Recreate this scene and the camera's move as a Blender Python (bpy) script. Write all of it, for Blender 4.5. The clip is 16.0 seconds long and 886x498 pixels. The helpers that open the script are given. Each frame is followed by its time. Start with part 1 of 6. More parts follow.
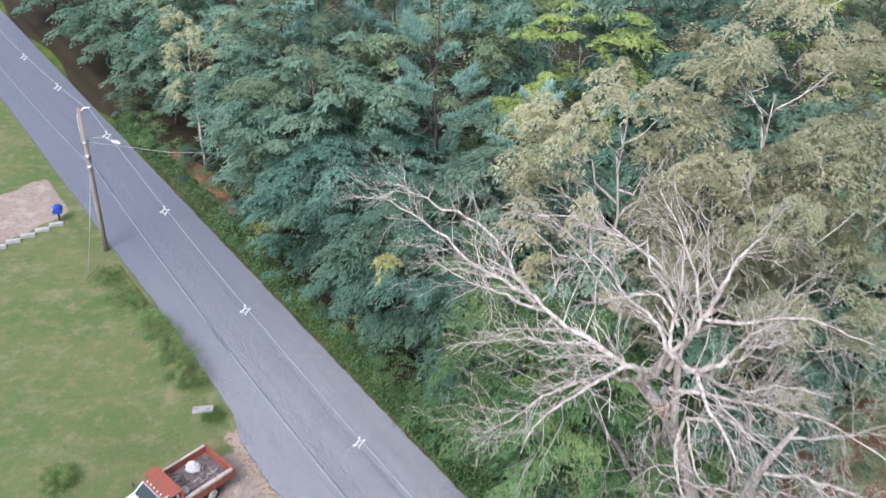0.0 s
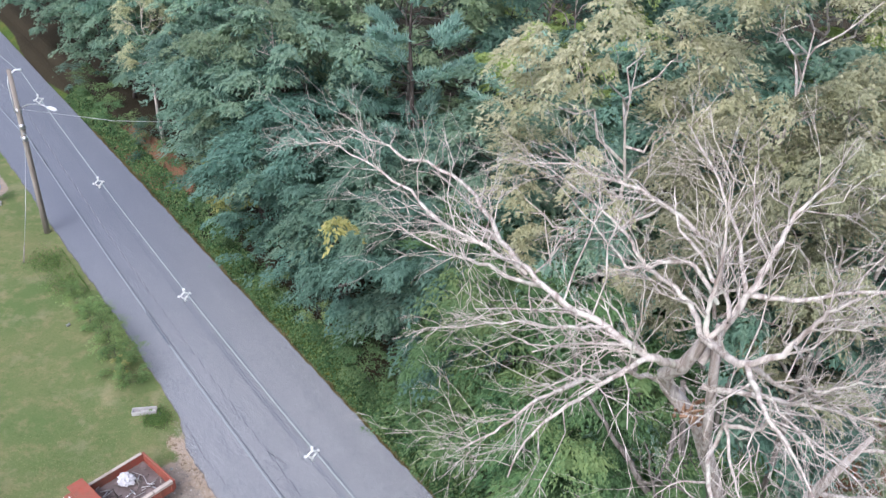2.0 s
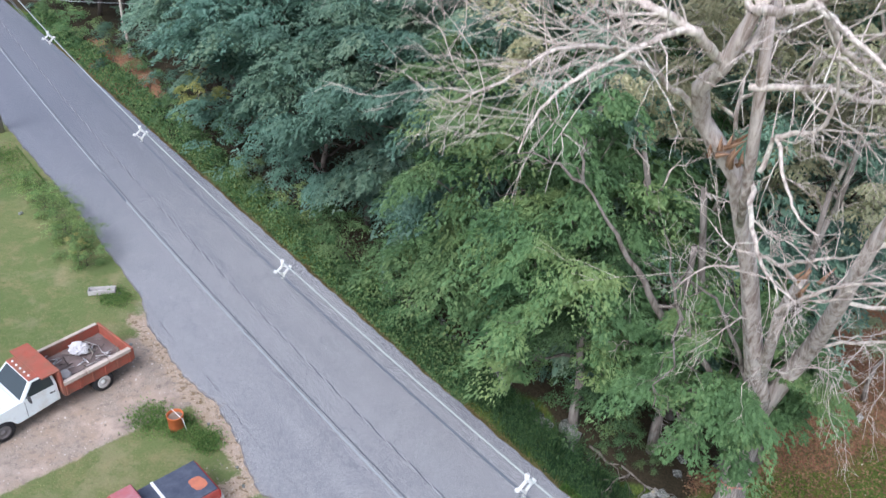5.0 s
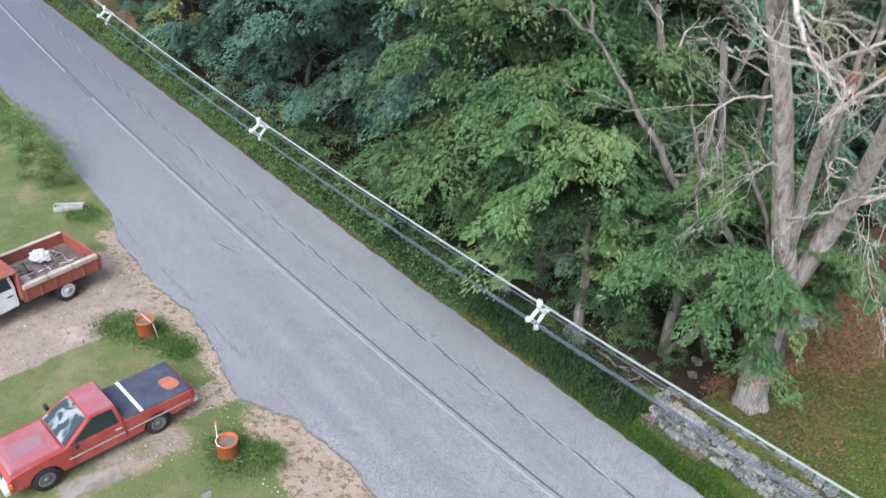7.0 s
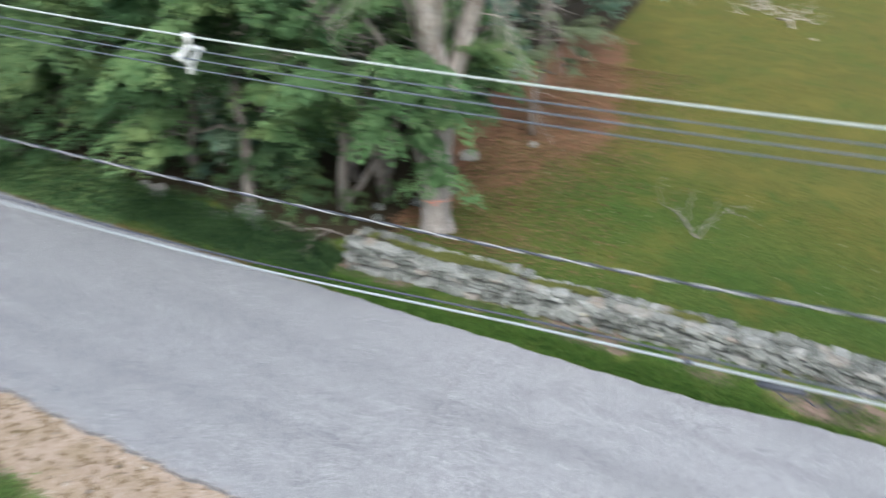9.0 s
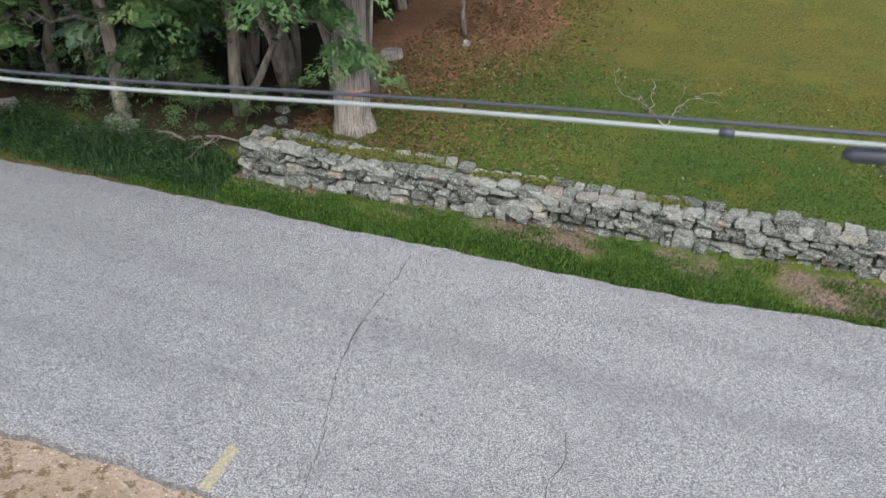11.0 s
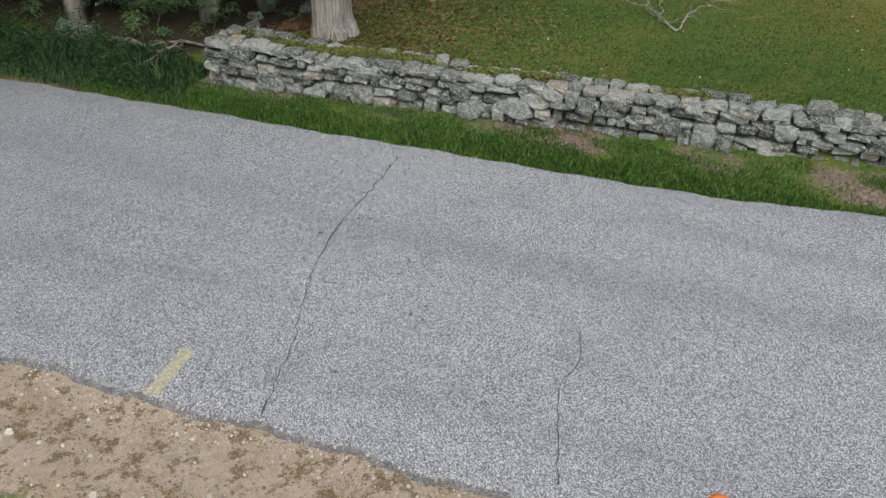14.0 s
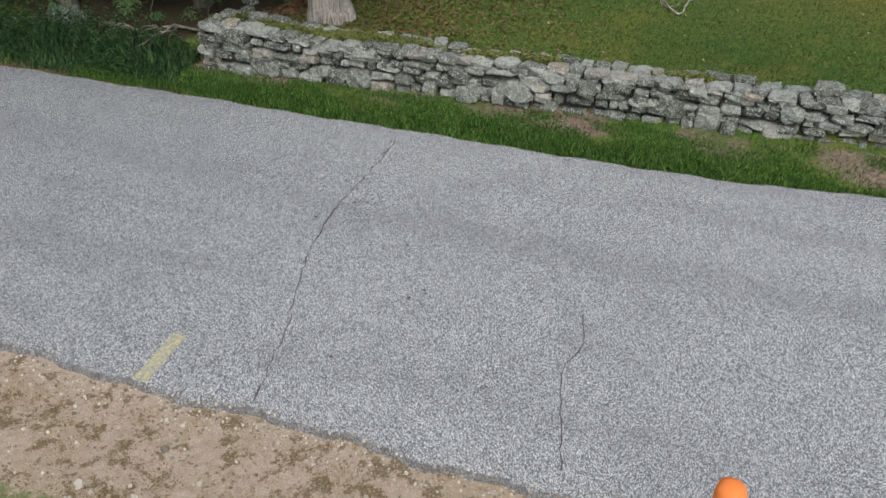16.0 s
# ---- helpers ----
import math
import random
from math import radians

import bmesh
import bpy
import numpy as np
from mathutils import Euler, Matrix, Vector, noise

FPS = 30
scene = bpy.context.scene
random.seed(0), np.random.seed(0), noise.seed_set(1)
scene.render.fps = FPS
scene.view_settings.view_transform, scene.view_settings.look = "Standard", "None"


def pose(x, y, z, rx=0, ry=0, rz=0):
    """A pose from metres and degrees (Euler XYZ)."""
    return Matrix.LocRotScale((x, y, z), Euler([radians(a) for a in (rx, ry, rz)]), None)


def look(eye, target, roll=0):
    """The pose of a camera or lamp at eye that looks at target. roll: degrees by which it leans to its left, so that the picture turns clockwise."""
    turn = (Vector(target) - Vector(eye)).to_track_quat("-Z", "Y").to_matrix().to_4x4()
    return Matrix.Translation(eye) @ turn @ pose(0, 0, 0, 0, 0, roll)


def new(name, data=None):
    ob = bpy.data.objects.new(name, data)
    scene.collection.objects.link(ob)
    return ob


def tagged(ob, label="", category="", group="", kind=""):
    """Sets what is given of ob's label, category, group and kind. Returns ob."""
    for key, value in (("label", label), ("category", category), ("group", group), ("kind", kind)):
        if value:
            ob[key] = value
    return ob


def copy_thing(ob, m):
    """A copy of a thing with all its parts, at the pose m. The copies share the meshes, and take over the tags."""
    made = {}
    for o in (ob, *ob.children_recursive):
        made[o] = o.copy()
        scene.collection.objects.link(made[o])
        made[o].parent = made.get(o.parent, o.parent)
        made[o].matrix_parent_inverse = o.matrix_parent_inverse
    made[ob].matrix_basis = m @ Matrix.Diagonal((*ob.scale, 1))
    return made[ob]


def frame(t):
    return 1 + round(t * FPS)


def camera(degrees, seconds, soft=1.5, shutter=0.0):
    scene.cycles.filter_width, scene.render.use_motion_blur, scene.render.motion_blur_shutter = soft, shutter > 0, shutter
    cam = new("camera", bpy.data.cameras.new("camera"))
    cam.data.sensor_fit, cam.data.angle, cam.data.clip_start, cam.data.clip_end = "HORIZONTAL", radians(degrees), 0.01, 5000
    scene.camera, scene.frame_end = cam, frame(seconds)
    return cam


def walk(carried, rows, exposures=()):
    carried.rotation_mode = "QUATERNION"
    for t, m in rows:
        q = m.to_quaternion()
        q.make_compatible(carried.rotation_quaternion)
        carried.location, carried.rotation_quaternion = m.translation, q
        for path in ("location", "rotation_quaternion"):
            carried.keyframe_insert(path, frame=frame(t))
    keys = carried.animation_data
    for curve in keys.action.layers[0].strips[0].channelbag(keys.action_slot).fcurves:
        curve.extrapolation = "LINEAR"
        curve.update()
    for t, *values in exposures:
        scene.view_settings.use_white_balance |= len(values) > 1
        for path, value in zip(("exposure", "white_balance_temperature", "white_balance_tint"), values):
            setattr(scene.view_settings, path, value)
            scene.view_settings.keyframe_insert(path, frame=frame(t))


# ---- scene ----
cam = camera(56.1, 16.0, soft=1.38, shutter=0.5)
PATH = [
    (0, (-0.091, -0.723, 28.979), (-0.231, 0.972, 27.926), 2.8),
    (0.5, (-0.193, 1.688, 28.279), (-0.324, 3.39, 27.236), 2.7),
    (1, (-0.135, 2.899, 27.325), (-0.255, 4.599, 26.278), 3.1),
    (1.5, (0.017, 3.35, 26.438), (-0.099, 5.043, 25.379), 3.0),
    (2, (0.166, 3.428, 25.567), (0.051, 5.117, 24.503), 3.0),
    (2.5, (0.181, 3.297, 24.737), (0.074, 4.986, 23.671), 3.2),
    (3, (0.247, 3.236, 23.732), (0.142, 4.924, 22.664), 3.2),
    (3.5, (0.239, 3.151, 22.809), (0.139, 4.839, 21.74), 3.3),
    (4, (0.347, 3.176, 21.621), (0.249, 4.864, 20.553), 3.1),
    (4.2, (0.33, 3.103, 21.178), (0.236, 4.792, 20.111), 3.1),
    (6.3, (0.288, 3.182, 16.988), (0.237, 4.873, 15.922), 3.4),
    (6.5, (0.316, 3.186, 16.677), (0.265, 4.876, 15.609), 3.3),
    (7, (0.332, 3.166, 15.575), (0.285, 4.858, 14.51), 3.4),
    (7.5, (0.341, 3.19, 14.571), (0.293, 4.881, 13.504), 3.3),
    (8, (0.344, 3.14, 13.37), (0.302, 4.831, 12.302), 3.4),
    (8.5, (0.247, 3.064, 12.402), (0.345, 4.758, 11.343), 3.5),
    (8.7, (0.399, 2.937, 12.021), (0.709, 4.612, 10.974), 3.0),
    (9, (0.258, 2.589, 11.353), (0.988, 4.154, 10.345), 3.7),
    (9.2, (0.317, 2.638, 10.967), (1.153, 4.147, 9.956), 3.3),
    (11.3, (2.013, 4.873, 7.416), (2.851, 6.36, 6.374), 2.4),
    (11.5, (2.147, 5.053, 7.111), (2.983, 6.536, 6.061), 2.4),
    (12, (2.314, 5.322, 6.123), (3.147, 6.798, 5.062), 2.2),
    (12.5, (2.341, 5.328, 5.869), (3.184, 6.792, 4.799), 2.1),
    (13, (2.256, 5.289, 5.913), (3.1, 6.752, 4.842), 2.1),
    (13.5, (2.2, 5.221, 5.927), (3.046, 6.684, 4.857), 2.1),
    (14, (2.195, 5.183, 5.893), (3.042, 6.644, 4.821), 2.1),
    (14.5, (2.213, 5.181, 5.924), (3.058, 6.64, 4.849), 2.0),
    (15, (2.241, 5.226, 5.962), (3.088, 6.685, 4.888), 2.0),
    (15.5, (2.253, 5.251, 5.899), (3.101, 6.71, 4.825), 2.1),
    (16, (2.288, 5.3, 5.602), (3.133, 6.757, 4.523), 1.9),
]
walk(cam, [(t, look(eye, target, roll)) for t, eye, target, roll in PATH],
     exposures=[(0, 0.92, 5800, 18), (4, 0.92, 5800, 17), (7, 1.03, 5850, 13), (9.2, 0.98, 6100, 9), (11.3, 0.66, 6450, 9.5), (12.5, 0.49, 6450, 8), (16, 0.44, 6450, 7.2)])

# ---- world, sun, exposure ----
SUN_EL, SUN_AZ = radians(52), radians(200)
world = bpy.data.worlds.new("overcast_sky")
scene.world = world
world.use_nodes = True
wn = world.node_tree
sky = wn.nodes.new("ShaderNodeTexSky")
sky.sky_type = "NISHITA"
sky.sun_disc = False
sky.sun_elevation, sky.sun_rotation = SUN_EL, SUN_AZ
sky.air_density, sky.dust_density, sky.ozone_density = 1.0, 4.0, 1.0
hue = wn.nodes.new("ShaderNodeHueSaturation")
hue.inputs["Saturation"].default_value = 0.62
wn.links.new(sky.outputs[0], hue.inputs["Color"])
wn.links.new(hue.outputs[0], wn.nodes["Background"].inputs["Color"])
wn.nodes["Background"].inputs["Strength"].default_value = 0.13
sun = new("sun", bpy.data.lights.new("sun", "SUN"))
sun.data.energy, sun.data.angle, sun.data.color = 1.1, radians(40), (1.0, 0.985, 0.96)
sun.matrix_world = look((0, 0, 60), (60 * math.sin(SUN_AZ) * -1, 60 * math.cos(SUN_AZ) * -1, 60 - 60 * math.tan(SUN_EL)))


# ---- road frame: s along the road, u across it, z up ----
AX = Vector((0.6791, -0.7340, 0))
UX = Vector((0.7340, 0.6791, 0))
HEAD = math.degrees(math.atan2(AX.y, AX.x))


def W(s, u, z=0.0):
    return AX * s + UX * u + Vector((0, 0, z))


def su_pose(s, u, z=0.0, turn=0.0, size=1.0):
    """A pose whose x axis runs along the road, turned by so many degrees."""
    p = W(s, u, z)
    return pose(p.x, p.y, p.z, 0, 0, HEAD + turn) @ Matrix.Scale(size, 4)


def smooth(a, b, x):
    k = np.clip((x - a) / (b - a), 0, 1)
    return k * k * (3 - 2 * k)


def ground_z(s, u):
    """Height of the ground: level on the house side, a low bank on the woods side."""
    widen = 0.38 * smooth(-3, 0.8, s)
    bank = smooth(16.75, 17.6, u - widen) * 0.15 + smooth(17.9, 19.0, u) * 0.41
    wild = smooth(18.5, 24, u) * (0.12 * np.sin(s * 0.31 + u * 0.2) + 0.1 * np.sin(u * 0.53 - s * 0.17))
    lawn = smooth(9.6, 8.2, u) * (0.03 * np.sin(s * 0.5) + 0.03 * np.sin(u * 0.8 + s * 0.23))
    return bank + wild + lawn - 0.07 * smooth(8.6, 10.3, u) * smooth(17.3, 16.7, u - widen)


def gz(s, u):
    return float(ground_z(np.float64(s), np.float64(u)))


# ---- materials ----
class Mat:
    """A small builder for node materials."""

    def __init__(self, name, rough=0.8, metal=0.0, spec=0.3):
        self.m = bpy.data.materials.new(name)
        self.m.use_nodes = True
        self.t = self.m.node_tree
        self.b = self.t.nodes["Principled BSDF"]
        self.b.inputs["Roughness"].default_value = rough
        self.b.inputs["Metallic"].default_value = metal
        self.b.inputs["Specular IOR Level"].default_value = spec
        self.co = self.t.nodes.new("ShaderNodeTexCoord").outputs["Object"]

    def node(self, kind, **sets):
        n = self.t.nodes.new("ShaderNode" + kind)
        for k, v in sets.items():
            n.inputs[k.replace("_", " ")].default_value = v
        return n

    def link(self, a, b):
        self.t.links.new(a, b)

    def noise(self, scale, detail=4.0, rough=0.6, distort=0.0, stretch=None):
        n = self.node("TexNoise", Scale=scale, Detail=detail, Roughness=rough, Distortion=distort)
        src = self.co
        if stretch:
            mp = self.node("Mapping")
            mp.inputs["Scale"].default_value = stretch
            self.link(src, mp.inputs["Vector"])
            src = mp.outputs[0]
        self.link(src, n.inputs["Vector"])
        return n.outputs["Fac"]

    def cells(self, scale, out="Color", feature="F1"):
        n = self.node("TexVoronoi", Scale=scale)
        n.feature = feature
        self.link(self.co, n.inputs["Vector"])
        return n.outputs[out]

    def ramp(self, fac, *stops):
        r = self.node("ValToRGB")
        e = r.color_ramp.elements
        while len(e) < len(stops):
            e.new(0.5)
        for el, (p, c) in zip(e, stops):
            el.position = p
            el.color = (*c, 1) if len(c) == 3 else c
        self.link(fac, r.inputs["Fac"])
        return r.outputs["Color"]

    def span(self, fac, a, b, lo=0.0, hi=1.0):
        r = self.node("MapRange")
        r.inputs["From Min"].default_value, r.inputs["From Max"].default_value = a, b
        r.inputs["To Min"].default_value, r.inputs["To Max"].default_value = lo, hi
        self.link(fac, r.inputs["Value"])
        return r.outputs["Result"]

    def math(self, op, a, b):
        n = self.t.nodes.new("ShaderNodeMath")
        n.operation = op
        for i, v in enumerate((a, b)):
            if isinstance(v, (int, float)):
                n.inputs[i].default_value = v
            else:
                self.link(v, n.inputs[i])
        return n.outputs[0]

    def mix(self, fac, a, b, mode="MIX"):
        n = self.t.nodes.new("ShaderNodeMix")
        n.data_type, n.blend_type = "RGBA", mode
        for i, v in ((0, fac), (6, a), (7, b)):
            if isinstance(v, (int, float)):
                n.inputs[i].default_value = v
            elif isinstance(v, tuple):
                n.inputs[i].default_value = (*v, 1) if len(v) == 3 else v
            else:
                self.link(v, n.inputs[i])
        return n.outputs[2]

    def attr(self, name):
        n = self.t.nodes.new("ShaderNodeAttribute")
        n.attribute_name = name
        return n.outputs["Fac"]

    def island(self):
        return self.t.nodes.new("ShaderNodeNewGeometry").outputs["Random Per Island"]

    def each(self):
        return self.t.nodes.new("ShaderNodeObjectInfo").outputs["Random"]

    def colour(self, c):
        if isinstance(c, tuple):
            self.b.inputs["Base Color"].default_value = (*c, 1)
        else:
            self.link(c, self.b.inputs["Base Color"])
        return self

    def rough(self, r):
        self.link(r, self.b.inputs["Roughness"])
        return self

    def bump(self, h, strength=0.5, dist=0.02):
        n = self.node("Bump", Strength=strength, Distance=dist)
        self.link(h, n.inputs["Height"])
        self.link(n.outputs[0], self.b.inputs["Normal"])
        return self

    def leafy(self, c, share=0.35):
        """Lets light through, as leaves do."""
        self.colour(c)
        tr = self.node("BsdfTranslucent")
        self.link(c, tr.inputs["Color"])
        mx = self.node("MixShader", Fac=share)
        self.link(self.b.outputs[0], mx.inputs[1])
        self.link(tr.outputs[0], mx.inputs[2])
        self.link(mx.outputs[0], self.t.nodes["Material Output"].inputs["Surface"])
        return self


def leaf_mat(name, dark, mid, light, share=0.3, patch=0.5, rough=0.62, vary=0.35, hues=(0.49, 0.52)):
    a = Mat(name, rough, spec=0.25)
    f = a.math("ADD", a.math("MULTIPLY", a.island(), 1 - patch), a.math("MULTIPLY", a.noise(0.45, 3), patch))
    if not vary:
        a.leafy(a.ramp(f, (0.15, dark), (0.5, mid), (0.85, light)), share)
        return a.m
    f = a.math("ADD", f, a.math("MULTIPLY", a.math("SUBTRACT", a.each(), 0.5), vary))
    c = a.ramp(f, (0.15, dark), (0.5, mid), (0.85, light))
    h = a.node("HueSaturation", Saturation=1.0)
    a.link(a.span(a.math("FRACT", a.math("MULTIPLY", a.each(), 7.31), 0.0), 0, 1, *hues), h.inputs["Hue"])
    a.link(a.span(a.math("FRACT", a.math("MULTIPLY", a.each(), 3.77), 0.0), 0, 1, 0.75, 1.2), h.inputs["Value"])
    a.link(c, h.inputs["Color"])
    a.leafy(h.outputs[0], share)
    a.bump(a.noise(9, 4, 0.7), 0.6, 0.06)
    return a.m


def bark_mat(name, dark, light, lichen=None, scale=6.0, long=0.18, deep=0.8):
    a = Mat(name, 0.9, spec=0.15)
    f = a.noise(scale, 6, 0.65, 0.4, (1, 1, long))
    c = a.ramp(f, (0.34, dark), (0.62, light))
    if lichen:
        c = a.mix(a.span(a.noise(2.2, 5, 0.7), 0.52, 0.66, 0.0, 0.6), c, lichen)
    a.colour(c).bump(f, deep, 0.04)
    return a.m


M_maple = leaf_mat("maple_leaf", (0.047, 0.110, 0.048), (0.134, 0.236, 0.096), (0.300, 0.375, 0.145), 0.32, 0.86)
M_teal = leaf_mat("blue_green_leaf", (0.074, 0.158, 0.118), (0.165, 0.290, 0.215), (0.300, 0.425, 0.290), 0.42, 0.84, hues=(0.485, 0.512))
M_wood = leaf_mat("understory_leaf", (0.125, 0.240, 0.175), (0.250, 0.400, 0.285), (0.390, 0.520, 0.350), 0.5, 0.7)
M_pine = leaf_mat("pine_needle", (0.215, 0.370, 0.315), (0.370, 0.550, 0.455), (0.500, 0.655, 0.530), 0.5, 0.6)
M_oak = leaf_mat("browned_oak_leaf", (0.350, 0.365, 0.225), (0.540, 0.535, 0.340), (0.680, 0.645, 0.440), 0.5, 0.65, 0.6, 0.25)
M_olive = leaf_mat("olive_leaf", (0.190, 0.270, 0.165), (0.350, 0.440, 0.265), (0.490, 0.555, 0.335), 0.5, 0.7)
M_lime = leaf_mat("yellow_green_leaf", (0.240, 0.340, 0.120), (0.430, 0.540, 0.180), (0.590, 0.660, 0.260), 0.45, 0.65, 0.6, 0)
M_bush = leaf_mat("roadside_bush_leaf", (0.100, 0.180, 0.062), (0.190, 0.300, 0.105), (0.320, 0.410, 0.145), 0.42)
M_gold = leaf_mat("turning_leaf", (0.23, 0.27, 0.09), (0.42, 0.43, 0.15), (0.58, 0.55, 0.22), 0.4)
M_bark = bark_mat("grey_bark", (0.085, 0.070, 0.058), (0.26, 0.235, 0.205), (0.30, 0.30, 0.26))
M_dead = bark_mat("bleached_dead_wood", (0.27, 0.215, 0.185), (0.68, 0.62, 0.55), (0.66, 0.69, 0.57), 6.0)
M_ridged = bark_mat("ridged_maple_bark", (0.12, 0.104, 0.090), (0.47, 0.430, 0.385), (0.44, 0.42, 0.38), 28.0, 0.045, 1.0)
M_bole = bark_mat("weathered_bare_bole", (0.20, 0.150, 0.122), (0.58, 0.53, 0.48), (0.52, 0.50, 0.47), 8.0, 0.06, 0.8)
M_darkbark = bark_mat("dark_bark", (0.035, 0.028, 0.024), (0.13, 0.11, 0.095))

# ground sheet: grass, sand, gravel, leaf litter, after the zones on its vertices
g = Mat("ground_cover", 0.95, spec=0.12)
n_big, n_mid, n_fine, n_grit = g.noise(0.16, 4), g.noise(1.1, 5, 0.65), g.noise(14, 5, 0.7), g.noise(70, 3, 0.7)
house_lawn = g.mix(g.span(n_big, 0.38, 0.62), (0.118, 0.170, 0.060), (0.185, 0.202, 0.085))
house_lawn = g.mix(g.span(n_mid, 0.48, 0.75), house_lawn, (0.270, 0.235, 0.120))
house_lawn = g.mix(g.span(n_fine, 0.4, 0.8, 0.0, 0.7), house_lawn, (0.080, 0.130, 0.040))
mown = g.mix(g.span(n_big, 0.35, 0.6), (0.068, 0.130, 0.028), (0.130, 0.160, 0.040))
mown = g.mix(g.math("MULTIPLY", g.attr("dry"), g.span(g.noise(0.3, 4), 0.3, 0.6, 0.5, 1.0)), mown, (0.175, 0.150, 0.038))
mown = g.mix(g.span(n_mid, 0.5, 0.8, 0.0, 0.8), mown, (0.130, 0.115, 0.035))
mown = g.mix(g.span(n_fine, 0.42, 0.62, 0.0, 0.85), mown, (0.030, 0.058, 0.010))
mown = g.mix(g.span(g.noise(0.55, 5, 0.65), 0.52, 0.66, 0.0, 0.4), mown, (0.200, 0.170, 0.040))
mown = g.mix(g.span(g.noise(0.85, 5, 0.65, 0.6), 0.54, 0.68, 0.0, 0.55), mown, (0.055, 0.105, 0.022))
house_lawn = g.mix(g.span(g.noise(0.42, 5, 0.7), 0.53, 0.66, 0.0, 0.4), house_lawn, (0.33, 0.285, 0.175))
house_lawn = g.mix(g.span(g.noise(2.3, 5, 0.7), 0.56, 0.72, 0.0, 0.6), house_lawn, (0.065, 0.115, 0.03))
grass = g.mix(g.attr("mown"), house_lawn, mown)
sand = g.mix(g.span(n_fine, 0.35, 0.7), (0.35, 0.265, 0.198), (0.48, 0.39, 0.31))
sand = g.mix(g.span(g.noise(1.3, 5, 0.7), 0.46, 0.62, 0.0, 0.45), sand, (0.300, 0.235, 0.140))
sand = g.mix(g.span(g.noise(4.6, 8, 0.74), 0.525, 0.57, 0.0, 0.9), sand, (0.150, 0.105, 0.052))
sand = g.mix(g.span(g.noise(42, 3, 0.6), 0.6, 0.68, 0.0, 0.6), sand, (0.66, 0.60, 0.52))
sand = g.mix(g.span(n_grit, 0.55, 0.75), sand, (0.62, 0.53, 0.42))
gravel = g.mix(g.span(n_grit, 0.35, 0.7), (0.24, 0.195, 0.155), (0.48, 0.42, 0.36))
gravel = g.mix(g.span(n_mid, 0.4, 0.65), gravel, (0.36, 0.285, 0.22))
gravel = g.mix(g.span(g.noise(3.1, 5, 0.7), 0.5, 0.68, 0.0, 0.75), gravel, (0.17, 0.15, 0.135))
gravel = g.mix(g.span(g.noise(0.8, 4, 0.65), 0.52, 0.7, 0.0, 0.8), gravel, (0.50, 0.40, 0.33))
litter = g.mix(g.span(n_fine, 0.3, 0.7), (0.130, 0.066, 0.038), (0.380, 0.205, 0.125))
litter = g.mix(g.span(g.noise(2.6, 5, 0.7), 0.52, 0.66, 0.0, 0.7), litter, (0.13, 0.135, 0.045))
dirt = g.mix(g.span(n_fine, 0.3, 0.7), (0.090, 0.068, 0.050), (0.300, 0.225, 0.180))
# brown woods floor, coloured near black for the shade under the trees
forest_shade = g.mix(g.span(n_fine, 0.3, 0.7), (0.020, 0.018, 0.012), (0.065, 0.052, 0.030))
ragged = g.math("SUBTRACT", g.math("ADD", g.math("MULTIPLY", n_mid, 0.75), g.math("MULTIPLY", n_fine, 0.5)), 0.62)


def zone(under, over, name, reach=1.1):
    f = g.math("ADD", g.attr(name), g.math("MULTIPLY", ragged, reach))
    return g.mix(g.span(f, 0.42, 0.6), under, over)


c = zone(grass, forest_shade, "forest_shade", 0.5)
c = zone(c, litter, "litter", 1.9)
c = zone(c, dirt, "dirt", 1.4)
c = zone(c, gravel, "gravel")
c = zone(c, sand, "sand", 1.3)
g.colour(c).bump(g.math("ADD", n_fine, g.math("MULTIPLY", n_grit, 0.5)), 0.7, 0.05)
M_ground = g.m

a = Mat("weathered_asphalt", 0.85, spec=0.3)
chip, grit = a.cells(112), a.cells(215)
tone, tone2 = a.node("RGBToBW"), a.node("RGBToBW")
a.link(chip, tone.inputs[0])
a.link(grit, tone2.inputs[0])
both = a.math("ADD", a.math("MULTIPLY", tone.outputs[0], 0.6), a.math("MULTIPLY", tone2.outputs[0], 0.4))
base = a.ramp(both, (0.30, (0.045, 0.049, 0.055)), (0.5, (0.168, 0.177, 0.188)), (0.70, (0.78, 0.78, 0.78)))
long = a.noise(0.5, 4, 0.6, 0.3)
base = a.mix(a.span(long, 0.3, 0.7, 0.0, 0.2), base, (0.33, 0.33, 0.345))
lanes = a.node("Mapping")
lanes.vector_type = "TEXTURE"
lanes.inputs["Rotation"].default_value = (0, 0, radians(HEAD))
lanes.inputs["Scale"].default_value = (14, 0.9, 1)
a.link(a.co, lanes.inputs["Vector"])
streak = a.node("TexNoise", Scale=1.0, Detail=3.0)
a.link(lanes.outputs[0], streak.inputs["Vector"])
base = a.mix(a.span(streak.outputs["Fac"], 0.45, 0.7, 0.0, 0.28), base, (0.13, 0.13, 0.145))
base = a.mix(a.span(a.noise(0.9, 6, 0.65), 0.52, 0.75, 0.0, 0.35), base, (0.16, 0.16, 0.175))
# haze and lens falloff put into the colour: bluer, darker down the road
base = a.mix(a.span(a.attr("far_haze"), 0.0, 1.0, 0.0, 0.75), base, (0.122, 0.140, 0.178))
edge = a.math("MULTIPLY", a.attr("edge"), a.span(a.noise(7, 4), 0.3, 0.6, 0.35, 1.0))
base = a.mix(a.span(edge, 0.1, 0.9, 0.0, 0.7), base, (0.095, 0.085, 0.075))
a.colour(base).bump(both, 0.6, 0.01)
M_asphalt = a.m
a = Mat("crack_filler", 0.9)
M_crack = a.colour((0.07, 0.07, 0.075)).m
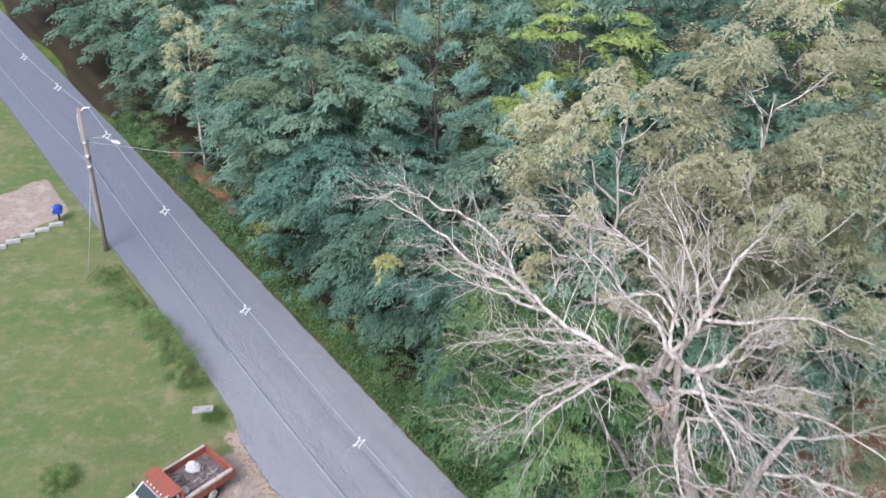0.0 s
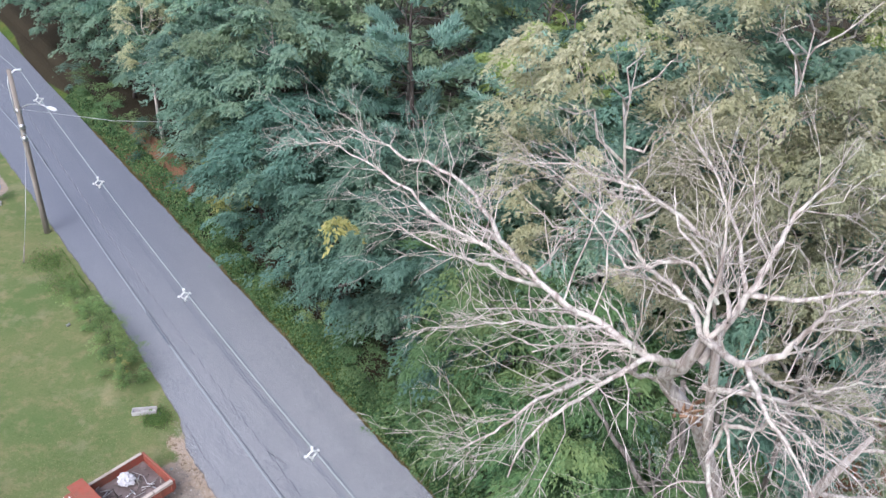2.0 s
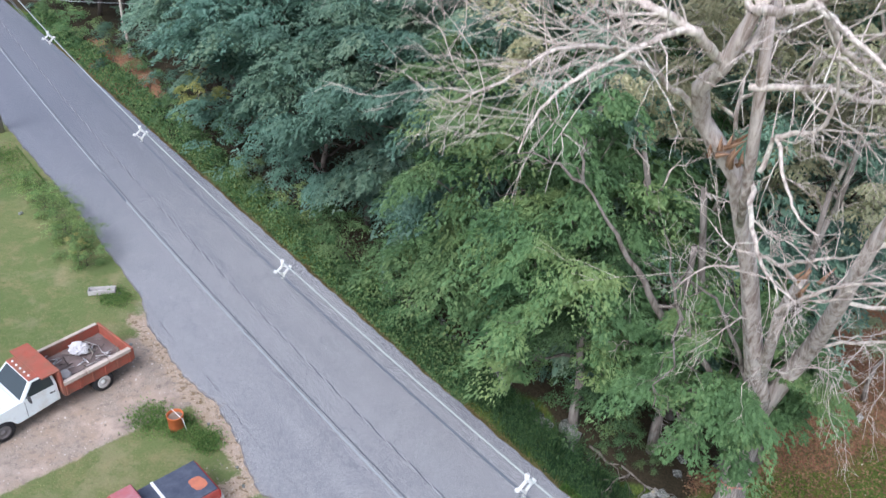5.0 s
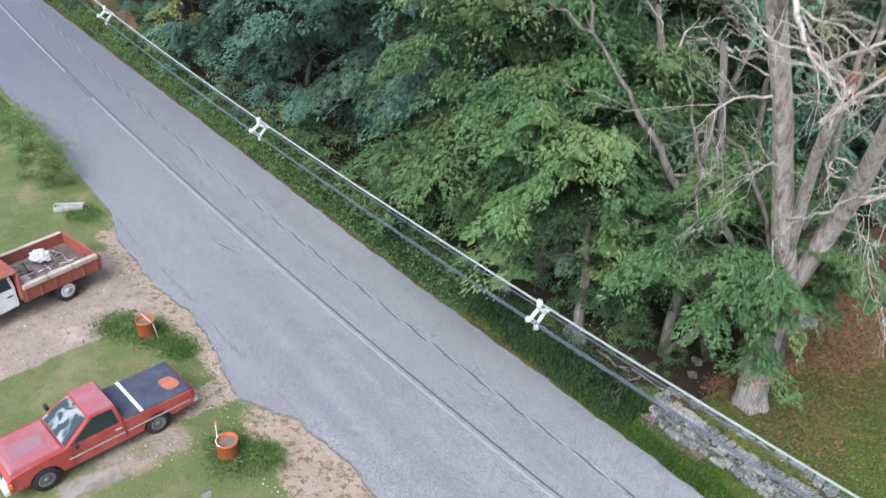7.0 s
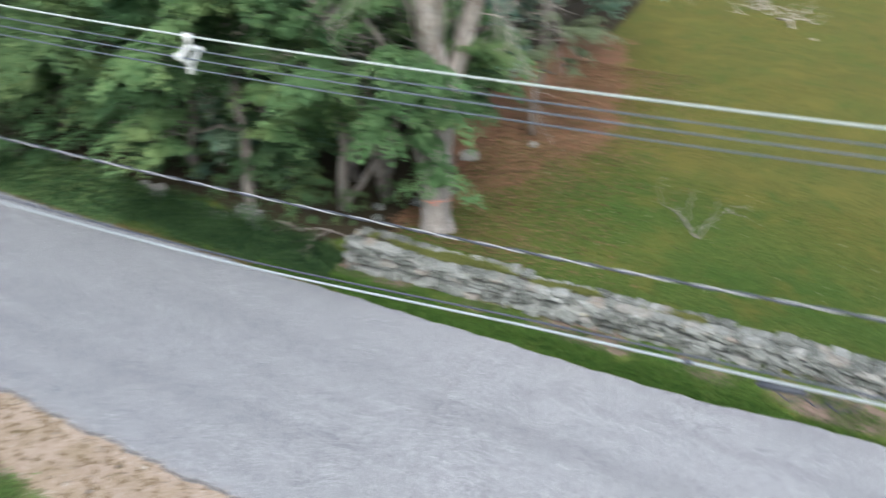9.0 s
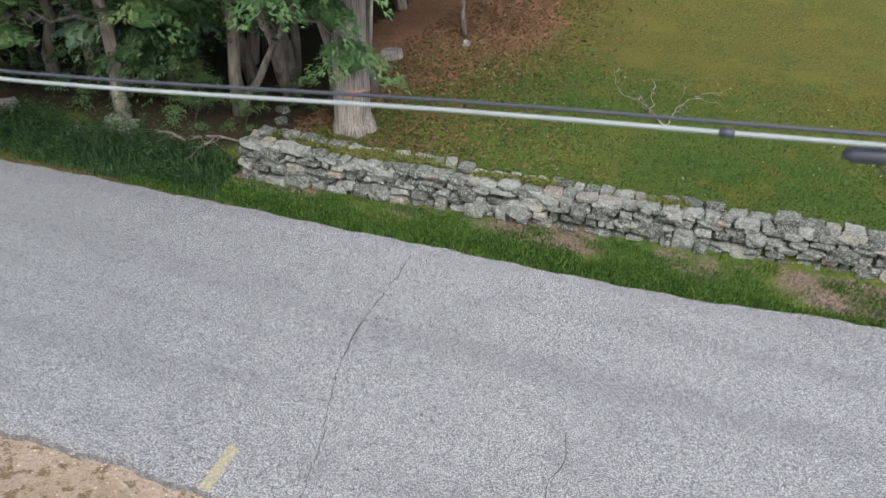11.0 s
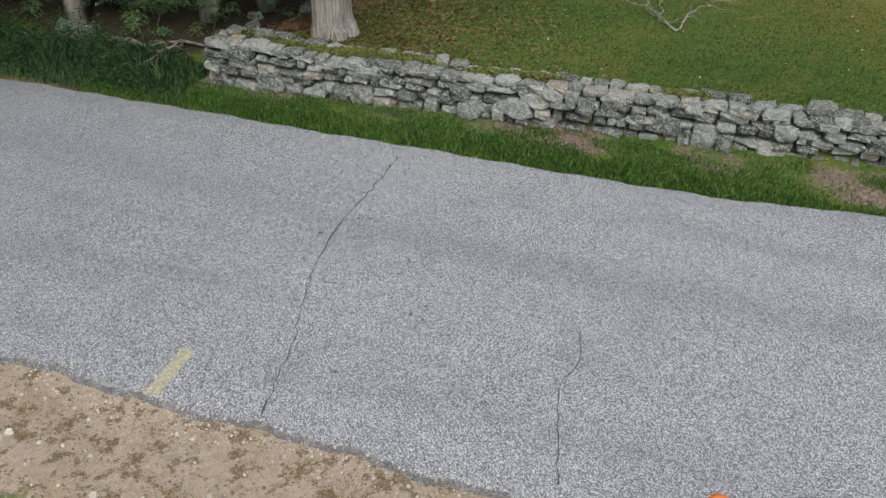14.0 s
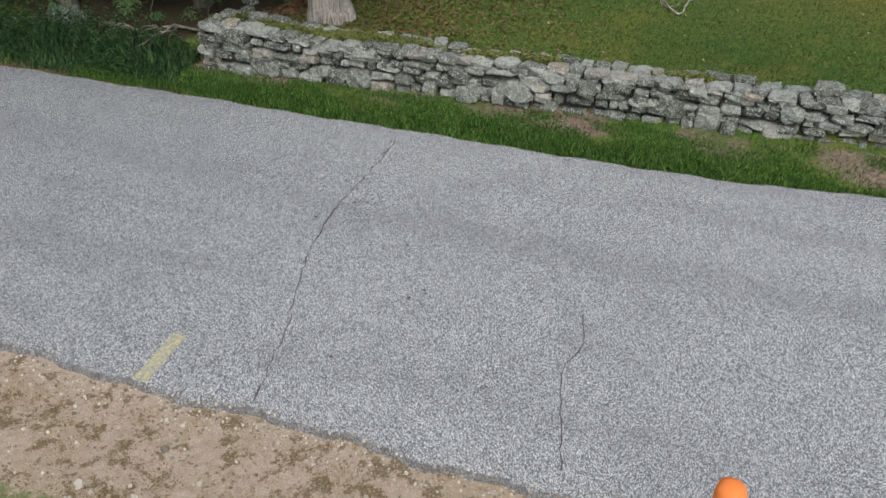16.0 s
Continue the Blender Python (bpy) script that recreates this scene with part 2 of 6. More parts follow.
a = Mat("faded_road_paint", 0.8)
M_roadpaint = a.colour(a.mix(a.span(a.noise(30, 4), 0.38, 0.6), (0.50, 0.45, 0.25), (0.28, 0.275, 0.25))).m


# ---- mesh helpers ----
def mesh_object(name, verts, faces, mats, parent=None, label="", index=None, smooth_shade=False):
    me = bpy.data.meshes.new(name)
    me.from_pydata(verts, [], faces)
    for m in mats if isinstance(mats, (list, tuple)) else [mats]:
        me.materials.append(m)
    if index is not None:
        me.polygons.foreach_set("material_index", np.asarray(index, dtype=np.int32))
    if smooth_shade:
        me.polygons.foreach_set("use_smooth", np.ones(len(me.polygons), dtype=bool))
    me.update()
    ob = new(name, me)
    if parent:
        ob.parent = parent
    return tagged(ob, label)


def part(name, bm, mat, parent=None, label="", smooth_shade=False):
    """Links a bmesh as one mesh object under a thing or part."""
    me = bpy.data.meshes.new(name)
    bm.to_mesh(me)
    bm.free()
    me.materials.append(mat)
    if smooth_shade:
        me.polygons.foreach_set("use_smooth", np.ones(len(me.polygons), dtype=bool))
    ob = new(name, me)
    if parent:
        ob.parent = parent
    return tagged(ob, label)


def thing(name, label, category, m=None, group="", kind=""):
    ob = new(name)
    if m is not None:
        ob.matrix_basis = m
    return tagged(ob, label, category, group, kind)


class Tubes:
    """Gathers tapered tubes along polylines into one mesh."""

    def __init__(self):
        self.v, self.f, self.k = [], [], []

    def add(self, pts, radii, n=6, k=0, cap=True):
        pts = [Vector(p) for p in pts]
        up = Vector((0.31, 0.2, 0.93))
        ring0 = len(self.v)
        for i, p in enumerate(pts):
            d = (pts[min(i + 1, len(pts) - 1)] - pts[max(i - 1, 0)]).normalized()
            x = d.cross(up)
            x = x.normalized() if x.length > 1e-3 else d.orthogonal().normalized()
            y = d.cross(x)
            r = radii[i] if not isinstance(radii, (int, float)) else radii
            for j in range(n):
                w = 2 * math.pi * j / n
                self.v.append(tuple(p + (x * math.cos(w) + y * math.sin(w)) * r))
        for i in range(len(pts) - 1):
            a0 = ring0 + i * n
            for j in range(n):
                j2 = (j + 1) % n
                self.f.append((a0 + j, a0 + j2, a0 + n + j2, a0 + n + j))
                self.k.append(k)
        if cap:
            self.f.append(tuple(ring0 + j for j in reversed(range(n))))
            self.f.append(tuple(ring0 + (len(pts) - 1) * n + j for j in range(n)))
            self.k += [k, k]
        return self

    def turned(self, origin, axis, profile, n=20, k=0):
        """A profile of (distance along the axis, radius) turned round it."""
        o, z = Vector(origin), Vector(axis).normalized()
        x = z.orthogonal().normalized()
        y = z.cross(x)
        start = len(self.v)
        for h, r in profile:
            for j in range(n):
                w = 2 * math.pi * j / n
                self.v.append(tuple(o + z * h + (x * math.cos(w) + y * math.sin(w)) * r))
        for i in range(len(profile) - 1):
            for j in range(n):
                a0, b0 = start + i * n + j, start + i * n + (j + 1) % n
                self.f.append((a0, b0, b0 + n, a0 + n))
                self.k.append(k)
        return self

    def make(self, name, mats, parent=None, label=""):
        return mesh_object(name, self.v, self.f, mats, parent, label, self.k, True)


def unit(v):
    return v / np.maximum(np.linalg.norm(v, axis=1, keepdims=True), 1e-6)


def leaf_object(name, centre, tip, face, length, width, mat, parent=None, label="", fold=0.18, extra=None, tri=False):
    """One folded diamond a leaf, or a single pointed blade each where tri is set."""
    centre, tip = np.asarray(centre), unit(np.asarray(tip))
    side = unit(np.cross(tip, np.asarray(face)))
    face = np.cross(side, tip)
    length, width = np.asarray(length)[:, None], np.asarray(width)[:, None]
    v = np.empty((len(centre), 3 if tri else 4, 3))
    if tri:
        v[:, 0] = centre - tip * length * 0.4 + side * width * 0.5
        v[:, 1] = centre + tip * length * 0.6
        v[:, 2] = centre - tip * length * 0.4 - side * width * 0.5
        return leaf_mesh(name, v, mat, parent, label, extra)
    v[:, 0] = centre - tip * length * 0.5
    v[:, 1] = centre + side * width * 0.5 + face * length * fold - tip * length * 0.05
    v[:, 2] = centre + tip * length * 0.5 - face * length * 0.1
    v[:, 3] = centre - side * width * 0.5 + face * length * fold - tip * length * 0.05
    return leaf_mesh(name, v, mat, parent, label, extra)


def leaf_mesh(name, v, mat, parent=None, label="", extra=None):
    """Links leaves of three or four corners each as one mesh."""
    me = bpy.data.meshes.new(name)
    n, k = v.shape[:2]
    v = v.reshape(-1, 3)
    idx = (np.arange(n)[:, None] * k + np.array([0, 1, 2, 0, 2, 3] if k == 4 else [0, 1, 2])).ravel()
    if extra:
        idx = np.concatenate([idx, (extra[1] + k * n).ravel()])
        v = np.concatenate([v, extra[0]])
    me.vertices.add(len(v))
    me.vertices.foreach_set("co", v.astype(np.float32).ravel())
    me.loops.add(len(idx))
    me.loops.foreach_set("vertex_index", idx.astype(np.int32))
    me.polygons.add(len(idx) // 3)
    me.polygons.foreach_set("loop_start", np.arange(0, len(idx), 3, dtype=np.int32))
    me.update(calc_edges=True)
    me.materials.append(mat)
    ob = new(name, me)
    if parent:
        ob.parent = parent
    return tagged(ob, label)


def clump_leaves(rng, tips, per, spread, flat, size, up=0.5):
    """Leaves on boughs: each tip carries a domed pad that points outward and droops at its rim."""
    tips = np.asarray(tips)
    k = len(tips)
    n = k * per
    out = (tips - tips.mean(axis=0)) * np.array([1, 1, 0])
    out = unit(out + rng.normal(size=(k, 3)) * np.array([0.5, 0.5, 0]))
    side = np.stack([-out[:, 1], out[:, 0], np.zeros(k)], axis=1)
    big = rng.uniform(0.6, 1.3, k) * spread
    tilt = rng.uniform(-0.12, 0.3, k)
    lobe = rng.uniform(0, 6.28, k)
    w, q = rng.uniform(0, 6.28, n), np.sqrt(rng.random(n))
    rep = np.repeat(np.arange(k), per)
    q = q * (1 + 0.34 * np.sin(3 * w + lobe[rep]) + 0.16 * np.sin(7 * w + 2.3 * lobe[rep]))
    x, y = np.cos(w) * q * 1.25, np.sin(w) * q * 0.78
    z = flat * (0.75 - 0.85 * q * q) * (0.4 + 0.6 * rng.random(n) ** 0.5) - tilt[rep] * x + 0.05 * rng.normal(size=n)
    c = tips[rep] + (out[rep] * x[:, None] + side[rep] * y[:, None] + np.array([0, 0, 1.0]) * z[:, None]) * big[rep][:, None]
    ray = out[rep] * (x + 0.45)[:, None] + side[rep] * y[:, None]
    tip = unit(ray) + rng.normal(size=(n, 3)) * 0.34 + np.array([0, 0, -0.30])
    face = unit(ray) * 0.35 + np.array([0, 0, 0.45 + up]) + rng.normal(size=(n, 3)) * 0.26
    return c, tip, face, size * rng.uniform(0.65, 1.35, n)


def wander(rng, a, b, steps, jog, sag=0.0):
    """A crooked line from a to b."""
    a, b = np.array(a, float), np.array(b, float)
    d = np.linalg.norm(b - a)
    out = []
    for i in range(steps + 1):
        k = i / steps
        p = a + (b - a) * k + np.array([0, 0, -sag * d * 4 * k * (1 - k)])
        if 0 < i < steps:
            p = p + rng.normal(size=3) * jog * d
        out.append(p)
    return out

# ---- ground and road ----
def steps(*pieces):
    out = []
    for a0, b0, d in pieces:
        out += list(np.arange(a0, b0, d))
    return np.array(out + [pieces[-1][1]])


def build_ground():
    s = steps((-600, -140, 60), (-140, -66, 4), (-66, -26, 0.8), (-26, 6, 0.25), (6, 30, 3), (30, 600, 80))
    u = steps((-500, -60, 60), (-60, -8, 4), (-8, 4, 0.6), (4, 10, 0.25), (10, 16.5, 0.8), (16.5, 22, 0.25), (22, 32, 0.8), (32, 80, 6), (80, 600, 80))
    S, U = np.meshgrid(s, u, indexing="ij")
    Z = ground_z(S, U)
    xy = S[..., None] * np.array(AX)[:2] + U[..., None] * np.array(UX)[:2]
    v = np.concatenate([xy, Z[..., None]], axis=2).reshape(-1, 3)
    nu = len(u)
    f = [(i * nu + j, i * nu + j + 1, (i + 1) * nu + j + 1, (i + 1) * nu + j) for i in range(len(s) - 1) for j in range(nu - 1)]
    ob = mesh_object("ground", v.tolist(), [tuple(reversed(q)) for q in f], M_ground)
    if ob.data.polygons[0].normal.z < 0:
        ob.data.flip_normals()
    sand = smooth(8.3, 9.3, U) * smooth(11, 10.6, U) * smooth(-19, -15.5, S)
    sand = np.maximum(sand, 0.75 * smooth(6.6, 8.2, U) * smooth(10.6, 10.2, U) * smooth(1.0, 0.2, np.abs(S + 18.6)))
    sand = np.maximum(sand, 0.72 * smooth(8.9, 9.5, U) * smooth(10.8, 10.4, U) * smooth(-16, -19, S) * smooth(-30, -28, S))
    gravel = smooth(2.6, 1.9, np.abs(S + 24.9 + 0.06 * (U - 8))) * smooth(11, 10.4, U)
    gravel = np.maximum(gravel, smooth(3.4, 2.7, np.abs(S + 57.0 - 0.35 * (9 - U))) * smooth(10, 9.2, U))
    gravel = np.maximum(gravel, 0.55 * smooth(1.5, 0.4, np.abs(S + 17.9)) * smooth(8.6, 7.5, U) * smooth(3.6, 5.0, U))
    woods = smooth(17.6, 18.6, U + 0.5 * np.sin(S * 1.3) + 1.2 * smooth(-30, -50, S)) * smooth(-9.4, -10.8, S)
    rim = np.interp(U, [19, 21, 24, 29, 36, 42], [-10.0, -9.4, -8.0, -6.5, -7.8, -9.8])
    litter = smooth(rim + 1.4, rim - 1.6, S) * smooth(-11.2, -9.8, S + 0.5 * smooth(22, 26, U) * 3) * smooth(18.5, 19.6, U - 1.1 * smooth(-9.4, -8.0, S)) * smooth(46, 40, U)
    dirt = (smooth(17.15, 17.5, U) * smooth(18.35, 18.1, U) * (0.56 + 0.36 * np.sin(S * 1.7) * np.sin(S * 0.61 + 1)) * smooth(-12.5, -11.5, S))
    litter = np.maximum(litter, smooth(2.6, 1.2, np.hypot((S + 53) * 0.33, (U - 18.2) * 1.3)))
    mown = smooth(15, 16.5, U)
    far = smooth(3.4, 2.6, np.abs(U - 13.5)) * smooth(-90, -100, S)
    for name, val in (("sand", sand), ("gravel", np.maximum(gravel, far)), ("forest_shade", woods), ("litter", litter), ("mown", mown), ("dirt", dirt), ("dry", smooth(21.5, 28, U + 1.5 * np.sin(S * 0.4)))):
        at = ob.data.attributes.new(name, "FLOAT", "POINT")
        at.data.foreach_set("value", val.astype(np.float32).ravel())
    tagged(ob, "grassy ground with sandy shoulder, gravel drive and leaf litter", "ground", kind="structure")


def left_edge(s):
    return 10.25 + np.interp(s, [-60, -36, -30, -29, -27.3, -25, -23.4, -22.3, -21, -19, -18, -17, -16.4, -14.5, -12.3, -10.7],
                             [0.2, 0.25, 0.12, -0.1, -0.45, -0.5, -0.45, -0.2, -0.35, -0.75, -0.85, -0.35, 0, 0.2, 0.1, 0]) \
        + 0.03 * np.sin(s * 2.1) + 0.03 * np.sin(s * 5.3 + 1) + 0.02 * np.sin(s * 13)


def right_edge(s):
    return np.interp(s, [-22, -14.7, -12, -7, -4.7, -2.7, -1.3, -0.3, 0.7, 4], [16.58, 16.71, 16.75, 16.78, 16.81, 16.80, 16.89, 17.06, 17.14, 17.25]) \
        + 0.016 * np.sin(s * 1.7) + 0.022 * np.sin(s * 4.9) + 0.012 * np.sin(s * 11.3)


def build_road():
    s = steps((-300, -60, 6), (-60, -30, 0.5), (-30, 6, 0.14), (6, 120, 6))
    ks = [0, 0.0015, 0.008, 0.1, 0.25, 0.5, 0.75, 0.9, 0.992, 0.9985, 1]
    rows = len(ks) - 1
    v, f = [], []
    for x in s:
        l, r = float(left_edge(x)), float(right_edge(x))
        for j in range(rows + 1):
            k = ks[j]
            z = 0.01 * (1 - (2 * k - 1) ** 2) - (0.09 if j in (0, rows) else 0.0)
            v.append(tuple(W(x, l + (r - l) * k + (0 if 0 < j < rows else (-0.015 if j == 0 else 0.015)), z)))
    n = rows + 1
    for i in range(len(s) - 1):
        for j in range(rows):
            f.append((i * n + j, (i + 1) * n + j, (i + 1) * n + j + 1, i * n + j + 1))
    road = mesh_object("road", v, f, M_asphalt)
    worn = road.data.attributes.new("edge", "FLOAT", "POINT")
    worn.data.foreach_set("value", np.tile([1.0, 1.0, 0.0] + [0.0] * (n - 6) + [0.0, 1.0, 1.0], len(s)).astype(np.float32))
    # how strongly the painted haze and falloff tint the asphalt along the road
    at = road.data.attributes.new("far_haze", "FLOAT", "POINT")
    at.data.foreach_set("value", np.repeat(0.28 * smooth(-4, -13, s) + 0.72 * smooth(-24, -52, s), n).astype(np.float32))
    return tagged(road, "weathered light grey asphalt road with fine cracks", "road", kind="structure")


def road_z(s, u):
    l, r = float(left_edge(s)), float(right_edge(s))
    k = (u - l) / (r - l)
    return 0.01 * (1 - (2 * k - 1) ** 2)


build_ground()
road = build_road()

# ---- trees ----
def tree_limbs(rng, tubes, tips, a, b, r, depth, twig, jog=0.06, sag=-0.04, gather=0.45, kids=4, fork=0.5):
    """A limb from a to b that forks into smaller ones; fills tips."""
    pts = wander(rng, a, b, 5 if depth else 3, jog, sag)
    tubes.add(pts, [r * (1 - 0.72 * i / (len(pts) - 1)) for i in range(len(pts))], 6 if r > 0.05 else 4 if r > 0.02 else 3, cap=False)
    d = pts[-1] - pts[0]
    ln = np.linalg.norm(d)
    if depth == 0:
        tips += [pts[-1], (pts[-1] + pts[-2]) / 2]
        return
    for q in range(kids):
        k = rng.uniform(gather, 0.98)
        i = min(int(k * (len(pts) - 1)), len(pts) - 2)
        p = pts[i] + (pts[i + 1] - pts[i]) * (k * (len(pts) - 1) - i)
        side = rng.normal(size=3)
        side -= d * (side @ d) / (ln * ln)
        way = d / ln + side / np.linalg.norm(side) * rng.uniform(fork, fork * 2.2) + np.array([0, 0, twig])
        way /= np.linalg.norm(way)
        tree_limbs(rng, tubes, tips, p, p + way * ln * rng.uniform(0.35, 0.6), r * 0.42, depth - 1, twig, jog, sag, gather, kids, fork)
    tips.append(pts[-1])


def outer_tips(rng, tips, count, gap):
    """The outermost tips of a crown, none close to another."""
    tips = np.array(tips)
    mid = tips.mean(axis=0) - np.array([0, 0, 0.6])
    out = (tips - mid) / tips.std(axis=0)
    order = np.argsort(-np.linalg.norm(out, axis=1) * rng.uniform(0.55, 1.0, len(tips)))
    got = []
    for i in order:
        if len(got) == count:
            break
        if not got or np.min(np.linalg.norm(np.array(got) - tips[i], axis=1)) > gap:
            got.append(tips[i])
    return got


def leaf_masses(rng, tips, spread, flat):
    """The dense leafage inside the clumps of a crown, as lumpy closed masses."""
    bm = bmesh.new()
    bmesh.ops.create_icosphere(bm, subdivisions=1, radius=1)
    bm.verts.ensure_lookup_table()
    ball = np.array([v.co[:] for v in bm.verts])
    tri = np.array([[v.index for v in f.verts] for f in bm.faces])
    bm.free()
    v, f = [], []
    for p in tips:
        lumps = unit(rng.normal(size=(7, 3)))
        k = 0.80 + 0.30 * (np.maximum(ball @ lumps.T, 0) ** 6).sum(axis=1) * 0.5 + rng.normal(size=len(ball)) * 0.10
        r = spread * rng.uniform(0.6, 0.95)
        q = np.array(p) + ball * k[:, None] * r * np.array([1, 1, flat * 1.05])
        f.append(tri + len(ball) * len(f))
        v.append(q)
    return np.concatenate(v), np.concatenate(f)


def broadleaf(name, seed, height, crown, low, leaves, leaf, mat, bark, label, limbs=16, spread=0.8, kids=3, trunk_r=0.17, flat=0.5, depth=2, apart=True, clumps=0, masses=0, fill=0.55, lean=0.0, slim=0.5, tri=True):
    """A broad-leaved tree at the origin: trunk, limbs and a crown of single leaves."""
    rng = np.random.default_rng(seed)
    top = thing(name, label, "tree")
    trunk, branches, tips = Tubes(), Tubes(), []
    line = wander(rng, (0, 0, -0.15), (rng.normal() * 0.4 + lean, rng.normal() * 0.4, height * 0.93), 9, 0.012)
    trunk.add(line, [trunk_r * (1.25 if i == 0 else 1) * (1 - 0.9 * i / 9) for i in range(10)], 9)
    for q in range(limbs):
        k = low + (0.97 - low) * ((q + 0.5) / limbs)
        i = min(int(k * 9), 8)
        p = line[i] + (line[i + 1] - line[i]) * (k * 9 - i)
        turn = q * 2.4 + rng.normal() * 0.3
        t = (k - low) / (1 - low)
        reach = crown * (math.sin(math.pi * (0.18 + 0.72 * t)) ** 0.7) * rng.uniform(0.7, 1.1)
        rise = reach * (0.15 + 0.75 * t) + rng.normal() * 0.25
        end = p + np.array([math.cos(turn) * reach, math.sin(turn) * reach, rise])
        if apart:
            branches = Tubes()
        tree_limbs(rng, branches, tips, p, end, trunk_r * 0.5 * (1.1 - 0.7 * t), depth, 0.12, kids=kids)
        if apart:
            branches.make("limb", bark, top)
    trunk.make("trunk", bark, top)
    if not apart:
        branches.make("branchwork", bark, top)
    if clumps and clumps < len(tips):
        tips = outer_tips(rng, tips, clumps, spread * 0.75)
    per = max(3, leaves // len(tips))
    c, tip, face, ln = clump_leaves(rng, tips, per, spread, flat, leaf)
    dense = leaf_masses(rng, tips[:masses], spread * fill, flat) if masses else None
    leaf_object("crown", c, tip, face, ln, ln * slim, mat, top, extra=dense, tri=tri)
    return top


def pine(name, seed, height, crown, label):
    """A white pine: separate flat boughs that carry tufts of long needles."""
    rng = np.random.default_rng(seed)
    top = thing(name, label, "tree")
    trunk, branches, tips, ways = Tubes(), Tubes(), [], []
    line = wander(rng, (0, 0, -0.15), (0, 0, height), 8, 0.006)
    trunk.add(line, [0.24 * (1 - 0.95 * i / 8) for i in range(9)], 9)
    z = height * 0.22
    while z < height * 0.97:
        t = z / height
        spin = rng.uniform(0, 6.28)
        for q in range(4):
            turn = spin + q * 1.571 + rng.normal() * 0.25
            reach = max(0.7, crown * (1.05 - t) ** 0.5 * rng.uniform(0.6, 1.1))
            a = np.array([0, 0, z + rng.normal() * 0.2])
            b = a + np.array([math.cos(turn) * reach, math.sin(turn) * reach, reach * (0.0 + 0.5 * (t - 0.3)) + 0.35])
            pts = wander(rng, a, b, 5, 0.03, 0.06)
            branches.add(pts, [0.05 * (1.15 - t) * (1 - 0.15 * i) + 0.008 for i in range(6)], 4, cap=False)
            side = np.array([-math.sin(turn), math.cos(turn), 0])
            for m in range(int(16 + 30 * reach)):
                k = rng.uniform(0.25, 1.0) ** 0.75
                i = min(int(k * 5), 4)
                p = pts[i] + (pts[i + 1] - pts[i]) * (k * 5 - i)
                w = rng.uniform(-1, 1) * 0.24 * (1.25 - k) * reach
                p = p + side * w + (b - a) / reach * abs(w) * 0.7 + np.array([0, 0, 0.06 - 0.08 * abs(w) + 0.06 * rng.normal()])
                tips.append(p)
                ways.append((b - a) / reach * 0.9 + side * np.sign(w) * 0.5 + np.array([0, 0, 0.5]))
        z += height * rng.uniform(0.085, 0.115)
    tips, ways = np.array(tips), unit(np.array(ways))
    per = 9
    n = len(tips) * per
    d = unit(np.repeat(ways, per, axis=0) + rng.normal(size=(n, 3)) * 0.55)
    ln = rng.uniform(0.22, 0.42, n)
    c = np.repeat(tips, per, axis=0) + d * ln[:, None] * 0.5
    trunk.make("trunk", M_darkbark, top)
    branches.make("branchwork", M_darkbark, top)
    leaf_object("needles", c, d, rng.normal(size=(n, 3)) * 0.4 + np.array([0, 0, 1]), ln, ln * 0.24, M_pine, top, tri=True)
    return top


def plant(proto, first, s, u, turn, size, lean=(0, 0)):
    """Stands a tree (or a copy of it) at a place of the plan."""
    p = W(s, u, gz(s, u))
    m = pose(p.x, p.y, p.z, lean[0], lean[1], turn) @ Matrix.Scale(size, 4)
    if first:
        proto.matrix_basis = m
        return proto
    proto.matrix_basis, keep = Matrix.Identity(4), proto.matrix_basis.copy()
    made = copy_thing(proto, m)
    proto.matrix_basis = keep
    return made


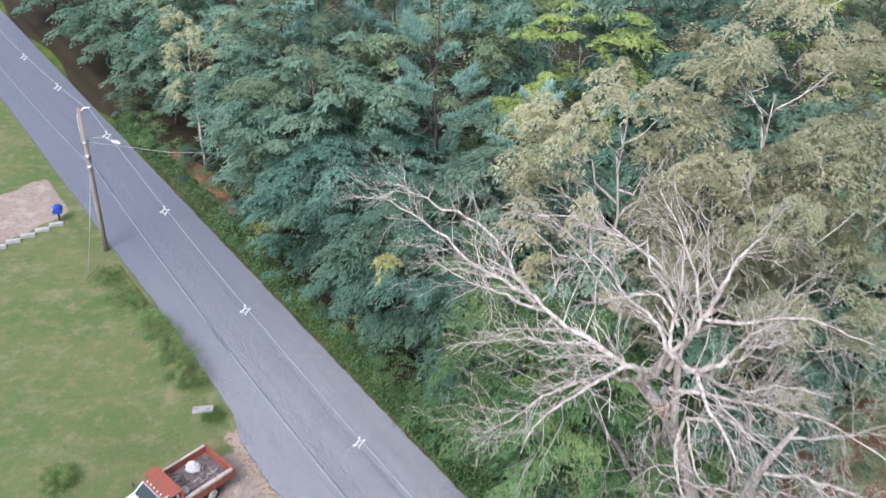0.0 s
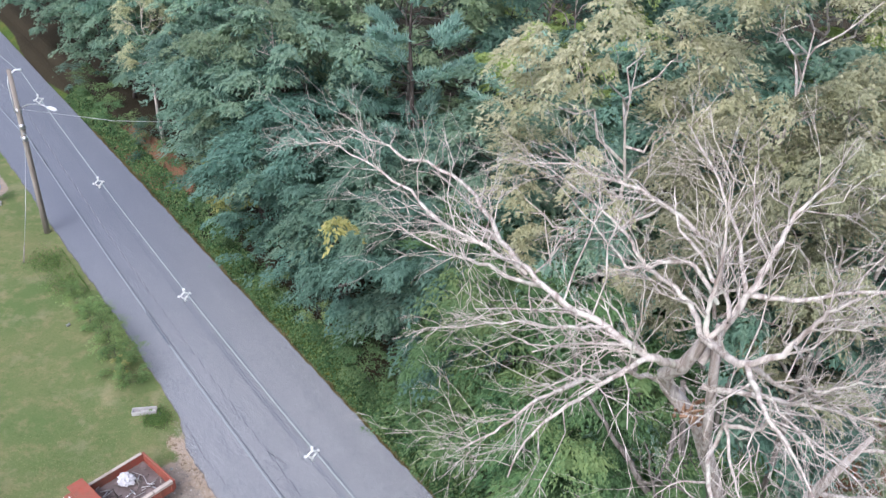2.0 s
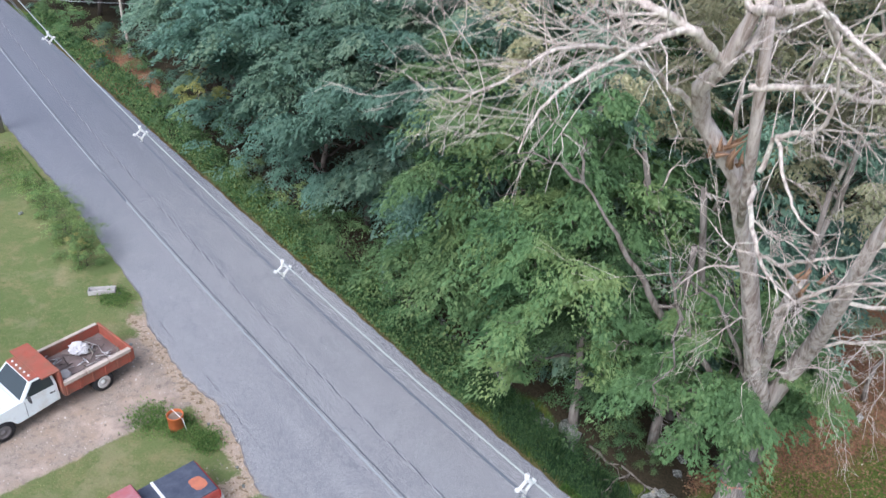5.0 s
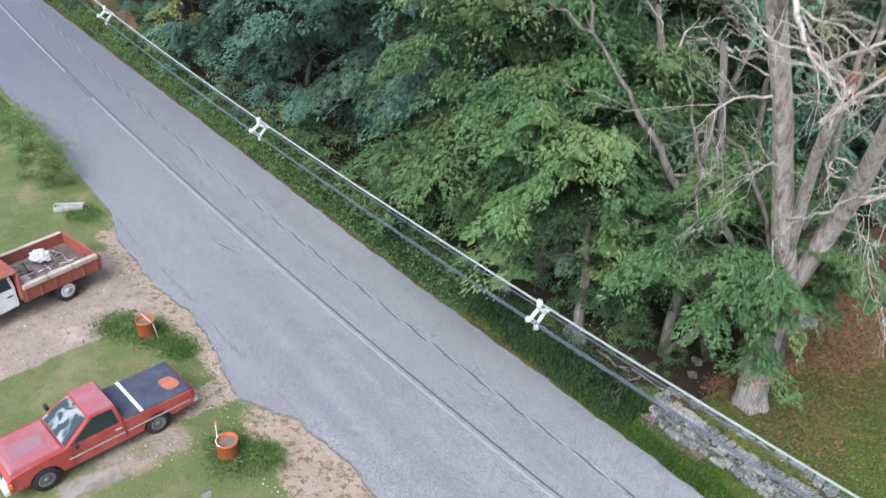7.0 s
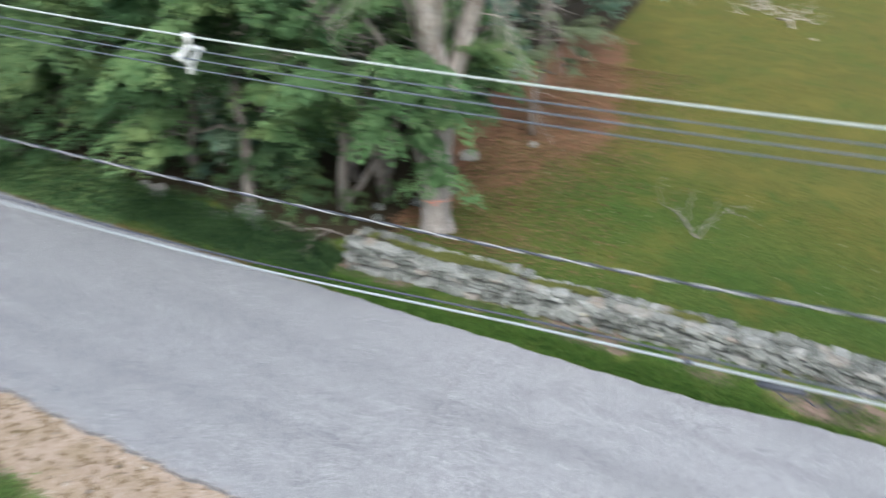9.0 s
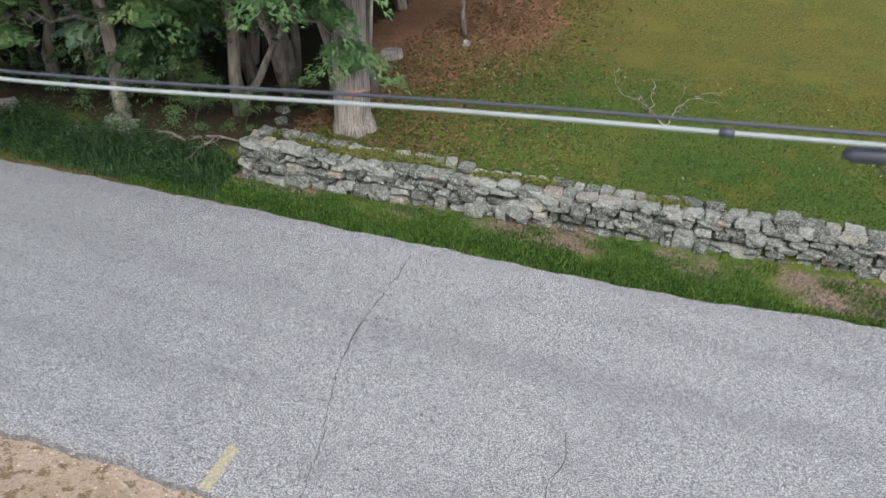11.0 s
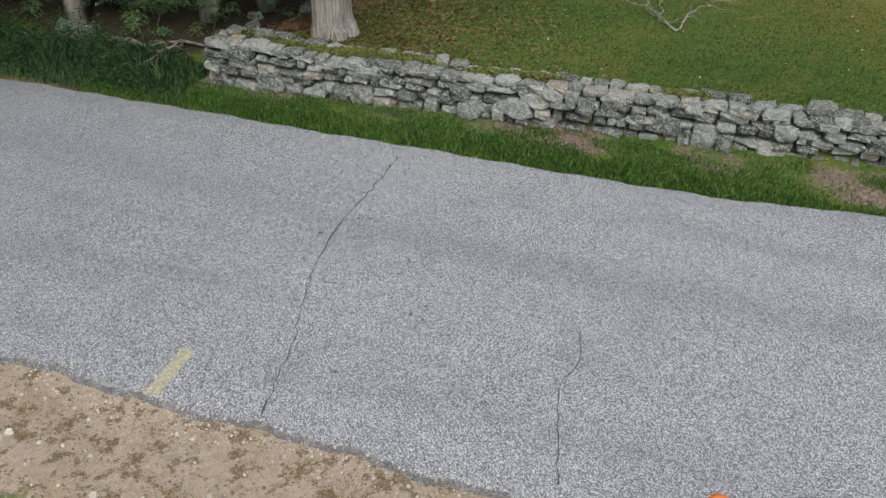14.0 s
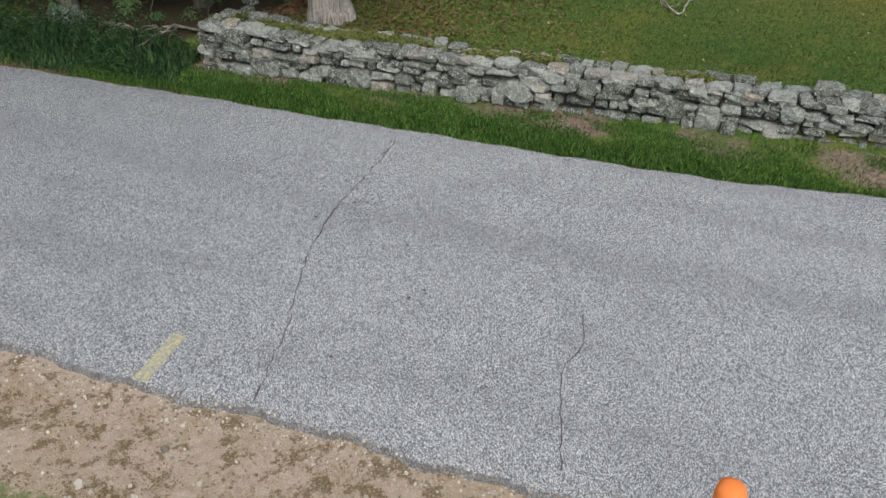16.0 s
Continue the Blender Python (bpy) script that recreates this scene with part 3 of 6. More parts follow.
L_teal = "dense blue-green broad-leaved tree along the road"
L_map = "green leafy maple at the edge of the woods"
protos = {
    "maple_a": broadleaf("maple_tree", 11, 8.2, 3.2, 0.2, 36000, 0.17, M_maple, M_bark, L_map, 18, 1.1, flat=0.6, clumps=84, masses=60),
    "maple_b": broadleaf("maple_tree", 12, 9.5, 3.5, 0.22, 38000, 0.175, M_maple, M_bark, L_map, 18, 1.15, flat=0.6, clumps=84, masses=60),
    "maple_c": broadleaf("maple_tree", 24, 5.6, 2.1, 0.52, 40000, 0.15, M_maple, M_bark, L_map, 18, 0.86, trunk_r=0.12, flat=0.65, clumps=100, masses=100, fill=0.6, lean=2.0),
    "teal_a": broadleaf("woodland_tree", 31, 9.6, 3.4, 0.12, 26000, 0.2, M_teal, M_darkbark, L_teal, 20, 1.05, kids=2, apart=False, flat=0.58, clumps=90, masses=70),
    "teal_b": broadleaf("woodland_tree", 32, 11.0, 3.5, 0.15, 26000, 0.21, M_teal, M_darkbark, L_teal, 20, 1.1, kids=2, apart=False, flat=0.58, clumps=90, masses=70),
    "wood_a": broadleaf("woodland_tree", 13, 12.0, 3.7, 0.1, 17000, 0.25, M_wood, M_darkbark, "dense dark green broad-leaved tree in the woods", 20, 1.15, kids=2, apart=False, flat=0.42, clumps=90, masses=70),
    "wood_b": broadleaf("woodland_tree", 14, 15.0, 4.0, 0.3, 16000, 0.28, M_wood, M_darkbark, "tall dark green broad-leaved tree in the woods", 18, 1.25, kids=2, apart=False, flat=0.42, clumps=80, masses=60),
    "oak_a": broadleaf("oak_tree", 15, 19.5, 3.7, 0.45, 24000, 0.17, M_oak, M_dead, "tall thinned oak with browned leaves and pale limbs", 14, 0.75, trunk_r=0.2, kids=3, flat=0.95, clumps=90),
    "oak_b": broadleaf("oak_tree", 16, 18.5, 3.3, 0.5, 21000, 0.17, M_oak, M_dead, "half-bare oak with browned leaves and grey limbs", 13, 0.7, trunk_r=0.18, kids=3, flat=0.95, clumps=84),
    "olive": broadleaf("woodland_tree", 23, 16.0, 4.0, 0.35, 19000, 0.22, M_olive, M_bark, "tall tree with olive green leaves and grey limbs", 15, 1.05, trunk_r=0.2, kids=3, flat=0.5, clumps=80, masses=50),
    "lime_a": broadleaf("yellow_green_tree", 17, 18.5, 3.5, 0.4, 24000, 0.2, M_lime, M_bark, "tall tree with yellow-green leaves", 16, 1.0, flat=0.5, trunk_r=0.2, clumps=90, masses=60),
    "pine_a": pine("pine_tree", 18, 18.0, 5.0, "tall white pine with blue-green needles"),
    "pine_b": pine("pine_tree", 19, 15.0, 4.5, "white pine with blue-green needles"),
    "shrub_a": broadleaf("shrub", 20, 2.6, 1.4, 0.05, 2600, 0.12, M_teal, M_darkbark, "leafy green shrub on the verge under the trees", 9, 0.5, trunk_r=0.04, depth=1, kids=2, apart=False),
    "shrub_b": broadleaf("shrub", 21, 1.7, 1.2, 0.05, 2200, 0.12, M_maple, M_darkbark, "low leafy green shrub on the verge", 9, 0.45, trunk_r=0.03, depth=1, kids=2, apart=False),
    "shrub_c": broadleaf("shrub", 25, 1.5, 1.2, 0.05, 2400, 0.11, M_bush, M_darkbark, "low scrubby olive green bush by the road", 9, 0.42, trunk_r=0.03, depth=1, kids=2, apart=False),
    "sapling": broadleaf("sapling", 22, 6.0, 1.5, 0.3, 2400, 0.17, M_gold, M_bark, "slender sapling with turning yellow leaves", 9, 0.4, trunk_r=0.06, depth=1),
}
used = set()


def stand(kind, s, u, size=1.0, turn=None, lean=(0, 0)):
    rr = random.Random(int(s * 13 + u * 71))
    t = rr.uniform(0, 360) if turn is None else turn
    plant(protos[kind], kind not in used, s, u, t, size, lean)
    used.add(kind)


FRONT = [
    ("wood_a", -13.6, 23.4, 0.8), ("teal_a", -12.8, 22.8, 0.66), ("teal_b", -12.0, 26.0, 0.75), ("wood_a", -16.8, 22.0, 0.8), ("wood_a", -20.4, 22.4, 0.85), ("wood_a", -24.4, 21.4, 0.85), ("maple_a", -15.0, 19.6, 0.86), ("maple_b", -14.4, 20.6, 0.66), ("maple_a", -17.2, 19.9, 1.0),
    ("maple_b", -19.8, 19.7, 0.92), ("teal_a", -22.6, 20.2, 0.95), ("teal_b", -25.6, 20.2, 0.86), ("teal_a", -28.4, 20.2, 0.95),
    ("teal_b", -31.4, 20.0, 0.92), ("teal_a", -34.6, 20.2, 1.05), ("teal_b", -38.0, 20.4, 0.98),
    ("teal_a", -41.8, 20.6, 1.15), ("teal_b", -46.0, 21.4, 0.95), ("wood_b", -50.5, 21.6, 0.75), ("wood_a", -54.5, 21.2, 0.8),
    ("wood_b", -59.0, 20.9, 0.75), ("wood_a", -63.5, 20.8, 0.85), ("wood_a", -68.5, 20.6, 0.9), ("wood_b", -74, 20.6, 0.8),
    ("wood_a", -80, 20.6, 0.95), ("wood_b", -88, 20.6, 1.0), ("wood_a", -97, 20.4, 1.1),
    ("sapling", -41.5, 18.4, 0.9),
]
BACK = [
    ("oak_b", -17.9, 21.9, 0.98), ("oak_a", -15.0, 27.2, 0.98), ("oak_b", -12.0, 29.6, 0.95), ("oak_a", -21.0, 37.0, 1.03),
    ("oak_b", -13.4, 22.6, 0.86), ("oak_a", -11.0, 24.4, 0.8), ("lime_a", -27.8, 30.2, 0.9), ("wood_b", -25.0, 36.0, 1.15),
    ("lime_a", -20.3, 42.6, 1.05), ("pine_a", -31.0, 23.2, 1.0), ("olive", -39.6, 20.6, 0.92), ("wood_b", -24.0, 23.4, 0.82),
    ("oak_b", -54.0, 19.4, 0.62), ("wood_b", -35.6, 20.6, 0.85), ("pine_b", -44.2, 21.4, 0.95), ("olive", -36.5, 27.0, 0.95),
    ("pine_a", -40.5, 27.0, 1.0), ("wood_b", -30.0, 38.5, 1.1), ("pine_b", -26.8, 26.2, 0.92), ("wood_b", -21.4, 30.4, 0.9),
    ("wood_b", -47.0, 25.0, 1.0), ("pine_b", -51.5, 25.0, 1.0), ("wood_b", -17.6, 33.4, 0.95), ("wood_a", -14.6, 33.8, 1.0),
    ("olive", -59, 24.0, 1.0), ("wood_a", -65, 24.5, 1.2), ("pine_a", -71, 24.5, 0.9), ("wood_b", -78, 25, 1.1), ("wood_a", -86, 25, 1.2),
    ("wood_b", -95, 25, 1.1), ("olive", -9.2, 27.6, 0.42), ("wood_a", -11.8, 36.0, 1.0), ("wood_b", -13.5, 41.0, 1.0), ("wood_a", -17.0, 39.0, 1.1),
    ("maple_a", -16.2, 24.2, 0.95), ("wood_a", -20.6, 25.6, 0.95),
]
for kind, s, u, size in FRONT + BACK:
    stand(kind, s, u, size)
stand("maple_c", -12.0, 19.7, 0.92, HEAD)
rr = random.Random(5)
for row, (u, start, stop) in enumerate(((33, -33.5, -66), (41, -34, -70), (48, -24, -42))):
    s = start
    while s > stop:
        kind = rr.choice(["pine_a", "wood_b", "wood_b", "oak_a", "wood_b", "olive", "lime_a"])
        stand(kind, s + rr.uniform(-1.5, 1.5), u + rr.uniform(-1.5, 1.5), rr.uniform(0.9, 1.1))
        s -= rr.uniform(5.5, 7.5)
s = -13.4
while s > -70:
    stand(rr.choice(["shrub_a", "shrub_b"]), s, (19.5 if s > -22 else 18.0) + rr.uniform(-0.15, 0.5), rr.uniform(0.65, 1.05) * (0.6 if s > -22 else 1))
    s -= rr.uniform(1.2, 2.1) * (1 if s > -45 else 1.6)
for s, u, k in ((-11.6, 19.2, 0.35), (-12.7, 18.9, 0.45), (-13.6, 19.6, 0.55), (-15.2, 19.2, 0.6), (-16.4, 19.8, 0.6), (-17.8, 19.3, 0.7), (-19.2, 19.6, 0.7), (-14.4, 20.6, 0.6), (-17.0, 21.0, 0.7), (-10.9, 20.6, 0.3)):
    stand("shrub_b", s, u, k)


def curve_through(rng, line, jog):
    """A flowing line through the given points, slightly uneven."""
    p = [2 * line[0] - line[1]] + list(line) + [2 * line[-1] - line[-2]]
    out = []
    for a, b, c, d in zip(p, p[1:], p[2:], p[3:]):
        for k in (0.0, 0.2, 0.4, 0.6, 0.8):
            q = 0.5 * (2 * b + (c - a) * k + (2 * a - 5 * b + 4 * c - d) * k * k + (3 * b - a - 3 * c + d) * k ** 3)
            out.append(q + rng.normal(size=3) * jog * np.linalg.norm(c - b))
    return out + [line[-1]]


def bare_twig(rng, tubes, a, b, r, depth):
    """A leafless twig from a to b that forks twice and stays thin."""
    pts = wander(rng, a, b, 3 if depth else 2, 0.06, -0.05)
    tubes.add(pts, [r * (1 - 0.5 * i / (len(pts) - 1)) for i in range(len(pts))], 4 if r > 0.015 else 3, cap=False)
    if depth == 0:
        return
    d = pts[-1] - pts[0]
    ln = np.linalg.norm(d)
    for q in range(3):
        k = rng.uniform(0.2, 0.95) * (len(pts) - 1)
        i = min(int(k), len(pts) - 2)
        p = pts[i] + (pts[i + 1] - pts[i]) * (k - i)
        way = d / ln + unit(rng.normal(size=(1, 3)))[0] * rng.uniform(0.4, 0.9)
        bare_twig(rng, tubes, p, p + way / np.linalg.norm(way) * ln * rng.uniform(0.35, 0.65), max(0.0045, r * 0.55), depth - 1)


def dead_tree():
    """A large dead maple by the wall, its bleached limbs bare and its trunk forked near the ground."""
    rng = np.random.default_rng(77)
    top = thing("dead_tree", "large dead forked maple with bare bleached limbs behind the stone wall", "tree")
    t = Tubes()
    base = np.array([8.35, 20.35, 0.35])
    fork = np.array([8.3, 20.55, 4.3])
    lead = [base, (8.3, 20.45, 0.9), (8.28, 20.5, 2.4), fork, (7.4, 19.6, 6.6), (6.4, 18.7, 9.4), (5.2, 17.8, 12.4), (4.3, 17.75, 13.5), (4.0, 17.2, 14.3), (4.2, 16.75, 14.9), (4.3, 16.5, 15.5), (4.38, 16.34, 16.0)]
    fine, rad = [], []
    rs = [0.48, 0.40, 0.35, 0.33, 0.225, 0.185, 0.175, 0.165, 0.15, 0.14, 0.125, 0.09]
    for k, (a0, b0) in enumerate(zip(lead, lead[1:])):
        for m in range(4):
            fine.append(np.array(a0) + (np.array(b0) - np.array(a0)) * m / 4)
            rad.append(rs[k] + (rs[k + 1] - rs[k]) * m / 4)
    n = 30
    t.add(fine, rad, n, cap=False)
    for i, (p, r0) in enumerate(zip(fine, rad)):
        for j in range(n):
            w = 2 * math.pi * j / n
            k = i * n + j
            flare = max(0.0, 1.2 - (p[2] - 0.3)) * 0.16
            swell = 1 + (0.05 + flare * 0.5) * math.sin(5 * w + 0.6 * p[2]) + 0.05 * math.sin(12 * w + 0.5 * p[2]) + 0.025 * rng.normal()
            t.v[k] = tuple(p + (np.array(t.v[k]) - p) * swell)
    cut = 13 * n
    low = Tubes()
    low.v, low.f, low.k = t.v[:cut + n], [q for q in t.f if max(q) < cut + n], [0] * sum(max(q) < cut + n for q in t.f)
    low.make("trunk", M_ridged, top, "pale ridged trunk with a splintered break")
    high = Tubes()
    high.v, high.f = t.v[cut:], [tuple(i - cut for i in q) for q in t.f if min(q) >= cut]
    high.k = [0] * len(high.f)
    high.make("upper_stem", M_bole, top, "bleached upper stem")
    t = Tubes()
    stem = [fork - np.array([0, 0, 0.5]), (8.7, 20.4, 5.4), (8.6, 19.3, 7.6), (7.9, 17.6, 9.8), (7.6, 16.6, 12.0), (7.9, 16.0, 14.2)]
    t.add(stem, [0.27, 0.25, 0.21, 0.17, 0.12, 0.05], 10)
    t.make("trunk", M_bole, top, "leaning second trunk")
    for label, line, rads in (
            ("slender third stem, broken off", [(8.2, 20.6, 4.2), (7.55, 19.3, 7.0), (7.0, 18.1, 9.0), (6.6, 17.0, 10.2), (6.47, 16.52, 10.93)], [0.16, 0.14, 0.12, 0.11, 0.09]),
            ("grey stem beside the trunk", [(5.6, 18.0, 11.2), (5.3, 17.3, 12.2), (5.0, 16.7, 13.4), (4.7, 16.4, 15.2), (4.6, 16.5, 16.2)], [0.08, 0.10, 0.11, 0.10, 0.07])):
        t = Tubes()
        t.add(line, rads, 9)
        t.make("trunk", M_bole, top, label)

    def limb(r0, *line, twigs=5.0, droop=0.1):
        """A bare limb along a bent line, with forking twigs along it."""
        t = Tubes()
        line = [np.array(p) for p in line]
        fine = curve_through(rng, line, 0.022)
        rad = [r0 * 0.85 * (1 - 0.8 * k / (len(fine) - 1)) for k in range(len(fine))]
        t.add(fine, rad, 7, cap=False)
        whole = sum(np.linalg.norm(b0 - a0) for a0, b0 in zip(line, line[1:]))
        for q in range(int(whole * twigs * 0.85)):
            k = rng.uniform(0.12, 1.0) * (len(fine) - 1)
            j = min(int(k), len(fine) - 2)
            p = fine[j] + (fine[j + 1] - fine[j]) * (k - j)
            d = unit((fine[j + 1] - fine[j])[None])[0]
            side = unit(rng.normal(size=(1, 3)) * np.array([1, 1, 0.8]))[0]
            way = unit((d * 0.8 + side * 0.8 + np.array([0, 0, droop]))[None])[0]
            ln = rng.uniform(0.5, 1.9) * (1.3 - 0.5 * k / len(fine))
            bare_twig(rng, t, p, p + way * ln, max(0.009, min(0.024, rad[j] * 0.4)), 2)
        t.make("limb", M_dead, top)

    knot, turn, elbow = (4.38, 16.34, 15.91), (4.76, 15.09, 16.4), (5.19, 16.28, 13.87)
    # towards the road and the woods
    limb(0.11, (4.2, 16.75, 14.9), (3.29, 15.97, 15.67), (2.5, 16.4, 16.0), (1.53, 16.7, 16.34), (0.5, 17.66, 16.72), (-0.58, 19.76, 17.0), (-2.2, 20.9, 17.1), (-3.4, 21.4, 17.4), twigs=6.0)
    limb(0.06, (1.53, 16.7, 16.34), (-0.05, 18.2, 16.0), (-0.9, 19.3, 15.5), (-2.2, 20.2, 15.6))
    limb(0.06, (1.0, 17.2, 16.5), (-0.6, 18.0, 16.9), (-2.4, 19.0, 17.6), (-4.0, 20.3, 17.6))
    limb(0.07, (4.29, 17.7, 13.6), (3.3, 16.9, 14.5), (2.54, 16.0, 15.1), (1.9, 15.15, 15.59), (1.24, 14.48, 15.69), (0.51, 13.9, 15.4), (-0.13, 13.53, 15.19))
    limb(0.07, (3.29, 15.97, 15.67), (2.84, 15.58, 15.63), (2.23, 15.14, 15.44), (1.57, 14.65, 15.21), (1.07, 14.26, 14.86), (0.81, 13.84, 14.37))
    limb(0.045, (2.5, 16.4, 16.0), (1.6, 15.9, 16.2), (0.5, 15.8, 16.3), (-1.2, 15.3, 16.2))
    limb(0.075, knot, (3.95, 17.1, 16.39), (3.26, 17.48, 16.71), (2.83, 17.82, 17.17), (2.19, 18.14, 17.63), (1.2, 18.7, 18.1))
    limb(0.06, (4.52, 16.66, 16.53), (4.07, 17.14, 17.06), (3.56, 17.24, 17.01), (2.89, 17.26, 16.8), (2.68, 17.59, 16.89), (2.29, 18.02, 17.11), (1.55, 18.45, 17.72), twigs=3.5)
    limb(0.06, (4.22, 17.75, 17.35), (3.29, 18.73, 17.67), (2.52, 19.21, 17.68), (1.57, 19.6, 17.79), (0.13, 19.62, 17.71))
    limb(0.07, knot, (4.65, 16.26, 16.57), (4.13, 17.16, 17.32), (3.72, 17.67, 17.6), (3.65, 18.31, 18.12))
    # upward
    limb(0.075, knot, (4.33, 16.47, 16.47), (4.37, 16.54, 17.32), (4.3, 16.6, 18.21), (4.21, 16.7, 19.02))
    limb(0.12, (4.45, 16.6, 15.2), (5.17, 17.1, 16.49), (5.63, 17.56, 17.36), (5.91, 17.84, 17.98), (6.48, 18.0, 18.72), twigs=4.0)
    limb(0.06, (5.17, 17.1, 16.49), (4.9, 17.9, 17.5), (4.4, 18.6, 18.4), (3.9, 19.4, 19.0))
    # towards the lawn and the camera's side of the tree
    limb(0.10, knot, turn, (5.32, 14.74, 17.31), (5.55, 14.53, 18.02), (5.83, 14.31, 18.5))
    limb(0.065, turn, (5.87, 15.71, 15.42), (5.89, 14.62, 16.33), (6.47, 14.31, 16.86), (7.4, 13.9, 17.0))
    limb(0.07, turn, (4.82, 14.03, 16.35), (5.16, 13.36, 16.11), (5.47, 12.56, 15.78))
    limb(0.06, (5.1, 16.3, 13.2), elbow, (5.29, 15.69, 13.34), (5.48, 15.11, 12.98), (5.75, 14.87, 12.83), twigs=3.0)
    limb(0.06, elbow, (5.64, 15.85, 14.22), (5.68, 15.62, 14.71), (5.38, 15.39, 15.65), turn, twigs=3.0)
    limb(0.07, (5.3, 17.3, 12.6), (5.3, 16.2, 11.9), (5.5, 15.7, 11.5), (5.9, 15.2, 11.3), twigs=4.0)
    limb(0.06, (6.1, 16.3, 10.3), (6.4, 15.7, 11.2), (6.9, 15.2, 11.8), (7.4, 14.7, 12.2))
    limb(0.08, (4.6, 16.5, 14.6), (5.6, 16.2, 14.8), (6.8, 16.2, 14.6), (8.2, 15.4, 15.0), (9.6, 14.6, 14.6))
    limb(0.05, (5.4, 16.4, 14.8), (5.3, 15.3, 15.6), (6.0, 14.2, 15.4), (7.2, 13.2, 15.0))
    limb(0.07, (5.17, 17.1, 16.49), (6.2, 17.0, 16.6), (7.6, 16.6, 17.2), (9.0, 16.0, 17.0))
    limb(0.07, (7.8, 16.9, 11.6), (8.9, 16.0, 12.4), (10.2, 15.2, 12.6), (11.6, 14.6, 13.2))
    limb(0.06, (7.9, 17.6, 9.8), (9.0, 16.8, 10.2), (10.4, 16.4, 10.0), (11.4, 16.2, 9.4))
    limb(0.055, (8.6, 19.5, 7.2), (9.8, 18.8, 8.0), (11.0, 18.6, 8.4), (12.2, 18.4, 8.0))
    limb(0.05, (7.9, 16.2, 13.6), (8.8, 15.4, 14.6), (9.6, 14.8, 15.8))
    # off the broken third stem and low on the trunks
    limb(0.05, (6.47, 16.52, 10.8), (5.96, 16.39, 11.28), (5.58, 16.39, 11.48), (5.03, 16.4, 11.58), (4.66, 16.52, 11.93), twigs=3.0)
    limb(0.05, (5.96, 16.39, 11.28), (6.45, 15.78, 11.88), (6.71, 15.21, 12.37), twigs=3.0)
    limb(0.045, (7.3, 19.3, 6.8), (7.0, 17.4, 8.0), (7.2, 16.6, 8.8), (7.5, 16.0, 9.3), twigs=3.0)
    limb(0.04, (6.9, 19.2, 8.0), (6.3, 18.5, 8.5), (5.8, 18.1, 8.3))
    limb(0.04, (6.2, 18.5, 9.9), (5.3, 18.5, 9.8), (4.6, 18.3, 9.2))
    # twigs that hang off the leaning trunk
    for q in range(8):
        a0 = np.array([8.7, 19.9, 6.4]) + (np.array([8.0, 17.0, 11.0]) - np.array([8.7, 19.9, 6.4])) * rng.random()
        b0 = a0 + np.array([rng.uniform(-0.6, 1.2), rng.uniform(-1.2, 0.4), rng.uniform(-0.2, 0.6)])
        limb(0.02, a0, b0, b0 + np.array([rng.uniform(-0.2, 0.6), rng.uniform(-0.5, 0.1), rng.uniform(-2.2, -0.9)]), twigs=2.5, droop=-0.5)
    # a live sprig of yellow leaves under the longest limb
    c, tip, face, ln = clump_leaves(rng, [tuple(W(-17.3, 11.2, 15.2))], 260, 0.42, 0.9, 0.15)
    leaf_object("leafy_sprig", c, tip, face, ln, ln * 0.5, M_gold, top, "sprig of turning yellow leaves", tri=True)
    rust = bark_mat("torn_heartwood", (0.26, 0.14, 0.08), (0.50, 0.33, 0.22))
    for q in range(24):
        t = Tubes()
        p = np.array([[4.75, 17.6, 13.05], [4.95, 17.6, 12.75], [6.47, 16.52, 10.9]][q % 3]) + rng.normal(size=3) * 0.11
        t.add([p, p + np.array([0.05, -0.12, 0.3]) + rng.normal(size=3) * 0.1], [0.06, 0.005], 4)
        t.make("splinter", rust, top, "orange-brown torn heartwood")
    a = Mat("pink_marking_paint", 0.7)
    a.colour(a.mix(a.span(a.noise(20), 0.4, 0.55), (0.85, 0.25, 0.18), (0.45, 0.36, 0.30)))
    bm = bmesh.new()
    bmesh.ops.create_circle(bm, cap_ends=True, segments=9, radius=0.09)
    dot = part("paint_mark", bm, a.m, top, "pink sprayed dot")
    band = Tubes()
    for q in range(2):
        band.add([(8.29 + 0.415 * math.cos(w), 20.47 + 0.415 * math.sin(w), 1.52 + 0.03 * math.sin(3 * w) + 0.02 * q) for w in [math.radians(195 + 12 * k) for k in range(13)]], 0.018, 5)
    band.make("paint_band", a.m, top, "thin pink sprayed band")
    dot.matrix_basis = look((8.07, 20.02, 1.55), (7.2, 18.9, 1.6)) @ pose(0, 0, 0, 0, 180, 0)
    # thin trunks beside it
    for q, (s, u, lean, h, r) in enumerate(((-14.3, 18.65, (-0.5, 0.1), 5.0, 0.17), (-12.0, 19.75, (-0.2, -0.1), 7.5, 0.16), (-11.3, 20.9, (-1.2, -1.0), 9.0, 0.17), (-12.6, 21.4, (-1.6, -2.0), 9.5, 0.15), (-10.4, 22.6, (0.4, -0.8), 8.5, 0.17), (-18.3, 20.4, (0.2, -0.3), 8.6, 0.11), (-9.7, 22.0, (-0.3, -0.6), 9.5, 0.13), (-10.9, 23.6, (0.5, -0.4), 10.0, 0.14), (-11.9, 22.2, (0.1, -0.9), 9.0, 0.12))):
        o = thing("tree_snag", "bare grey trunk standing in the shade of the woods", "tree", group="bare trunks in the woods")
        z = gz(s, u)
        a0, b0 = W(s, u, z - 0.1), W(s + lean[0], u + lean[1], z + h)
        t = Tubes()
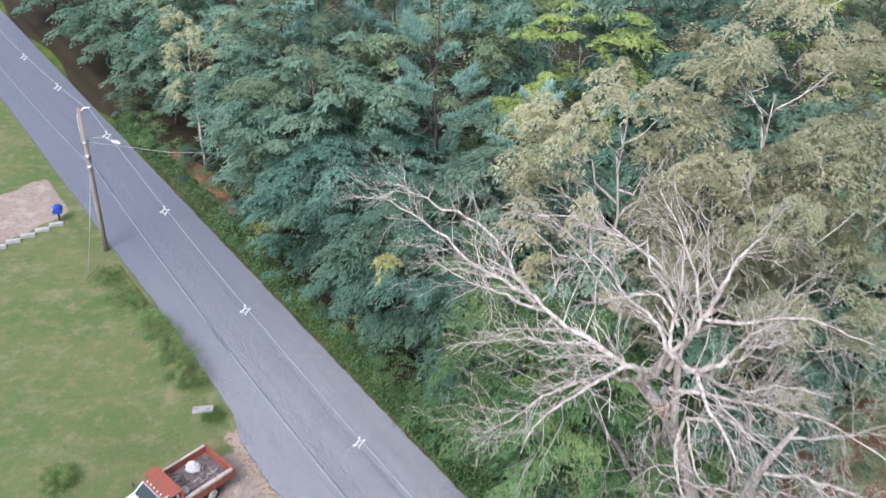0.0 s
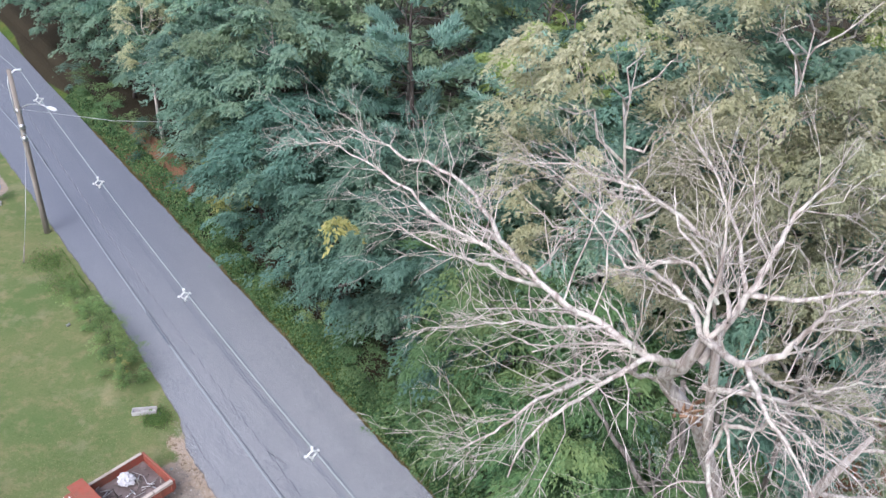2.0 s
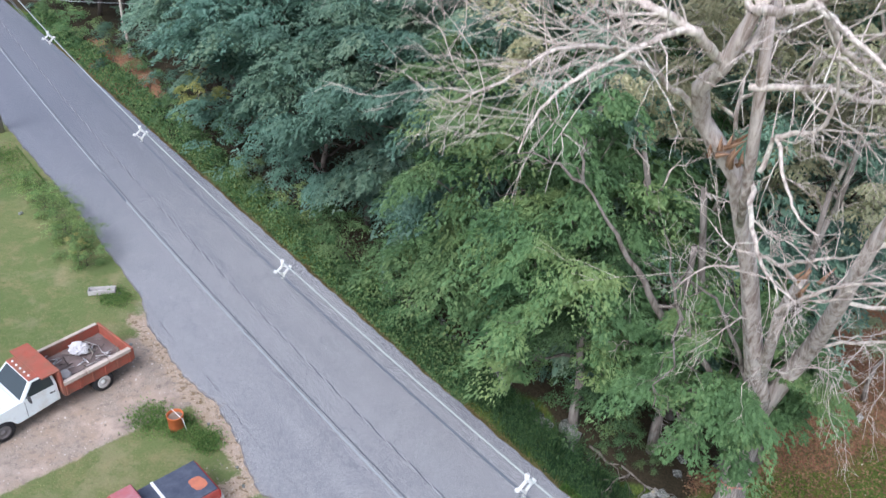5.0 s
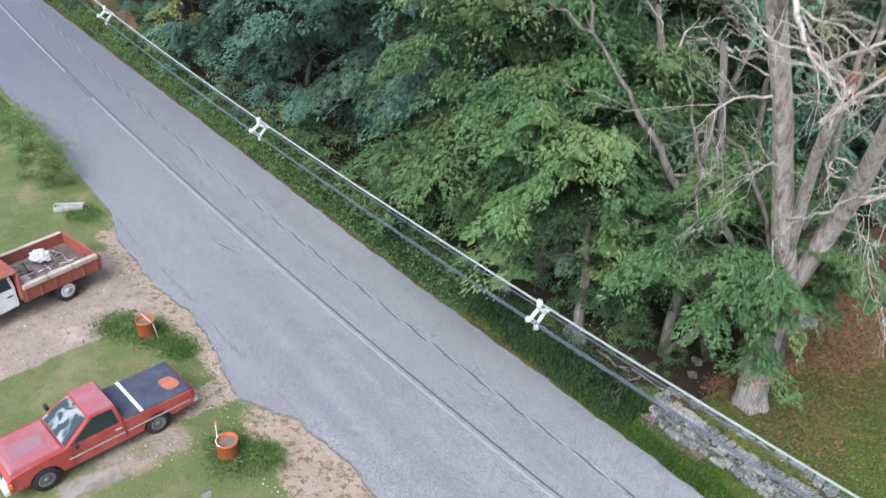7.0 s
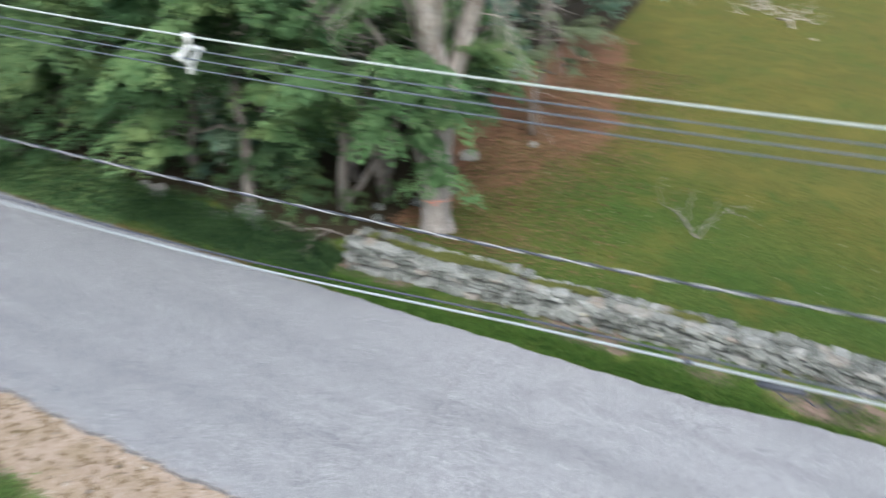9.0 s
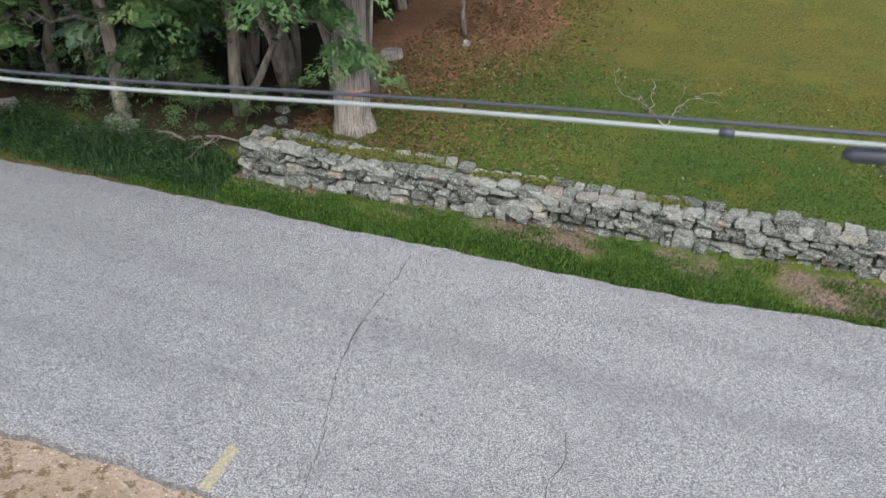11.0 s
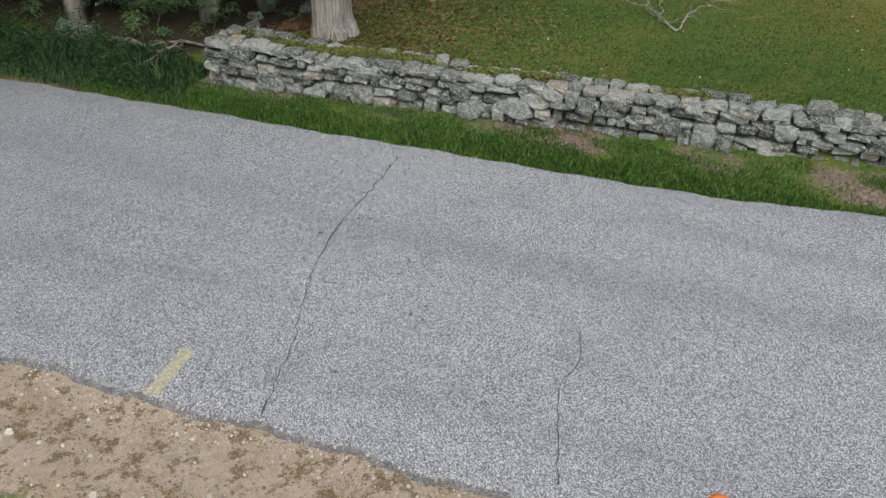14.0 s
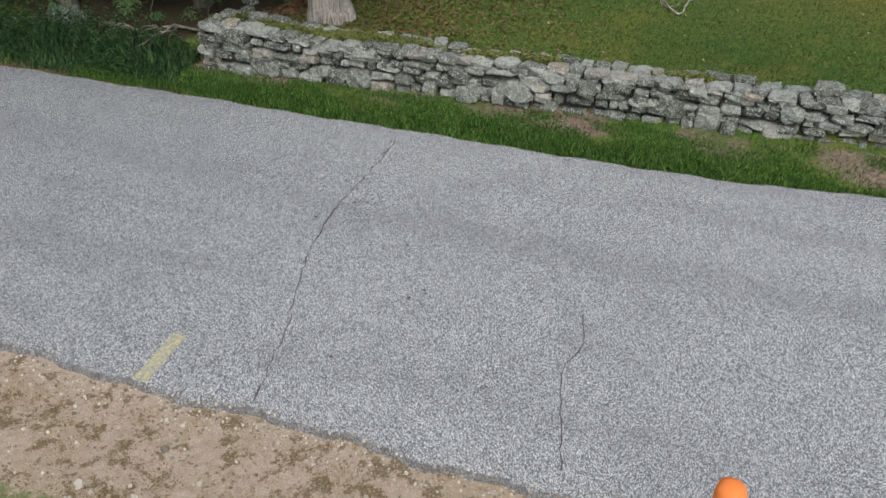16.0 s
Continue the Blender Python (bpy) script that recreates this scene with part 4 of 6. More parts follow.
        t.add(wander(rng, a0, b0, 7, 0.012), [r * (1.25 if k == 0 else 1) * (1 - 0.5 * k / 7) for k in range(8)], 9)
        t.make("trunk", M_bark, o)
        for k in range(4):
            t = Tubes()
            p = np.array(a0) + (np.array(b0) - np.array(a0)) * rng.uniform(0.45, 1.0)
            tree_limbs(rng, t, [], p, p + unit(rng.normal(size=(1, 3)) + np.array([[0, 0, 0.4]]))[0] * rng.uniform(0.8, 1.9), r * 0.3, 2, 0.05, kids=3)
            t.make("limb", M_dead, o)


def bent_trunk(line, r0, mat, label, seed, limbs):
    """A single trunk among the leaves that follows a bent line of (s, u, height)."""
    rng = np.random.default_rng(seed)
    o = thing("tree_snag", label, "tree", group="bare trunks in the woods")
    pts = []
    ends = [W(s, u, gz(s, u) + z) for s, u, z in line]
    for a0, b0 in zip(ends, ends[1:]):
        pts += wander(rng, a0, b0, 4, 0.02)[:-1]
    pts.append(np.array(ends[-1]))
    t = Tubes()
    t.add(pts, [r0 * (1 - 0.9 * k / (len(pts) - 1)) for k in range(len(pts))], 9)
    t.make("trunk", mat, o)
    for k in range(limbs):
        t = Tubes()
        p = pts[int(len(pts) * rng.uniform(0.4, 0.95))]
        tree_limbs(rng, t, [], p, p + unit(rng.normal(size=(1, 3)) + np.array([[0, 0, 0.5]]))[0] * rng.uniform(1.2, 2.6), r0 * 0.3, 2, 0.05, kids=3)
        t.make("limb", mat, o)


dead_tree()
bent_trunk([(-16.6, 20.4, -0.2), (-17.4, 20.0, 5.0), (-18.0, 19.8, 8.6), (-18.6, 19.6, 12.0)], 0.12, M_dead, "pale greenish bare trunk among the leaves", 3, 5)
bent_trunk([(-11.2, 20.8, -0.2), (-11.6, 19.6, 3.6), (-12.0, 18.5, 6.0), (-12.7, 18.0, 7.5), (-13.5, 17.5, 8.7), (-14.4, 17.0, 10.2)], 0.17, M_bark, "brown leaning trunk bent over the woods edge", 4, 3)
bent_trunk([(-9.9, 20.9, -0.2), (-9.9, 19.3, 3.6), (-10.4, 17.9, 6.3), (-10.9, 17.2, 7.9), (-11.4, 16.9, 9.8)], 0.13, M_bark, "thin brown trunk leaning out of the shade", 8, 4)
bent_trunk([(-9.6, 21.3, -0.2), (-9.4, 19.6, 4.0), (-9.8, 18.2, 7.0), (-10.2, 17.7, 8.2), (-10.7, 17.3, 8.6), (-11.3, 16.8, 8.4)], 0.075, M_bark, "thin grey trunk bent over at the top", 9, 5)
bent_trunk([(-38.0, 22.0, -0.2), (-38.4, 21.0, 8.0), (-39.0, 20.0, 13.5)], 0.16, M_dead, "bare dead trunk between leafy crowns", 6, 7)

# ---- stone wall ----
a = Mat("lichened_fieldstone", 0.92, spec=0.2)
a.co = a.t.nodes.new("ShaderNodeNewGeometry").outputs["Position"]
f1, f2, f3 = a.noise(7, 5, 0.65), a.noise(34, 4, 0.7), a.noise(80, 3, 0.7)
c = a.ramp(a.each(), (0.0, (0.050, 0.056, 0.047)), (0.35, (0.115, 0.124, 0.106)), (0.7, (0.250, 0.262, 0.242)), (0.9, (0.34, 0.35, 0.325)), (1.0, (0.27, 0.22, 0.175)))
c = a.mix(a.span(f1, 0.46, 0.64, 0.0, 0.6), c, (0.095, 0.095, 0.085))
c = a.mix(a.span(a.noise(9, 6, 0.72), 0.52, 0.60, 0.0, 0.4), c, (0.40, 0.43, 0.395))
c = a.mix(a.span(a.noise(19, 6, 0.78), 0.53, 0.58, 0.0, 0.45), c, (0.46, 0.48, 0.44))
c = a.mix(a.span(a.noise(13, 5, 0.7), 0.54, 0.62, 0.0, 0.5), c, (0.10, 0.10, 0.092))
c = a.mix(a.span(f2, 0.57, 0.60, 0.0, 0.55), c, (0.60, 0.62, 0.57))
c = a.mix(a.span(f3, 0.58, 0.66, 0.0, 0.4), c, (0.060, 0.060, 0.055))
c = a.mix(a.span(a.noise(3.1, 5, 0.7), 0.64, 0.70, 0.0, 0.6), c, (0.42, 0.36, 0.12))
a.colour(c).bump(a.math("ADD", f2, a.math("MULTIPLY", f1, 1.5)), 1.0, 0.025)
M_stone = a.m
# wall core: the shade deep in the joints is part of its colour
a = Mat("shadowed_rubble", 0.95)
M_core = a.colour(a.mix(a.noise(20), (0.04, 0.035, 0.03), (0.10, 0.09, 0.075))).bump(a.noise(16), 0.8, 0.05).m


def stone_mesh(seed, flat=1.0):
    """A worn block about one unit in each direction."""
    r = random.Random(seed)
    bm = bmesh.new()
    bmesh.ops.create_cube(bm, size=1)
    bmesh.ops.subdivide_edges(bm, edges=bm.edges[:], cuts=2, use_grid_fill=True)
    wob = [Vector((r.uniform(-1, 1), r.uniform(-1, 1), r.uniform(-1, 1))) for _ in range(8)]
    for v in bm.verts:
        p = v.co * 2
        k = (abs(p.x) ** 7 + abs(p.y) ** 7 + abs(p.z) ** 7) ** (1 / 7)
        v.co = p / k * 0.485
        for d in wob:
            v.co += d * 0.03 * math.sin(2.6 * d.dot(p) + d.x * 9)
        v.co += Vector((r.uniform(-1, 1), r.uniform(-1, 1), r.uniform(-1, 1))) * 0.05
    sh = Matrix.Shear("XZ", 4, (r.uniform(-0.22, 0.22), r.uniform(-0.16, 0.16)))
    bmesh.ops.transform(bm, matrix=sh, verts=bm.verts)
    me = bpy.data.meshes.new("stone")
    bm.to_mesh(me)
    bm.free()
    me.materials.append(M_stone)
    return me


STONES = [stone_mesh(300 + i) for i in range(18)]


def face_u(s):
    return 17.62 + 0.075 * (s + 10.6) - 0.0016 * (s + 10.6) ** 2


def top_z(s):
    return 0.86 + 0.10 * float(smooth(-8.5, -10.4, s)) + 0.02 * math.sin(s * 2.3)


def lay(parent, r, s, u, z, ls, lu, lz, tilt=5.0):
    ob = new("stone", r.choice(STONES))
    ob.parent = parent
    p = W(s, u, z)
    ob.matrix_basis = pose(p.x, p.y, p.z, r.uniform(-tilt, tilt), r.uniform(-tilt, tilt), HEAD + r.uniform(-7, 7) + r.choice((0, 180))) @ Matrix.Diagonal((ls, lu, lz, 1))
    return ob


def stone_wall():
    r = random.Random(42)
    wall = thing("stone_wall", "low dry-laid fieldstone wall with lichen and mossy top", "wall", kind="structure")
    s0, s1 = -10.75, 3.7
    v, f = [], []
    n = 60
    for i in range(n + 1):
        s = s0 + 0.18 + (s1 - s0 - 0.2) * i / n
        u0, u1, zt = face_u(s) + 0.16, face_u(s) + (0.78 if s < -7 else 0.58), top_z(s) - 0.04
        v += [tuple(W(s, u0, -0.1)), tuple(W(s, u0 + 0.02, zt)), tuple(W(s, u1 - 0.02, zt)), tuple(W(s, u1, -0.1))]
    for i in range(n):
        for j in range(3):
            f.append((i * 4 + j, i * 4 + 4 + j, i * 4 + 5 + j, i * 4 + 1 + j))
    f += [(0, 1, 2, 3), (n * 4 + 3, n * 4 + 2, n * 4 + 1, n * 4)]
    mesh_object("core", v, f, M_core, wall, "rubble core, coloured dark for the shade in the joints")
    # courses of the face
    z_low = 0.13
    hs = [0.17, 0.155, 0.14, 0.13, 0.115]
    z = z_low
    for ci, h in enumerate(hs):
        s = s0 + r.uniform(0, 0.15)
        while s < s1:
            w = r.choice((0.14, 0.20, 0.27, 0.33, 0.40, 0.50)) * r.uniform(0.85, 1.2)
            hh = h * r.uniform(0.78, 1.2)
            room = (top_z(s) - z_low) / 0.71
            zc = z_low + (z - z_low + h / 2) * room + r.uniform(-0.02, 0.02)
            big = ci < 4 and w > 0.2 and r.random() < 0.2
            zc += 0.03 * math.sin(s * 1.9 + ci * 2)
            if big:
                zc, hh = zc + h * 0.45, h * 1.85
            lay(wall, r, s + w / 2, face_u(s) + (0.12 if big else 0.16) + r.uniform(-0.05, 0.05), zc, w * (1.02 if big else 0.945), 0.34, hh * room * 0.95)
            s += w + 0.012
        z += h
    # cap stones
    for row, off in enumerate((0.16, 0.48)):
        s = s0 + r.uniform(0, 0.2)
        while s < s1:
            w = r.uniform(0.2, 0.46)
            lay(wall, r, s + w / 2, face_u(s) + off + (0.20 if s < -6.3 and row else 0) + r.uniform(-0.03, 0.03), top_z(s) - 0.02 + r.uniform(-0.025, 0.03), w, r.uniform(0.26, 0.36), r.uniform(0.11, 0.17), 6)
            s += w + 0.02
    # the end of the wall
    for zc, ln in ((0.25, 0.42), (0.46, 0.34), (0.66, 0.46), (0.85, 0.3)):
        for off in (0.28, 0.60):
            lay(wall, r, s0 + 0.1 + r.uniform(-0.05, 0.08), face_u(s0) + off, zc, ln, 0.34, 0.19)
    lay(wall, r, -0.35, face_u(-0.35) + 0.34, top_z(0) + 0.12, 0.42, 0.30, 0.17)
    return wall


def moss(rng):
    """Moss and grass that grow along the top of the wall."""
    n = 24000
    s = rng.uniform(-10.3, -2.0, n)
    keep = (np.sin(s * 2.1) + np.sin(s * 5.3 + 1) * 0.6 + rng.normal(size=n) * 0.5 > np.where(s < -6.4, -0.55, 0.6))
    s = s[keep]
    n = len(s)
    u = face_u(s) + np.where(s < -6.5, 0.46, 0.34) + rng.normal(size=n) * np.where(s < -6.5, 0.10, 0.06)
    z = np.array([top_z(x) for x in s]) + rng.uniform(0, 0.07, n)
    c = np.outer(s, AX) + np.outer(u, UX) + np.outer(z, (0, 0, 1))
    ln = rng.uniform(0.03, 0.07, n)
    m = leaf_mat("yellow_green_moss", (0.12, 0.14, 0.04), (0.23, 0.235, 0.065), (0.34, 0.32, 0.11), 0.2)
    ob = leaf_object("moss", c, rng.normal(size=(n, 3)) + np.array([0, 0, 0.6]), rng.normal(size=(n, 3)) * 0.5 + np.array([0, 0, 1]), ln, ln * 0.7, m)
    tagged(ob, "yellow-green moss on top of the stone wall", "moss", kind="stuff")


# ---- pole and overhead lines ----
a = Mat("weathered_pole_wood", 0.9)
M_polewood = a.colour(a.ramp(a.noise(4, 6, 0.6, 0.3, (1, 1, 0.1)), (0.3, (0.20, 0.17, 0.14)), (0.7, (0.42, 0.38, 0.33)))).bump(a.noise(8, 5, 0.6, 0, (1, 1, 0.1)), 0.5, 0.02).m
a = Mat("galvanised_steel", 0.45, 0.9)
M_galv = a.colour(a.mix(a.noise(9), (0.50, 0.51, 0.52), (0.68, 0.69, 0.70))).m
a = Mat("grey_cable_jacket", 0.6, spec=0.3)
M_grey = a.colour(a.mix(a.noise(3), (0.34, 0.39, 0.375), (0.44, 0.49, 0.465))).m
a = Mat("bright_cable_jacket", 0.5, spec=0.4)
M_strand = a.colour(a.mix(a.noise(3), (0.27, 0.31, 0.325), (0.37, 0.41, 0.42))).m
a = Mat("dark_cable_jacket", 0.5, spec=0.5)
M_black = a.colour(a.mix(a.noise(3), (0.035, 0.04, 0.055), (0.08, 0.09, 0.115))).m
a = Mat("aluminium_service_wire", 0.6, spec=0.4)
M_alu = a.colour(a.mix(a.noise(3), (0.34, 0.345, 0.36), (0.44, 0.445, 0.46))).m
a = Mat("blue_grey_cable", 0.5, spec=0.5)
M_phase = a.colour(a.mix(a.noise(3), (0.065, 0.082, 0.105), (0.13, 0.155, 0.19))).m
a = Mat("pale_spacer_plastic", 0.4, spec=0.5)
M_spacer = a.colour(a.mix(a.noise(8), (0.64, 0.67, 0.64), (0.77, 0.78, 0.76))).m


def spacer_z(s):
    return 7.68 + 0.0023 * (s + 18) ** 2 if s > -47.5 else 7.70 + 0.0019 * (s + 78) ** 2


def tele_z(s):
    return 4.8 + 0.00225 * (s + 20) ** 2 + 0.15 * float(smooth(-9, -3, s)) if s > -47.8 else 4.85 + 0.0015 * (s + 78) ** 2


def service_z(s):
    return 5.95 + 0.0026 * (s + 18) ** 2 if s > -47.8 else 6.2 + 0.0022 * (s + 78) ** 2


SPAN = list(np.arange(-110, 14.1, 1.0))
LINE_U = 10.45


def overhead():
    cable = thing("spacer_cable", "messenger wire with three covered conductors on spacers", "power line")
    for name, du, dz, rad, m in (("messenger", 0, 0.24, 0.015, M_grey), ("conductor", 0.0, -0.20, 0.011, M_phase), ("conductor", -0.17, 0.0, 0.011, M_phase), ("conductor", 0.17, 0.0, 0.011, M_phase)):
        Tubes().add([W(s, LINE_U + du, spacer_z(s) + dz) for s in SPAN], rad, 7).make(name, m, cable)
    # spacers
    proto = thing("cable_spacer", "white plastic diamond-shaped cable spacer hung on the messenger", "cable spacer", group="spacers along the power line")
    ring = [(0, 0.0, 0.13), (0, -0.17, 0.0), (0, 0.0, -0.16), (0, 0.17, 0.0)]
    t = Tubes()
    for p, q in zip(ring, ring[1:] + ring[:1]):
        t.add([p, q], 0.033, 7)
    t.make("frame", M_spacer, proto)
    for name, p, q in (("hanger", (0, 0, 0.12), (0, 0, 0.28)), ("clamp", (0, -0.16, -0.02), (0, -0.23, 0.03)), ("clamp", (0, 0.16, -0.02), (0, 0.23, 0.03)), ("clamp", (0, 0, -0.14), (0, 0, -0.26))):
        Tubes().add([p, q], [0.036, 0.05], 8).make(name, M_spacer, proto)
    first = True
    for s in (-8.97, -17.82, -26.96, -35.95, -44.3, -54.2, -63.1, -72, -81, 0.05, 9.0):
        m = su_pose(s, LINE_U, spacer_z(s), 0)
        if first:
            proto.matrix_basis = m
        else:
            copy_thing(proto, m)
        first = False
    tele = thing("telephone_cable", "bundled grey and black telephone cables lashed to a strand", "telephone line")
    Tubes().add([W(s, 10.0, tele_z(s)) for s in SPAN], 0.018, 8).make("strand", M_strand, tele, "pale sunlit cable")
    Tubes().add([W(s, 10.07 - 0.03 * float(smooth(-4, 2, s)), tele_z(s) + 0.05) for s in SPAN], 0.015, 8).make("dark_cable", M_black, tele, "dark cable beside it")
    for s, ln in ((-46.3, 0.9), (-44.6, 0.7), (-1.2, 0.5)):
        Tubes().add([W(s, 10.06, tele_z(s) - 0.10), W(s + 0.06, 10.06, tele_z(s) - 0.10), W(s + ln - 0.06, 10.06, tele_z(s + ln) - 0.10), W(s + ln, 10.06, tele_z(s + ln) - 0.10)], [0.03, 0.055, 0.055, 0.03], 9).make("splice_case", M_black, tele, "black splice case")
    Tubes().add([W(s, 10.0, tele_z(s)) for s in (-30.6, -29.8, -29.0, -28.2)], 0.027, 8).make("sleeve", M_phase, tele, "grey sleeve")
    Tubes().add([W(-2.0, 10.0, tele_z(-2)), W(-1.9, 10.0, tele_z(-1.9))], 0.034, 8).make("clip", M_black, tele)
    for s in (-1.0, -0.72, -0.5):
        Tubes().add([W(s, 10.05, tele_z(s) - 0.02), W(s + 0.03, 10.08, tele_z(s) - 0.18), W(s + 0.16, 10.1, tele_z(s) - 0.27), W(s + 0.3, 10.06, tele_z(s) - 0.16), W(s + 0.36, 10.02, tele_z(s))], 0.011, 5).make("drip_loop", M_black, tele)
    service = thing("service_wire", "twisted pair of bare aluminium and black service wires", "power line")
    for k, m, rad in ((0, M_black, 0.015), (math.pi, M_alu, 0.009)):
        pts = [W(s, 10.12 + 0.011 * math.cos(s * 7.4 + k), service_z(s) + 0.011 * math.sin(s * 7.4 + k)) for s in np.arange(-75, 12, 0.12)]
        Tubes().add(pts, rad, 5).make("wire", m, service)
    # the pole
    pole = thing("utility_pole", "weathered wooden utility pole with a street lamp arm", "utility pole")
    Tubes().add([W(-48.1, 10.05, -0.3), W(-48.05, 10.05, 3), W(-47.95, 10.05, 6.5), W(-47.85, 10.05, 9.75)], [0.17, 0.155, 0.14, 0.115], 12).make("post", M_polewood, pole)
    Tubes().add([W(-47.85, 10.05, 9.5), W(-47.75, 10.3, 9.72), W(-47.6, 10.6, 9.74)], [0.05, 0.05, 0.06], 7).make("bracket", M_spacer, pole, "pale line bracket")
    Tubes().add([W(-47.92, 9.95, 9.4), W(-47.9, 9.86, 9.0), W(-47.98, 9.88, 7.4)], 0.022, 6).make("conduit", M_spacer, pole)
    Tubes().add([W(-47.95, 10.1, 7.55), W(-47.6, 10.5, 7.85), W(-47.0, 10.95, 8.0), W(-46.3, 11.2, 8.0)], 0.03, 7).make("lamp_arm", M_galv, pole)
    bm = bmesh.new()
    bmesh.ops.create_uvsphere(bm, u_segments=12, v_segments=8, radius=1)
    for v in bm.verts:
        v.co = Vector((v.co.x * 0.38, v.co.y * 0.15, v.co.z * (0.11 if v.co.z > 0 else 0.05)))
    bmesh.ops.transform(bm, matrix=su_pose(-46.0, 11.3, 8.0, 20), verts=bm.verts)
    part("lamp_head", bm, M_spacer, pole, "pale cobra-head street lamp", True)
    for z in (7.5, 6.6, 5.9):
        Tubes().add([W(-48.12, 10.05, z), W(-47.8, 10.05, z)], [0.16, 0.16], 10).make("band", M_galv, pole)
    guy = thing("guy_wire", "steel guy wire across to the trees", "wire")
    Tubes().add([W(-47.9, 10.05, 7.6), W(-45, 14, 7.1), W(-42.5, 18.5, 6.9)], 0.012, 5).make("wire", M_galv, guy)
    stay = thing("ground_stay", "short stay wire with a faded guard at the lawn", "wire")
    Tubes().add([W(-45.4, 8.1, 0.0), W(-46.6, 9.0, 2.4), W(-47.95, 10.0, 5.6)], 0.012, 5).make("wire", M_galv, stay)
    Tubes().add([W(-45.4, 8.1, 0.0), W(-45.8, 8.4, 0.85)], 0.035, 8).make("guard", M_polewood, stay, "faded guard")


overhead()


# ---- vehicles ----
def paint(name, base, worn, rough=0.45, amount=0.55, spec=0.4):
    a = Mat(name, rough, spec=spec)
    c = a.mix(a.span(a.noise(1.6, 5, 0.65), amount - 0.12, amount + 0.12), base, worn)
    c = a.mix(a.span(a.noise(9, 4, 0.6), 0.55, 0.75, 0.0, 0.35), c, tuple(k * 0.6 for k in base))
    a.colour(c).rough(a.span(a.noise(3, 4), 0.3, 0.7, max(rough - 0.1, 0.05), min(rough + 0.25, 0.98)))
    return a.m


M_red = paint("faded_red_paint", (0.33, 0.050, 0.042), (0.40, 0.10, 0.085))
M_pink = paint("sun_bleached_red_paint", (0.37, 0.115, 0.125), (0.36, 0.19, 0.215))
M_worn = paint("worn_greyed_paint", (0.30, 0.17, 0.20), (0.36, 0.13, 0.14), 0.5)
M_rust = paint("rusted_red_steel", (0.33, 0.085, 0.055), (0.23, 0.10, 0.065), 0.75, 0.5)
M_white = paint("aged_white_paint", (0.70, 0.76, 0.75), (0.56, 0.56, 0.50), 0.4, 0.62)
M_cover = paint("dark_vinyl_cover", (0.045, 0.055, 0.085), (0.085, 0.10, 0.135), 0.55, 0.5)
M_patch = paint("rust_orange_stain", (0.46, 0.16, 0.09), (0.30, 0.12, 0.09), 0.7, 0.5)
M_rubber = paint("black_rubber", (0.022, 0.022, 0.024), (0.05, 0.048, 0.045), 0.8, 0.6)
M_rim = paint("dull_steel_rim", (0.16, 0.15, 0.145), (0.09, 0.075, 0.07), 0.5, 0.5)
M_rimwhite = paint("white_steel_rim", (0.66, 0.66, 0.63), (0.34, 0.30, 0.26), 0.5, 0.56)
M_trim = paint("dark_trim", (0.03, 0.03, 0.032), (0.07, 0.07, 0.07), 0.5)
M_board = paint("weathered_plank", (0.50, 0.43, 0.37), (0.36, 0.29, 0.24), 0.85)
M_chrome = paint("worn_chrome", (0.62, 0.62, 0.62), (0.42, 0.40, 0.37), 0.3)
M_orange = paint("orange_plastic", (0.80, 0.215, 0.045), (0.66, 0.20, 0.06), 0.5, 0.6)
M_tub = paint("weathered_orange_plastic", (0.56, 0.150, 0.042), (0.44, 0.135, 0.055), 0.6, 0.55)
M_amber = paint("amber_lens", (0.75, 0.22, 0.03), (0.65, 0.2, 0.04), 0.2)
M_redlens = paint("red_lens", (0.45, 0.02, 0.02), (0.35, 0.03, 0.03), 0.2)
M_soil = paint("dry_soil", (0.15, 0.115, 0.088), (0.23, 0.18, 0.14), 0.95, 0.5)
M_blue = paint("blue_plastic", (0.02, 0.075, 0.40), (0.03, 0.06, 0.28), 0.4)
M_slab = paint("pale_concrete", (0.46, 0.45, 0.43), (0.33, 0.315, 0.30), 0.9, 0.5)
M_flat = paint("sunken_grey_stone", (0.30, 0.29, 0.27), (0.22, 0.21, 0.185), 0.9, 0.5)
M_sheet = paint("white_plastic_sheet", (0.80, 0.80, 0.79), (0.66, 0.66, 0.66), 0.5)
a = Mat("window_glass", 0.06, spec=0.8)
M_glass = a.colour((0.022, 0.034, 0.038)).m
# pale sky reflections on the windshield, put into the glass colour
a = Mat("windshield_reflections", 0.12, spec=0.9)
M_screen = a.colour(a.mix(a.span(a.noise(2.2, 2, 0.5, 0.8), 0.48, 0.6), (0.03, 0.045, 0.048), (0.30, 0.35, 0.35))).m


def box(lo, hi, top=None):
    """A bmesh block; top, if given: (x0, x1, y0, y1) of its upper face."""
    bm = bmesh.new()
    (x0, y0, z0), (x1, y1, z1) = lo, hi
    a0, a1, b0, b1 = top or (x0, x1, y0, y1)
    v = [bm.verts.new(p) for p in ((x0, y0, z0), (x1, y0, z0), (x1, y1, z0), (x0, y1, z0), (a0, b0, z1), (a1, b0, z1), (a1, b1, z1), (a0, b1, z1))]
    for f in ((3, 2, 1, 0), (4, 5, 6, 7), (0, 1, 5, 4), (1, 2, 6, 5), (2, 3, 7, 6), (3, 0, 4, 7)):
        bm.faces.new([v[i] for i in f])
    return bm


